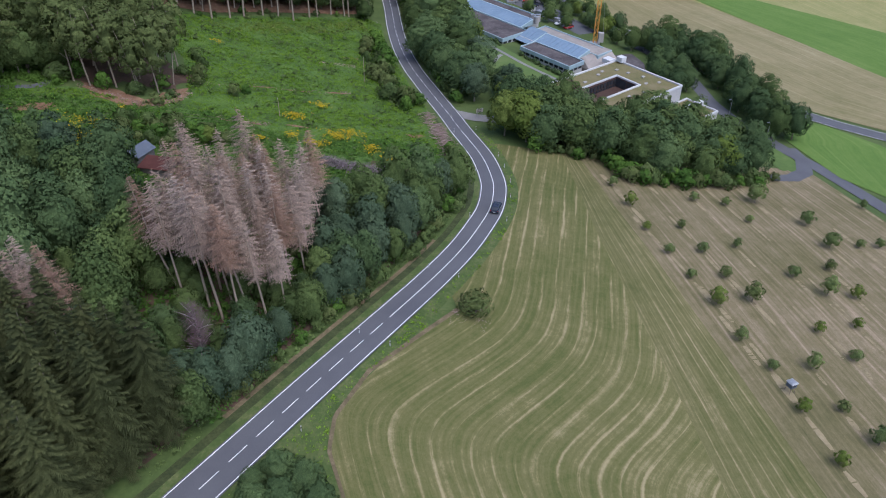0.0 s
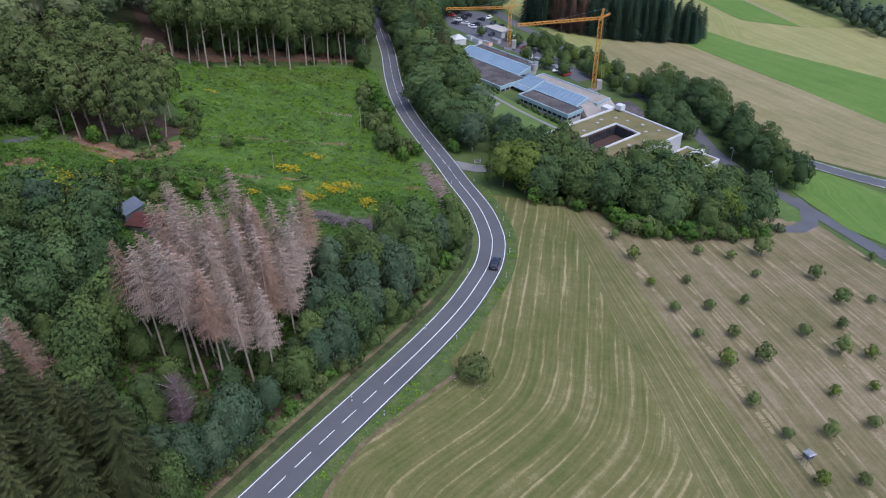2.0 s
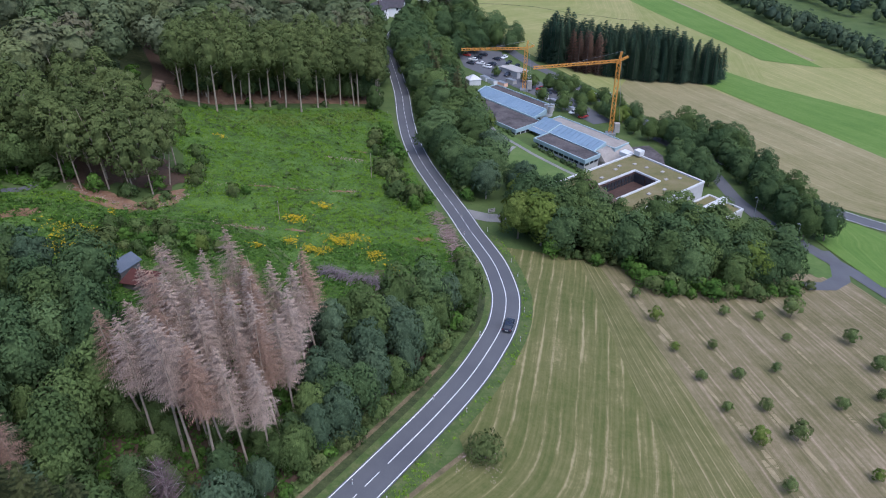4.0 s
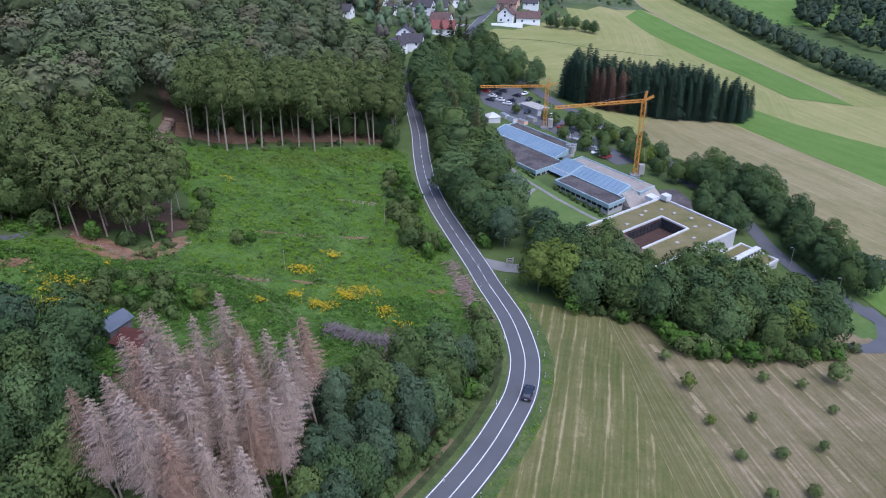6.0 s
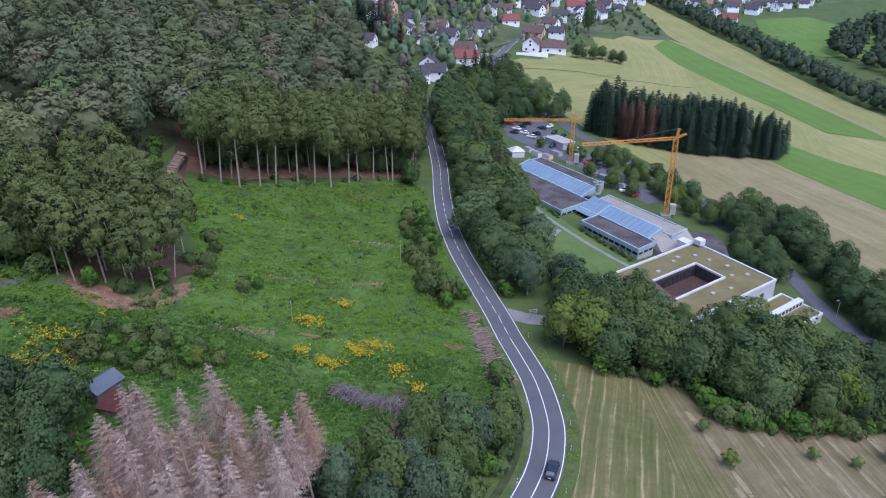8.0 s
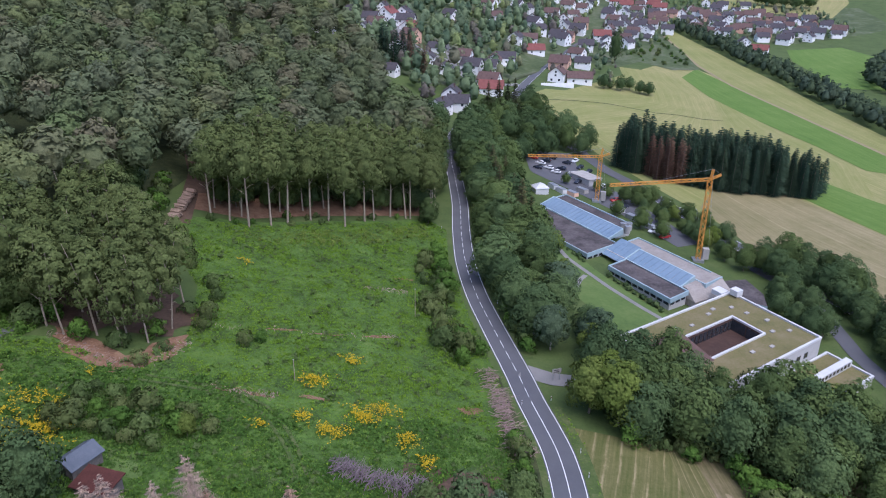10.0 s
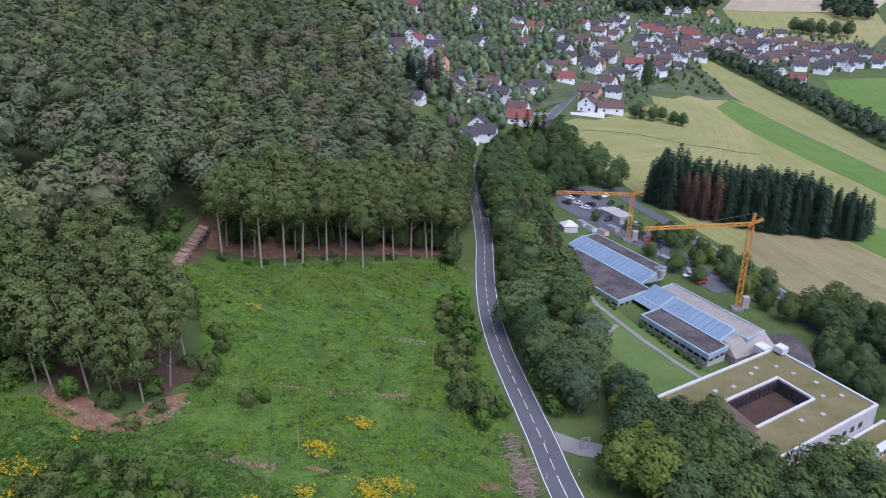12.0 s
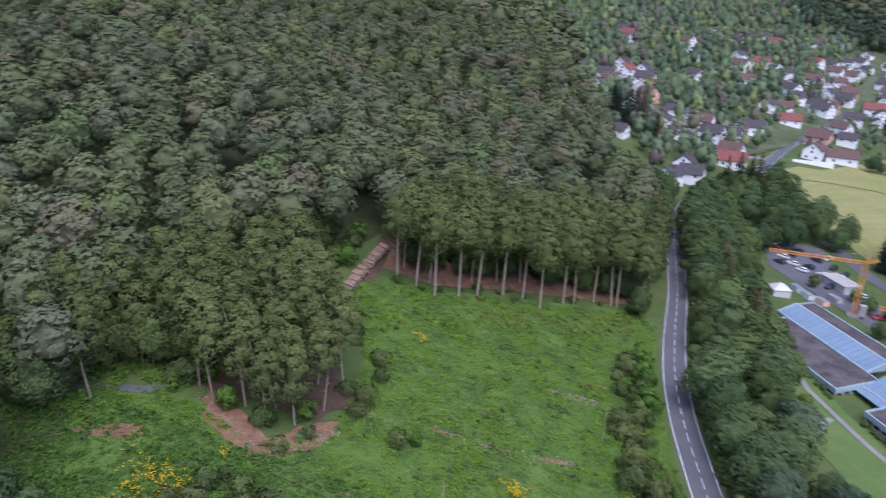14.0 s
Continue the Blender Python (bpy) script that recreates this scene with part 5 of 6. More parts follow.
# ---------------------------------------------------------------- the village
def house_kind(w, l, eaves, rise, wall, roof, seed):
    """A gabled house of plain render: wall, roof, chimney, door and windows."""
    ob = thing("house", {"white": "white rendered", "cream": "cream rendered", "salmon": "salmon rendered"}[wall] + " gabled house with a " + {"dark_tile": "dark", "red_tile": "red", "brown_tile": "brown"}[roof] + " tiled roof", "house", "village houses")
    bm = bmesh.new()
    x, y = w / 2, l / 2
    ring_ = [bm.verts.new(p) for p in ((-x, -y, -3), (x, -y, -3), (x, -y, eaves), (0, -y, eaves + rise), (-x, -y, eaves))]
    back = [bm.verts.new((v.co.x, y, v.co.z)) for v in ring_]
    bm.faces.new(ring_)
    bm.faces.new(back[::-1])
    for k in range(5):
        bm.faces.new((ring_[k], ring_[(k + 1) % 5], back[(k + 1) % 5], back[k]))
    part("wall", bm, M["white_house" if wall == "white" else wall], ob)
    bm = bmesh.new()
    o, t, drop = 0.45, 0.22, 0.45 * rise / x
    for sx in (-1, 1):
        low = [(sx * (x + o), -y - o, eaves - drop), (0, -y - o, eaves + rise), (0, y + o, eaves + rise), (sx * (x + o), y + o, eaves - drop)]
        a = [bm.verts.new(p) for p in low]
        b = [bm.verts.new((p[0], p[1], p[2] + t)) for p in low]
        bm.faces.new(b)
        bm.faces.new(a[::-1])
        for k in range(4):
            bm.faces.new((a[k], a[(k + 1) % 4], b[(k + 1) % 4], b[k]))
    part("roof", bm, M[roof], ob)
    part("chimney", box(x * 0.25, -0.35, eaves + rise * 0.5, x * 0.25 + 0.6, 0.35, eaves + rise + 0.9), M["brown_tile"], ob)
    floors = (0.6, 2.9) if eaves > 4.0 else (1.0,)
    for sy in (-1, 1):
        for z in (*floors, eaves + 0.4):
            for u in ((-0.5, 0.5) if z < 2 else (0.0,)):
                part("window", box(u * x - 0.5, sy * y - 0.03, z, u * x + 0.5, sy * y + 0.03, z + 1.05), M["window"], ob)
    for sx in (-1, 1):
        for z in floors[-1:]:
            for u in (-0.5, 0.5):
                part("window", box(sx * x - 0.03, u * y - 0.5, z, sx * x + 0.03, u * y + 0.5, z + 1.05), M["window"], ob)
    return ob


HOUSES = [house_kind(*k, i) for i, k in enumerate(((8.5, 10, 4.4, 3.2, "white", "dark_tile"), (8, 10.5, 4.2, 3.3, "white", "brown_tile"), (9, 11, 3.0, 3.2, "white", "red_tile"), (8.5, 11, 4.4, 3.2, "white", "dark_tile"), (8.5, 10.5, 4.4, 3.4, "salmon", "brown_tile"), (7.5, 9, 2.8, 3.0, "white", "dark_tile"), (8.5, 11.5, 4.2, 3.4, "white", "red_tile"), (8, 13, 3.2, 2.8, "white", "brown_tile")))]
hr = R(77)
STANDING = []


def house(x, y, turn, k, size=1.0):
    STANDING.append((x, y))
    m = Matrix.LocRotScale((x, y, ground(x, y)), Euler((0, 0, radians(turn))), (size * 1.08, size * 1.08, size * 1.08))
    return copy_thing(HOUSES[k], m)


def free(x, y, gap):
    return all((x - a) ** 2 + (y - b) ** 2 > gap * gap for a, b in STANDING)


NEAR_HOUSES = ((-45, 414, 0), (-37, 426, 0), (-42, 437, 0), (-54, 402, 5), (-23, 467, 2), (-52, 482, 5), (-64, 498, 5), (-63, 527, 5), (-78, 451, 5), (-45, 519, 1), (-37, 500, 0), (-28, 512, 0), (-82, 502, 1), (-78, 491, 0), (-81, 536, 4), (-86, 563, 2), (-90, 570, 0), (-95, 589, 0), (-105, 542, 1), (-108, 524, 5), (-104, 576, 6), (-112, 557, 5), (-128, 496, 2), (-127, 512, 5), (-145, 540, 1), (-112, 600, 5), (-127, 555, 5))
MID_HOUSES = ((-19, 544, 3), (-25, 480, 1), (-26, 536, 7), (-15, 615, 0), (-3, 682, 0), (-5, 706, 5), (-5, 623, 1), (1, 664, 0), (17, 664, 3), (19, 650, 3), (0, 599, 2), (23, 710, 0), (41, 806, 1), (24, 665, 4), (38, 732, 4), (34, 701, 0), (28, 802, 1), (12, 739, 1), (12, 819, 6), (22, 730, 1), (33, 571, 0), (30, 600, 1), (15, 522, 1), (29, 524, 7), (38, 635, 0), (17, 556, 4))
EAST_HOUSES = ((53, 682, 6), (62, 718, 1), (71, 684, 4), (79, 706, 0), (72, 669, 0), (69, 767, 1), (67, 795, 0), (71, 832, 5), (79, 867, 6), (89, 854, 6), (83, 815, 0), (98, 833, 1), (90, 774, 1), (93, 759, 0), (111, 802, 4), (117, 793, 1), (124, 863, 6), (55, 854, 0), (75, 903, 5), (76, 889, 5), (59, 933, 0), (50, 876, 0), (95, 805, 5), (112, 884, 0), (68, 734, 3), (78, 784, 5))
FAR_HOUSES = ((117, 755, 0), (118, 820, 4), (120, 874, 6), (144, 848, 1), (144, 817, 0), (150, 805, 1), (167, 854, 1), (172, 822, 0), (153, 763, 1), (161, 755, 1), (172, 797, 0), (182, 924, 0), (198, 915, 0), (223, 922, 5), (215, 863, 1), (209, 828, 1), (230, 858, 4), (196, 806, 7), (205, 772, 4), (210, 810, 0), (178, 727, 0), (184, 700, 2), (238, 842, 1), (225, 801, 0), (250, 836, 0), (240, 785, 0), (256, 783, 0), (276, 823, 0), (280, 798, 1), (230, 783, 5), (190, 847, 5))
TOP_HOUSES = ((-29, 743, 6), (-19, 745, 5), (-10, 732, 0), (-47, 743, 0), (-42, 708, 1), (-23, 848, 6), (-56, 820, 5), (-36, 871, 5), (31, 945, 5), (28, 971, 5), (-78, 690, 0), (-88, 734, 1), (-72, 792, 5), (-80, 812, 5), (-128, 685, 6), (-136, 704, 5), (-67, 634, 5), (111, 994, 0), (123, 985, 5), (138, 1022, 5), (164, 977, 2), (163, 1017, 4), (26, 838, 5), (-34, 669, 1), (12, 912, 1))
for quarter in (NEAR_HOUSES, MID_HOUSES, EAST_HOUSES, FAR_HOUSES, TOP_HOUSES):
    for x, y, k in quarter:
        house(x, y, (78 if hr.random() < 0.7 else -12) + hr.normal() * 12, k, hr.uniform(0.95, 1.15))
for poly, gap, most in (([(40, 640), (25, 700), (20, 800), (50, 900), (110, 880), (125, 800), (95, 690), (60, 650)], 11.0, 64), ([(130, 810), (135, 870), (190, 910), (290, 850), (290, 790), (215, 745), (160, 760)], 11.5, 64)):
    for x, y in scatter(poly, gap, hr, most=most, tries=1500):
        if free(x, y, gap) and abs(x - road_x(y)) > 8:
            house(x, y, (78 if hr.random() < 0.6 else -12) + hr.normal() * 14, int(hr.choice(8, p=(0.28, 0.30, 0.04, 0.06, 0.06, 0.20, 0.02, 0.04))), hr.uniform(0.85, 1.05))
for o in HOUSES:
    for q in (*o.children, o):
        bpy.data.objects.remove(q)
STREETS = ([(-62, 560), (-54.9, 532.5), (-49.2, 507), (-43.9, 491.5), (-37, 483.4), (-27, 484.5), (-18, 492), (-8, 500)], [(-98, 620), (-95.3, 564), (-90, 542), (-72, 520), (-52, 512)])
for line in STREETS:
    way("village_street", line, 5.0, M["paving"], 0.22, "pale village street")


def off_streets(x, y):
    return all(math.hypot(x - a, y - b) > 6 for line in STREETS for a, b in line)


garden_wall = thing("garden_wall", "long white wall below the village houses", "wall")
part("wall", prism([(5.0, 503.5), (25.0, 506.5), (25.0, 507.0), (5.0, 504.0)], 6, ground(15, 505) + 2.2), M["white_house"], garden_wall)
wood("west_garden_trees", [(-240, 900), (-190, 640), (-150, 545), (-112, 470), (-62, 440), (-44, 400), (-30, 420), (-24, 470), (-10, 530), (-6, 600), (20, 700), (10, 800), (50, 960), (60, 1110), (-60, 1130), (-280, 1250)], 7.0, R(9), 7, 16, M["village_leaf"], 12, 8, "garden trees between the village houses", keep=lambda x, y: free(x, y, 8.0) and free(x, y + 7, 9.0 if y < 760 else 6.0) and x < road_x(y) - 7 and off_streets(x, y), card=1.5, low=0.06, girth=1.15)
wood("village_trees", [(4, 520), (50, 520), (60, 600), (98, 690), (126, 790), (160, 750), (230, 750), (300, 800), (300, 920), (190, 960), (170, 1030), (60, 1040), (30, 900)], 7.6, R(19), 3.5, 9, M["village_leaf"], 14, 7, "garden trees and hedges between the houses", keep=lambda x, y: free(x, y, 7.5) and abs(x - road_x(y)) > 7 and hr.random() < 0.55, card=1.5, low=0.04, girth=1.3)
wood("church_wood", [(-10, 1010), (60, 960), (105, 965), (110, 1010), (180, 1060), (170, 1160), (-40, 1160)], 9.0, R(21), 14, 20, M["village_dark"], 12, 8, "dark wood above the village", keep=lambda x, y: free(x, y, 9), card=2.2, low=0.1, girth=1.3)
wood("field_copse", [(305, 1072), (321, 1020), (350, 1027), (380, 1140), (338, 1157)], 9.0, R(22), 15, 20, M["village_dark"], 14, 8, "dark copse among the fields", card=2.2, low=0.06, girth=1.3)
for x, y, s_ in ((243, 947, 1.3), (255, 937, 1.4), (266, 933, 1.5), (277, 922, 1.5), (293, 930, 1.4), (250, 940, 1.2)):
    plant("dark", x, y, s_, "trees along the field edge")
for x, y in ((-84, 474), (-79, 468), (-75, 476), (-88, 480), (-70, 470), (-66, 478), (-62, 470), (-72, 482), (-80, 483)):
    plant("dark_spruce" if x < -70 else "brown_spruce", x, y, hr.uniform(0.85, 1.05), "tall spruces below the village")
plant("dark", 57.5, 603, 1.75, "", "tall narrow dark tree at the village edge", wide=0.5)
for x, y in ((44, 517), (48, 519), (54, 517), (60, 522), (66, 516), (71, 514)):
    plant("dark", x, y, hr.uniform(0.4, 0.8), "trees below the village houses")
for x, y in scatter([(79, 690), (112, 732), (118, 683), (120, 616), (99, 606), (70, 626)], 6.0, hr, most=34):
    plant("shrub", x, y, hr.uniform(0.5, 1.2), "shrubs in the allotments")
ribbon("allotment_ground", [(68, 626), (79, 694), (110, 736)], [(99, 603), (121, 613), (119, 684)], M["gardens"], 0.26, 8, 10, "allotment beds and grass below the village")
way("field_track", [(112, 742), (118, 690), (122, 630), (133, 567), (151.5, 500), (166, 443), (178, 392)], 2.4, M["swept_straw"], 0.24, "pale field track along the meadow")
for some in SPECIES.values():
    for o in some:
        for q in (*o.children, o):
            bpy.data.objects.remove(q)

ribbon("village_ground", [(-150, 600), (-112, 480), (-62, 452), (-26, 468), (-10, 540), (20, 590)], [(-200, 1100), (60, 1080), (150, 1000), (128, 800), (98, 650), (60, 592)], M["gardens"], 0.12, 20, 20, "gardens and yards between the houses")
ribbon("village_ground_east", [(120, 780), (128, 880), (190, 960)], [(230, 752), (345, 830), (345, 930)], M["gardens"], 0.14, 14, 8, "gardens and yards between the houses")


SHRUBS = []
q_ = R(501)
GARDEN_SHRUB = thing("garden_shrub", "rounded green shrub along the long building", "shrub")
part("stem", mesh_of("stem", *trunk_mesh(q_, 1.6, 0.07, 4, 0.6, 0.1, 0.2), M["bark"], True), None, GARDEN_SHRUB)
part("crown", mesh_of("crown", *crown(q_, 3.2, 3.4, 0.2, 6, 80, 0.45), M["leaf_dark"]), None, GARDEN_SHRUB)

# ---------------------------------------------------------------- the clearing
CLEARING = [(-100, 132), (-96, 143), (-88, 151), (-78, 155), (-63, 154), (-59, 166), (-66, 186), (-82, 204), (-83, 217), (-66, 227), (-58, 238), (-44, 252), (-29, 267), (-22.5, 262), (-18.5, 236), (-9.8, 205), (-3.6, 186), (0.4, 172), (4.0, 160), (6.0, 150), (2, 142), (-4, 150), (-22, 124), (-46, 119), (-62, 123), (-84, 124)]


def herbs(name, count, poly, lo, hi, material, label, r, per=6, keep=None):
    """Leafy tufts: a few sprays fanned from one foot, scattered over a polygon."""
    a, b = np.min(poly, axis=0), np.max(poly, axis=0)
    feet = [p for p in r.uniform(a, b, (count, 2)) if inside(p, poly) and (keep is None or keep(*p))]
    C, N, S = [], [], []
    for x, y in feet:
        h = r.uniform(lo, hi) * (0.65 + 0.5 * noise.noise((x * 0.12, y * 0.12, 0)) + 0.9 * max(0.0, noise.noise((x * 0.55, y * 0.55, 4)) + 0.15))
        z = ground(x, y)
        for _ in range(per):
            C.append((x + r.normal() * 0.35 * h, y + r.normal() * 0.35 * h, z + h * r.uniform(0.15, 0.9)))
            N.append((r.normal() * 0.5, r.normal() * 0.5 - 0.1, 1.0))
            S.append(h * r.uniform(0.4, 0.9))
    return tagged(new(name, mesh_of(name, *sprays(np.array(C), np.array(N), np.array(S), r), material)), label, "undergrowth", kind="stuff")


hb = R(400)
ribbon("clearing_floor", [(-101, 131), (-97, 144), (-80, 156), (-64, 155), (-60, 168), (-67, 188), (-83, 206), (-84, 219), (-68, 229), (-58, 240), (-44, 254), (-29, 269)], [(-80, 122), (-60, 121), (-46, 118), (-22, 123), (-3, 150), (4.0, 160), (0.3, 172), (-3.7, 186), (-10, 206), (-14, 220), (-18.6, 236), (-22.6, 262)], M["clearing"], 0.06, 40, 60, "weedy green ground of the felled clearing")
NEAR_CLEARING = [(-100, 132), (-92, 147), (-64, 152), (-50, 156), (-38, 152), (-28, 150), (-12, 160), (4, 160), (6, 150), (2, 142), (-4, 150), (-22, 124), (-46, 119), (-62, 123), (-84, 124)]
herbs("clearing_herbs", 150000, CLEARING, 0.2, 0.46, M["herb"], "rank green herbs and saplings of the clearing", hb, 4, keep=lambda x, y: hb.random() < (0.35 if inside((x, y), NEAR_CLEARING) else 1.0) and noise.noise((x * 0.16, y * 0.16, 9)) < hb.uniform(0.0, 0.35))
herbs("blue_green_herbs", 84000, CLEARING, 0.22, 0.5, M["herb_mid"], "blue-green nettles and saplings of the clearing", hb, 4, keep=lambda x, y: noise.noise((x * 0.16, y * 0.16, 9)) > hb.uniform(0.0, 0.3))
herbs("track_weeds", 7000, [(-104, 138), (-92, 138), (-83, 150), (-82, 160), (-92, 170), (-104, 164)], 0.3, 0.9, M["herb_dark"], "dark weeds beside the forest track", hb, 4, keep=lambda x, y: abs((x + 86) * 0.6 + (y - 151) * 0.8) > 1.6 or y > 154)
herbs("bramble_thicket", 30000, NEAR_CLEARING, 0.26, 0.62, M["herb_dark"], "dark green bramble and herbs of the clearing", hb, 5)
herbs("bright_weeds", 5200, [(-62, 226), (-56, 233), (-43, 247), (-29, 262), (-26, 252), (-40, 236), (-56, 219), (-66, 216), (-72, 218)], 0.35, 0.75, M["leaf_yellow"], "bright yellow-green weeds along the wood's edge", hb, 4)
herbs("clearing_saplings", 2600, CLEARING, 0.4, 0.9, M["leaf"], "darker saplings and bramble of the clearing", hb, 10)
GOLD = ((-23.2, 155.1, 3.0, 1.7), (-27.0, 148.8, 2.6, 1.6), (-20.2, 158.3, 2.4, 1.4), (-32.2, 150.9, 1.5, 1.3), (-33.9, 162, 2.2, 2.0), (-29.7, 172.5, 2.0, 1.5), (-70, 138.6, 4.5, 2.6), (-66.2, 132.3, 4.5, 3.6), (-62.5, 202.2, 2.2, 1.0), (-66.7, 148.2, 1.4, 1.0), (-15, 151, 1.4, 2.0), (-11, 147, 1.3, 1.8), (-38, 146, 1.4, 1.0))
C, N, S = [], [], []
for x, y, rx, ry in GOLD:
    for _ in range(int(rx * ry * 46)):
        px, py = x + hb.normal() * rx * 0.6, y + hb.normal() * ry * 0.6
        if hb.random() < (0.25 if x < -60 else 0.5) + 0.9 * noise.noise((px * 0.5, py * 0.5, 3)):
            for _ in range(3):
                C.append((px + hb.normal() * 0.22, py + hb.normal() * 0.22, ground(px, py) + hb.uniform(0.7, 1.15)))
                N.append((0, 0, 1))
                S.append(hb.uniform(0.16, 0.36))
tagged(new("goldenrod", mesh_of("goldenrod", *sprays(np.array(C), np.array(N), np.array(S), hb), M["golden"])), "yellow goldenrod in bloom among green herbs", "flowers", kind="stuff")
herbs("wood_herbs", 14000, [(-80, 92), (-62, 76), (-28, 72), (-18, 96), (-18, 116), (-48, 121), (-78, 122)], 0.4, 1.0, M["herb_dark"], "dark undergrowth on the wood's floor", hb, 4)
herbs("margin_grass", 5200, [*road_line(40, 98, 3.4, 5), (1, 95), (-2, 91), (-9.5, 82), (-13, 74), (-13, 68), (-9.5, 60), (-5, 50)], 0.15, 0.4, M["herb"], "tufted grass between road and meadow", hb, 5)
herbs("edge_herbs", 5200, [*road_line(60, 160, -9, 5), *road_line(60, 160, -6.0, 5)[::-1]], 0.4, 0.9, M["leaf"], "weeds along the roadside trees", hb, 5)
herbs("verge_herbs", 2600, [*road_line(90, 170, 3.2, 5), *road_line(90, 170, 5.4, 5)[::-1]], 0.18, 0.4, M["herb"], "tufted grass on the road verge", hb, 5)
herbs("bush_straw", 420, [(2.5, 94), (8, 93), (10, 97), (7, 101), (3, 98)], 0.06, 0.16, M["brush_pink"], "dry straw under the field shrub", hb, 5)


def sticks(name, spine, width, height, count, length, material, label, r, rad=0.05):
    """A heap of sticks along a line."""
    pts = np.array(spine, float)
    pieces = []
    for _ in range(count):
        t = r.uniform(0, len(pts) - 1.001)
        p = pts[int(t)] + (pts[int(t) + 1] - pts[int(t)]) * (t % 1)
        off = r.normal() * width * 0.32
        side = pts[min(int(t) + 1, len(pts) - 1)] - pts[int(t)]
        side = np.array([-side[1], side[0]]) / np.linalg.norm(side)
        p = p + side * off
        z = ground(*p) + 0.1 + max(0.0, height * (1 - (off / (width * 0.6)) ** 2)) * r.uniform(0.2, 1.0)
        a, ln = math.atan2(side[1], side[0]) + r.normal() * 0.55, length * r.uniform(0.5, 1.2)
        d = np.array([math.cos(a), math.sin(a), r.normal() * 0.16]) * ln / 2
        c = np.array([p[0], p[1], z])
        pieces.append(tube([tuple(c - d), tuple(c + d * 0.2 + (0, 0, 0.08)), tuple(c + d)], [rad, rad * 0.8, rad * 0.35], 4))
    if height < 0.5:
        return tagged(new(name, mesh_of(name, *joined(pieces), material)), label, "brash", kind="stuff")
    ob = thing(name, label, "brush pile")
    for piece in pieces[:160]:
        part("branch", piece, material, ob)
    part("brushwood", joined(pieces[160:]), material, ob)
    return ob


for spot in ([(-80, 157.5), (-72, 155), (-64, 153)], [(-62.5, 153), (-60, 159), (-58, 165)], [(-49, 153), (-44, 154), (-38, 155.5)], [(-60, 170.5), (-54, 173.6), (-45, 178), (-36.5, 180.8), (-26.3, 186), (-24, 188)], [(-36, 207), (-25, 212.5)], [(-26, 232), (-20, 231.8)]):
    ob = sticks("brash_litter", spot, 2.2, 0.12, 110, 0.9, M["brush_pink"], "pale brash strewn on the ground", hb, 0.045)
sticks("brush_pile", [(-4.0, 182), (-1.0, 172), (0.8, 166), (2.2, 158), (4.6, 155)], 3.0, 1.1, 420, 2.7, M["brush_pink"], "long heap of pale cut branches beside the road", hb, 0.05)
sticks("brush_pile", [(-24.5, 141.5), (-17, 140), (-10.5, 141.5)], 3.6, 1.4, 330, 3.0, M["brush_grey"], "grey heap of dead brushwood in the clearing", hb, 0.06)

RUT = [(-60, 151), (-51.4, 152.3), (-44.5, 153.2), (-38, 150.2), (-34, 146), (-31.2, 142.4), (-28, 137)]
for side in (-0.85, 0.85):
    way("wheel_rut", [(x + side * 0.5, y + side) for x, y in RUT], 0.6, M["verge"], 0.22, "trodden wheel rut through the herbs")

# timber stacked along the forest track
stack = thing("log_pile", "long stack of cut logs along the forest track", "log pile")
log_mesh = mesh_of("log", *joined([tube([(-1.45, 0, 0), (1.45, 0, 0)], [0.26, 0.22], 8), (np.array([(-1.45, 0.26 * math.cos(k * math.pi / 4), 0.26 * math.sin(k * math.pi / 4)) for k in (0, 2, 4, 6)]), np.array([(0, 1, 2, 3)])), (np.array([(1.45, 0.22 * math.cos(k * math.pi / 4), 0.22 * math.sin(k * math.pi / 4)) for k in (0, 2, 4, 6)]), np.array([(3, 2, 1, 0)]))]), M["log"])
for i in range(46):
    t = i / 45
    x, y = -83.4 - 6.8 * t, 206.5 + 28.5 * t
    if 0.42 < t < 0.50:
        continue
    for k in range(3 if i % 5 else 2):
        log = part("log", log_mesh, None, stack)
        log.matrix_world = pose(x + hb.normal() * 0.2, y + 0.15 * k, ground(x, y) + 0.35 + 0.46 * k, 0, hb.normal() * 2, -16 + hb.normal() * 5)

# garden shed and lean-to
shed = thing("garden_shed", "small dark wooden shed with a grey-blue gable roof", "shed")
SM = pose(-56.6, 128.8, ground(-56.6, 128.8) - 0.1, 0, 0, -18)
bm = bmesh.new()
bm_pts = [bm.verts.new(p) for p in ((-1.7, -2.4, -0.6), (1.7, -2.4, -0.6), (1.7, -2.4, 1.9), (0, -2.4, 2.9), (-1.7, -2.4, 1.9))]
bm_back = [bm.verts.new((v.co.x, 2.4, v.co.z)) for v in bm_pts]
bm.faces.new(bm_pts)
bm.faces.new(bm_back[::-1])
for k in range(5):
    bm.faces.new((bm_pts[k], bm_pts[(k + 1) % 5], bm_back[(k + 1) % 5], bm_back[k]))
part("wall", bm, M["shed_wood"], shed)
for sx in (-1, 1):
    bm = bmesh.new()
    a = [bm.verts.new(p) for p in ((sx * 2.1, -2.7, 1.68), (0, -2.7, 2.93), (0, 2.7, 2.93), (sx * 2.1, 2.7, 1.68))]
    b = [bm.verts.new(v.co + Vector((0, 0, 0.1))) for v in a]
    bm.faces.new(b)
    bm.faces.new(a[::-1])
    for k in range(4):
        bm.faces.new((a[k], a[(k + 1) % 4], b[(k + 1) % 4], b[k]))
    part("roof_slope", bm, M["slate"], shed)
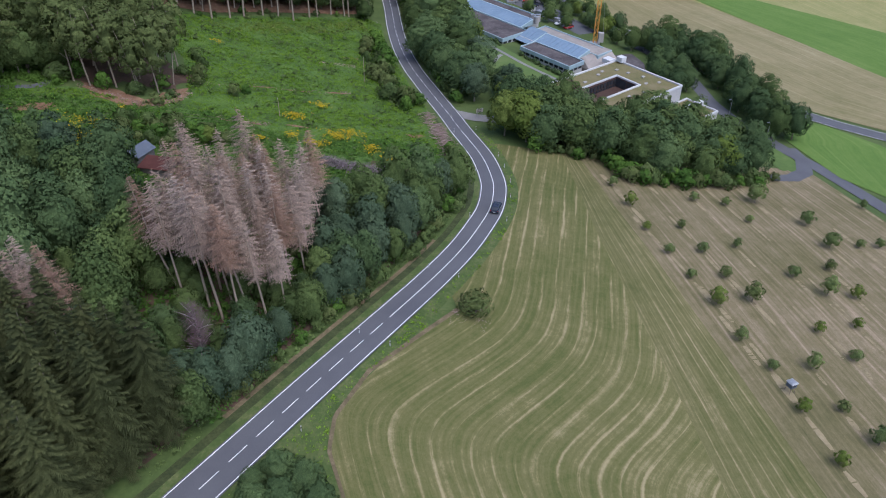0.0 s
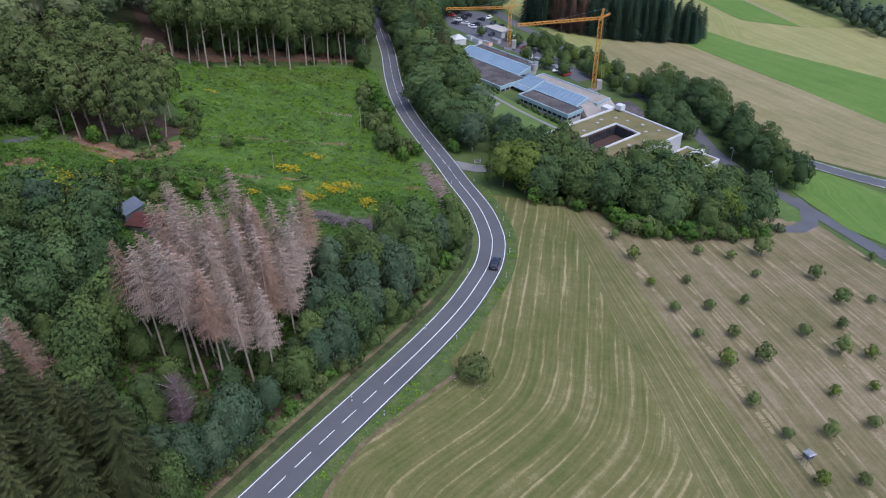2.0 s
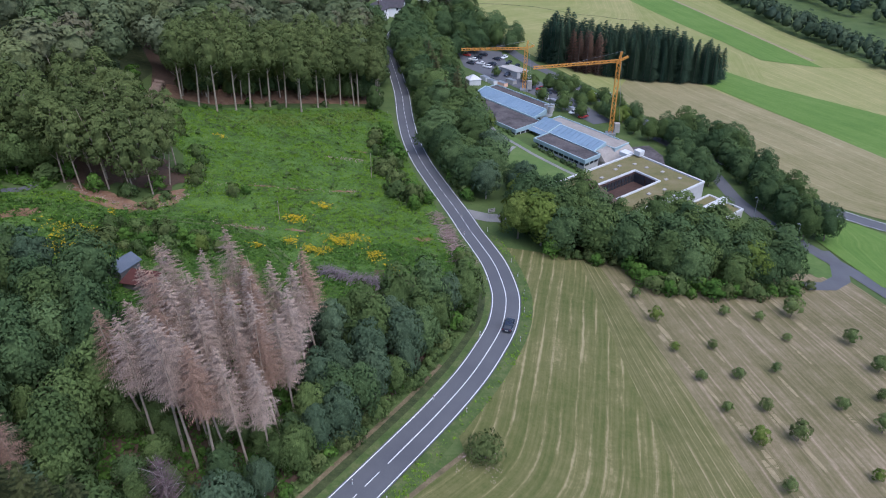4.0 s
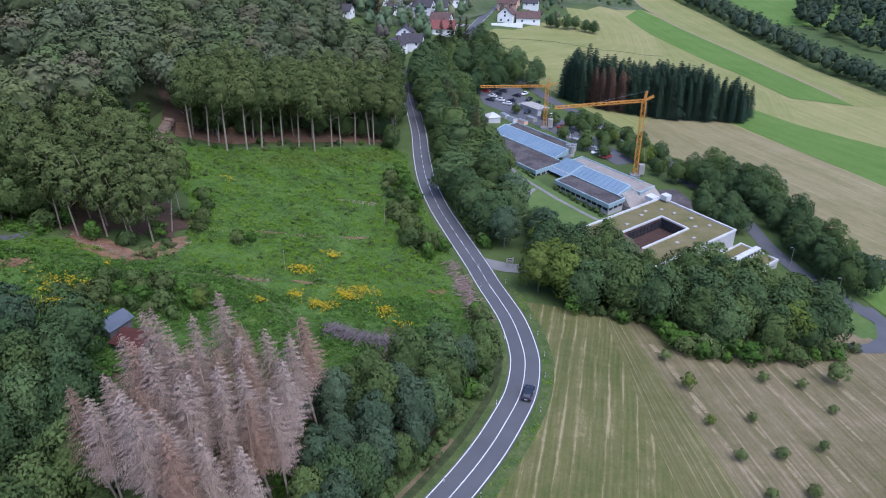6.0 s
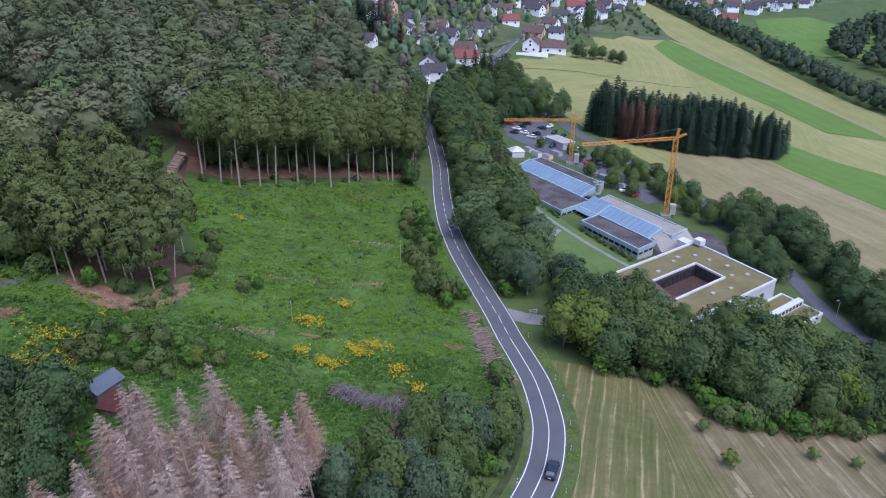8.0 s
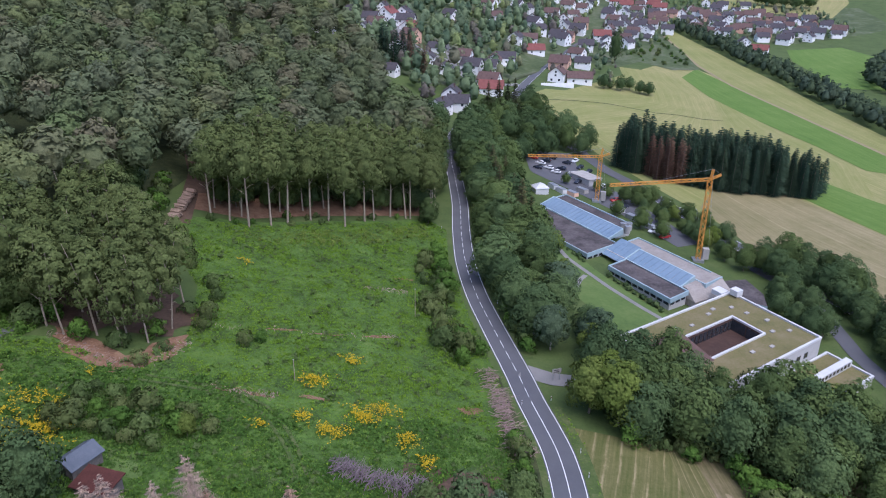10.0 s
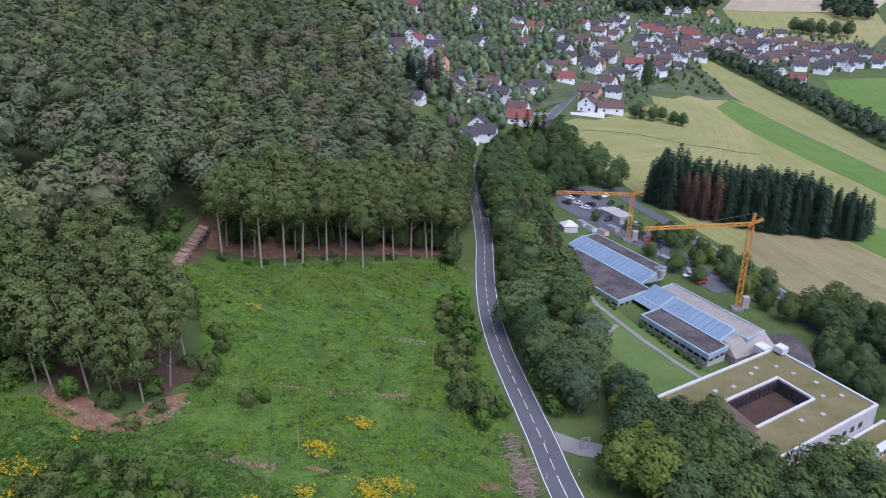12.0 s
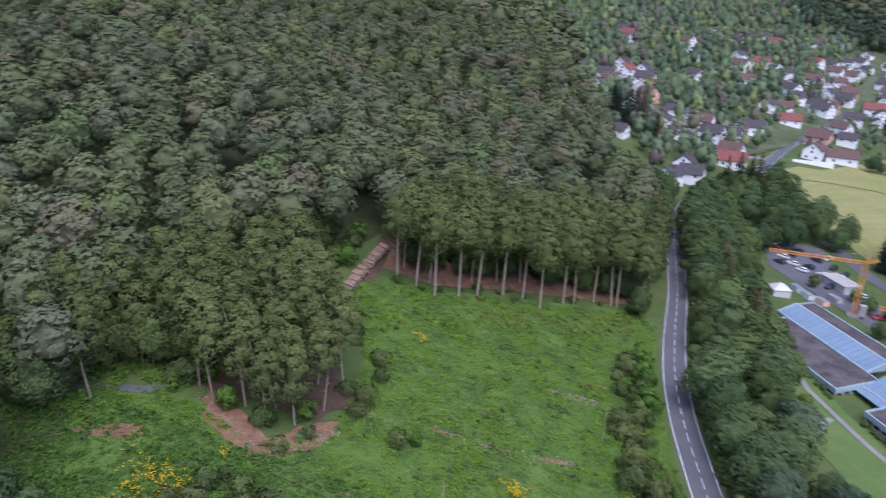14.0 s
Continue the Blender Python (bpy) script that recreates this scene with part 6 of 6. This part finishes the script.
part("door", box(-0.5, -2.46, -0.3, 0.5, -2.42, 1.6), M["black"], shed)
shed.matrix_world = SM
lean = thing("lean_to", "low lean-to with a rusty red sheet roof", "shed")
part("wall", box(-2.6, -1.6, -1.5, 2.6, 1.6, 1.6), M["shed_wood"], lean)
bm = bmesh.new()
a = [bm.verts.new(p) for p in ((-3, -2, 1.5), (3, -2, 1.5), (3, 2, 2.2), (-3, 2, 2.2))]
b = [bm.verts.new(v.co + Vector((0, 0, 0.12))) for v in a]
bm.faces.new(b)
bm.faces.new(a[::-1])
for k in range(4):
    bm.faces.new((a[k], a[(k + 1) % 4], b[(k + 1) % 4], b[k]))
part("roof_slope", bm, M["rust"], lean, "rusty red roof sheets")
lean.matrix_world = pose(-52.0, 125.6, ground(-52.0, 125.6), 0, 0, -10)
patch("shed_lawn", -52.5, 130, 3.2, 2.4, -20, M["lawn"], 0.15, "small mown lawn beside the shed", 60)

for x, y, h in ((-21.8, 199.5, 7.0), (-37.0, 161.0, 4.5)):
    pole = thing("wooden_pole", "thin upright wooden pole in the clearing", "pole", "poles in the clearing")
    part("shaft", tube([(0, 0, -0.5), (0, 0, h)], [0.09, 0.06]), M["bark_pale"], pole)
    part("cap", box(-0.08, -0.08, h, 0.08, 0.08, h + 0.12), M["steel"], pole)
    pole.location = (x, y, ground(x, y))


# ---------------------------------------------------------------- road furniture
def guide_post(x, y):
    ob = thing("guide_post", "white plastic guide post with a black band", "guide post", "guide posts along the road")
    part("post", prism([(-0.07, -0.06), (0.07, -0.06), (0.07, 0.06), (-0.07, 0.06)], -0.3, 1.0, None, 0.15), M["coping"], ob)
    part("black_band", box(-0.075, -0.065, 0.62, 0.075, 0.065, 0.82), M["black"], ob)
    part("reflector", box(-0.03, -0.072, 0.66, 0.03, -0.066, 0.78), M["car_red"], ob)
    ob.location = (x, y, ground(x, y))
    return ob


for x, y in ((-1.1, 109.2), (-11.2, 91.0), (6.4, 127.9), (8.1, 149.4), (3.3, 171.3), (4.1, 106.6), (-6.3, 88.4), (-16.6, 71.3), (13.6, 126.9), (15.0, 137), (15.4, 144), (14.6, 151.6), (13.6, 158), (8.8, 173.9), (2.4, 195.2), (-3.9, 214.3), (-9.6, 234.3), (-14, 262), (-24, 262), (-19, 235)):
    guide_post(x, y)

sign = thing("direction_sign", "white direction sign on two grey posts", "road sign")
for x in (-0.7, 0.7):
    part("post", tube([(x, 0, -0.5), (x, 0, 2.9)], [0.05, 0.05]), M["steel"], sign)
part("board", box(-0.95, -0.03, 1.8, 0.95, 0.03, 2.7), M["concrete"], sign)
part("frame", box(-1.0, 0.032, 1.75, 1.0, 0.05, 2.75), M["steel"], sign)
for z in (2.4, 2.0):
    part("writing_bar", box(-0.7, -0.045, z, 0.5, -0.034, z + 0.16), M["black"], sign)
sign.matrix_world = pose(9.9, 181.8, ground(9.9, 181.8), 0, 0, 25)

for x, y, a in ((83.1, 203.0, 200), (88.0, 186.7, 200), (60, 300, 120)):
    lamp = thing("street_lamp", "slim grey street lamp beside the lane", "street lamp", "street lamps")
    part("pole", tube([(0, 0, -0.5), (0, 0, 5.6), (0.5, 0, 6.0)], [0.08, 0.06, 0.05]), M["steel"], lamp)
    part("lamp_head", box(0.4, -0.12, 5.95, 1.1, 0.12, 6.08), M["steel"], lamp)
    lamp.matrix_world = pose(x, y, ground(x, y), 0, 0, a)


# ---------------------------------------------------------------- cars
def car_body(sections):
    """Skin over cross-sections (y, half width, z low, z high)."""
    bm = bmesh.new()
    rings = []
    for y, w, z0, z1 in sections:
        b = min(0.12, (z1 - z0) * 0.3)
        rings.append([bm.verts.new(p) for p in ((-w + b, y, z0), (w - b, y, z0), (w, y, z0 + b), (w, y, z1 - b), (w - b, y, z1), (-w + b, y, z1), (-w, y, z1 - b), (-w, y, z0 + b))])
    for p, q in zip(rings, rings[1:]):
        for k in range(8):
            bm.faces.new((p[k], p[(k + 1) % 8], q[(k + 1) % 8], q[k]))
    bm.faces.new(rings[0][::-1])
    bm.faces.new(rings[-1])
    return bm


def car(paint, label, group=""):
    ob = thing("car", label, "car", group)
    part("body", car_body(((-2.1, 0.72, 0.42, 0.85), (-2.0, 0.84, 0.28, 0.98), (-1.2, 0.89, 0.22, 1.0), (0.9, 0.89, 0.22, 0.98), (1.75, 0.84, 0.24, 0.86), (2.1, 0.66, 0.36, 0.68))), paint, ob)
    part("cabin", car_body(((-1.95, 0.66, 0.95, 1.05), (-1.35, 0.66, 0.95, 1.40), (0.05, 0.66, 0.95, 1.44), (1.0, 0.70, 0.93, 0.98))), M["window"], ob, "dark glass")
    part("roof", car_body(((-1.45, 0.60, 1.38, 1.44), (-1.0, 0.62, 1.40, 1.49), (-0.1, 0.62, 1.40, 1.49), (0.2, 0.58, 1.36, 1.41))), paint, ob)
    for x in (-0.8, 0.8):
        for y in (-1.3, 1.3):
            v, f = tube([(x - 0.1, y, 0.32), (x + 0.1, y, 0.32)], [0.32, 0.32], 14)
            w = part("wheel", (v, f), M["black"], ob)
            for sx in (-1, 1):
                v, f = tube([(x + sx * 0.105, y, 0.32), (x + sx * 0.11, y, 0.32)], [0.2, 0.02], 10)
                part("rim", (v, f), M["steel"], w)
    for x in (-0.62, 0.62):
        part("tail_lamp", box(x - 0.14, -2.08, 0.72, x + 0.14, -1.98, 0.9), M["lamp_red"], ob)
        part("headlamp", box(x - 0.14, 1.93, 0.58, x + 0.14, 2.0, 0.70), M["coping"], ob)
        part("mirror", box(x * 1.5 - 0.1, 0.55, 0.98, x * 1.5 + 0.1, 0.67, 1.1), paint, ob)
    part("number_plate", box(-0.26, -2.12, 0.55, 0.26, -2.08, 0.66), M["coping"], ob)
    return ob


def park(ob, x, y, turn, z=None):
    ob.matrix_world = pose(x, y, ground(x, y) + 0.13 if z is None else z, 0, 0, turn)
    return ob


yc = 131.0
tangent = math.degrees(math.atan2(-(road_x(yc + 1) - road_x(yc - 1)), 2))
park(car(M["car_dark"], "dark blue hatchback driving on the country road"), road_x(yc) + 1.35, yc, tangent, road_z(yc) + 0.15)
paints = (("car_white", "white car parked on the asphalt yard"), ("car_dark", "dark car parked on the asphalt yard"), ("car_red", "red car parked on the asphalt yard"))
kinds = [car(M[p], l, "parked cars") for p, l in paints]
spots = ((9.4, 347.8, 60, 0), (12.3, 343.2, 60, 0), (17.2, 359.1, 60, 1), (14.7, 349, 60, 1), (22.6, 354.8, 150, 1), (16.6, 338.1, 60, 1), (20.8, 333.0, 150, 1), (6, 353, 60, 0), (8.5, 358, 60, 1), (3, 360, 60, 2), (1.5, 366, 60, 0), (11, 364, 60, 1), (24.5, 345, 150, 0), (34, 316, 120, 2), (26, 350, 150, 1), (44, 287, 125, 0), (47, 283, 125, 2), (30, 332, 60, 0), (27, 338, 60, 1), (19, 344, 60, 0), (36, 309, 125, 1), (5, 346, 60, 1), (21, 364, 150, 0))
for x, y, a, k in spots:
    m = pose(x, y, ground(x, y) + 0.13, 0, 0, a)
    copy_thing(kinds[k], m)
for o in kinds:
    for q in (*o.children_recursive, o):
        bpy.data.objects.remove(q)

# ---------------------------------------------------------------- details of the buildings
def panes(parent, fn, a0, b0, a1, b1, n, z0, z1, fill=0.7, out=0.05, mat="window", name="window"):
    """A row of n windows on the wall that runs between two plan points."""
    p, q = Vector(fn(a0, b0)), Vector(fn(a1, b1))
    d = (q - p) / n
    nrm = Vector((d.y, -d.x)).normalized() * out
    for i in range(n):
        s, e = p + d * (i + (1 - fill) / 2), p + d * (i + (1 + fill) / 2)
        part(name, prism([(s + nrm).to_tuple(), (e + nrm).to_tuple(), (e - nrm).to_tuple(), (s - nrm).to_tuple()], z0, z1), M[mat], parent)


for a, b in ((6, 22), (14, 4.5), (19, 5.5), (27, 4), (30, 3), (35, 5), (36, 9), (37.5, 14), (34, 18), (38, 20), (22, 21), (28, 22)):
    bm = bmesh.new()
    block(bm, gl, a, b, a + 1.2, b + 0.85, 0.95, 1.2)
    part("roof_vent", bm, M["concrete"], hall)
panes(hall, gl, 12.3, 8.65, 31.4, 8.65, 12, -1.1, 0.3, 0.75, 0.5)
panes(hall, gl, 12.3, 8.65, 31.4, 8.65, 12, -1.95, -1.35, 0.75, 0.5)
panes(hall, gl, 31.75, 9.0, 31.75, 17.8, 2, -2.6, 0.5, 0.9, 0.5)
panes(hall, gl, 26, 26.7, 38, 26.7, 4, -2.2, -0.9, 0.5, 0.06)
panes(hall, gl, 42.2, 3, 42.2, 24, 7, -2.4, -1.0, 0.5, 0.06)
panes(hall, gl, 1, 0, 40, 0, 16, -2.2, -0.4, 0.7, 0.06)
bm = bmesh.new()
block(bm, gl, 12.3, 9.0, 31.4, 17.8, -6.5, -2.0)
part("courtyard_floor", bm, M["courtyard"], hall, "dark brown courtyard paving")
tile_roof = bmesh.new()
cx_, cy_ = gl(6.0, 12.4)
corners_ = [gl(a, b) for a, b in ((-0.6, 5.9), (12.6, 5.9), (12.6, 18.9), (-0.6, 18.9))]
base_ = [tile_roof.verts.new((*c, 0.8)) for c in corners_]
peak_ = tile_roof.verts.new((cx_, cy_, 7.1))
for k in range(4):
    tile_roof.faces.new((base_[k], base_[(k + 1) % 4], peak_))
tile_roof.faces.new(base_[::-1])
part("hipped_roof", tile_roof, M["brown_tile"], hall, "dark red tiled hipped roof")
bm = bmesh.new()
block(bm, gl, 38.5, -3.5, 41.5, -0.2, 0.4, 1.6)
block(bm, gl, 40.6, 0.8, 43.0, 3.2, 1.4, 2.9)
part("roof_unit", bm, M["coping"], hall, "white ventilation unit")
low = thing("terrace_wing", "lower white wing with planted terrace roofs", "building")
bm = bmesh.new()
block(bm, gl, 20, 27.0, 45.5, 38.7, -12, -3.9)
part("wall", bm, M["white"], low)
bm = bmesh.new()
block(bm, gl, 20.4, 27.3, 45.1, 38.3, -3.9, -3.6)
part("green_roof", bm, M["sedum"], low, "olive sedum roof")
bm = bmesh.new()
ring(bm, gl, 20, 27.0, 45.6, 38.8, 0.5, -3.9, -3.25)
part("parapet", bm, M["coping"], low)
bm = bmesh.new()
block(bm, gl, 31.5, 32.0, 45.0, 33.6, -3.6, -2.0)
part("roof_monitor", bm, M["coping"], low, "white clerestory box")
panes(low, gl, 32, 33.6, 44.5, 33.6, 8, -3.2, -2.3, 0.6, 0.06)
dark = thing("garage_wing", "low wing with a dark felt roof", "building")
pts_ = [(56.4, 246.5), (63.8, 248.6), (66.0, 239.2), (65.0, 231.6), (57.5, 236.0)]
part("wall", prism(pts_, -11, -2.6), M["white"], dark)
part("fascia", prism(pts_, -2.6, -2.15), M["blue_fascia"], dark)
part("flat_roof", prism(pts_, -2.15, -2.05, None, 0.05), M["bitumen"], dark)

panes(south, bl, 0.3, 0.28, 23.7, 0.28, 10, -1.4, -0.4, 0.72, 0.06)
panes(south, bl, 23.72, 0.4, 23.72, 7.6, 3, -1.4, -0.4, 0.7, 0.06)
panes(north, bl, -45.6, 0.28, -9.8, 0.28, 14, -1.4, -0.4, 0.72, 0.06)
panes(north, bl, -9.78, 0.5, -9.78, 13, 5, -1.4, -0.4, 0.7, 0.06)
link = thing("link_building", "glazed link with a sloping blue roof", "building")
bm = bmesh.new()
block(bm, bl, -9.3, 8.6, 0.0, 21.0, -8, 0.2)
part("wall", bm, M["concrete"], link)
for i in range(4):
    u0, u1 = -9.3 + i * 2.2, -9.3 + (i + 1) * 2.2 - 0.1
    bm = bmesh.new()
    lo_v = [bm.verts.new((*bl(u, b), z)) for u, b, z in ((u0, 6.5, -0.6), (u1, 6.5, -0.6), (u1, 15.5, 2.0), (u0, 15.5, 2.0))]
    hi_v = [bm.verts.new(v.co + Vector((0, 0, 0.1))) for v in lo_v]
    bm.faces.new(hi_v)
    for k in range(4):
        bm.faces.new((lo_v[k], lo_v[(k + 1) % 4], hi_v[(k + 1) % 4], hi_v[k]))
    part("pane", bm, M["blue_glass"], link)
bm = bmesh.new()
lo_v = [bm.verts.new((*bl(u, b), z)) for u, b, z in ((21.5, 8.2, -1.6), (26.6, 8.2, -1.6), (29.0, 22.4, -1.6), (21.5, 22.4, -1.6))]
hi_v = [bm.verts.new((*bl(u, b), z)) for u, b, z in ((21.5, 9.0, 0.75), (22.6, 9.0, 0.75), (24.6, 22.3, 1.35), (21.5, 22.3, 1.35))]
bm.faces.new(hi_v)
bm.faces.new(lo_v[::-1])
for k in range(4):
    bm.faces.new((lo_v[k], lo_v[(k + 1) % 4], hi_v[(k + 1) % 4], hi_v[k]))
prism([bl(21.5, 8.3), bl(26.5, 8.3), bl(28.9, 22.3), bl(21.5, 22.3)], -8, -1.61, bm)
part("hipped_end", bm, M["bitumen_pale"], south, "pale sloping roof end")
for a, b in ((-16, 23.5), (-15, 25.5), (-13.5, 23)):
    x, y = bl(a, b)
    stack_ = thing("vent_stack", "round brown ventilation stack on the roof", "vent")
    part("pipe", tube([(x, y, 0.5), (x, y, 3.0)], [0.9, 0.9], 14), M["concrete"], stack_)
    part("hood", tube([(x, y, 3.0), (x, y, 3.2)], [1.0, 0.2], 14), M["steel"], stack_)
ribbon("garden_lawn", [(0, 292), (2, 270), (8, 246), (16, 226), (26, 208)], [(8, 290), (12, 268), (22, 247), (31, 233), (40, 222)], M["lawn"], 0.10, 8, 40, "green lawn beside the long building")
way("garden_path", [(5, 280), (7.9, 271.2), (14.3, 252.4), (20, 243.4), (25.2, 235.2), (32.5, 225.5), (38, 219)], 1.5, M["paving"], 0.2, "pale garden path along the long building")
way("short_path", [(19.1, 241.5), (17.5, 238), (16.0, 232)], 1.3, M["paving"], 0.19, "pale garden path")
way("lane_loop", [(80, 162.5), (86, 163.5), (91, 168), (94, 176), (93.5, 184)], 4.0, M["asphalt"], 0.14, "curved asphalt drive off the lane")
patch("hedge_lawn", 88, 174, 4, 7, 10, M["lawn"], 0.12, "green grass inside the drive", 70)

tent = thing("marquee", "small white peaked marquee in the yard", "tent")
part("wall", prism([(-2.5, -2.5), (2.5, -2.5), (2.5, 2.5), (-2.5, 2.5)], -0.2, 2.2), M["coping"], tent)
part("canopy", prism([(-2.8, -2.8), (2.8, -2.8), (2.8, 2.8), (-2.8, 2.8)], 2.2, 3.8, None, 0.92), M["coping"], tent)
tent.matrix_world = pose(6.0, 314.0, ground(6.0, 314.0), 0, 0, 20)
hut = thing("site_hut", "long pale flat-roofed site building", "hut")
part("wall", box(-6, -3, -1, 6, 3, 2.6), M["white"], hut)
part("roof", box(-6.3, -3.3, 2.6, 6.3, 3.3, 2.8), M["concrete"], hut)
part("door", box(-0.6, -3.06, 0, 0.6, -3.02, 2.0), M["steel"], hut)
hut.matrix_world = pose(24.0, 337.0, ground(24, 337), 0, 0, -55)
for x, y, a, m_, l in ((14, 318, -55, "coping", "white building material stacked in the yard"), (18, 316, -50, "salmon", "pale building material stacked in the yard"), (11, 322, -60, "coping", "white building material stacked in the yard"), (38, 298, -55, "steel", "grey skip beside the long building"), (44, 290, -55, "coping", "white van-sized container in the yard"), (34, 305, -55, "coping", "white container in the yard"), (22, 322, -50, "concrete", "grey pallets stacked in the yard")):
    pile = thing("site_container", l, "container")
    part("body", prism([(-2.4, -1.1), (2.4, -1.1), (2.4, 1.1), (-2.4, 1.1)], 0, 1.5, None, 0.05), M[m_], pile)
    part("lid", box(-2.3, -1.0, 1.5, 2.3, 1.0, 1.62), M["steel"], pile)
    pile.matrix_world = pose(x, y, ground(x, y) + 0.05, 0, 0, a)

# planting along the long building's front
for a in np.arange(-44, 24, 2.1):
    x, y = bl(a + hb.normal() * 0.4, -1.6 + hb.normal() * 0.5)
    plant_ok = not -8 < a < -1
    if plant_ok and hb.random() < 0.8:
        SHRUBS.append((x, y, hb.uniform(0.3, 0.62)))
for x, y, s_ in SHRUBS:
    m = Matrix.LocRotScale((x, y, ground(x, y) - 0.1), Euler((0, 0, hb.uniform(0, 6.28))), (s_, s_, s_))
    tagged(copy_thing(GARDEN_SHRUB, m), group="garden shrubs")
for q in (*GARDEN_SHRUB.children, GARDEN_SHRUB):
    bpy.data.objects.remove(q)

# straw swept between the fruit trees
C, F_ = [], []
for x, y in ORCHARD:
    ln, w = hb.uniform(2.5, 6.5), hb.uniform(0.28, 0.55)
    d = np.array([0.25, -0.968]) if hb.random() < 0.8 else np.array([0.3, -0.95])
    s_ = np.array([d[1], -d[0]])
    for start in (1.0, -ln - 1.5):
        if start < 0 and hb.random() < 0.5:
            continue
        k0, n_ = len(C), 26
        for i in range(n_ + 1):
            p = np.array([x, y]) + d * (start + ln * i / n_)
            ww = w * (0.55 + 0.5 * math.sin(math.pi * (i + 0.6) / (n_ + 1.2)))
            for sg in (-1, 1):
                q = p + s_ * ww * sg * hb.uniform(0.8, 1.1)
                C.append((q[0], q[1], ground(*q) + 0.12))
        F_ += [(k0 + 2 * i, k0 + 2 * i + 1, k0 + 2 * i + 3, k0 + 2 * i + 2) for i in range(n_) if hb.random() < 0.9]
tagged(new("straw_strips", mesh_of("straw_strips", C, F_, M["swept_straw"])), "dry straw strips along the rows of fruit trees", "straw", kind="stuff")

hide = thing("raised_hide", "small grey wooden hide on four legs", "hunting hide")
for x in (-0.6, 0.6):
    for y in (-0.6, 0.6):
        part("leg", tube([(x * 1.3, y * 1.3, -0.3), (x, y, 1.8)], [0.06, 0.05], 5), M["bark"], hide)
part("cabin", box(-0.75, -0.75, 1.8, 0.75, 0.75, 3.0), M["slate"], hide)
part("roof", prism([(-0.95, -0.95), (0.95, -0.95), (0.95, 0.95), (-0.95, 0.95)], 3.0, 3.2, None, 0.3), M["steel"], hide)
part("opening", box(-0.5, -0.78, 2.3, 0.5, -0.755, 2.7), M["black"], hide)
hide.matrix_world = pose(54.4, 86.4, ground(54.4, 86.4), 0, 0, 25) @ Matrix.Scale(0.72, 4)
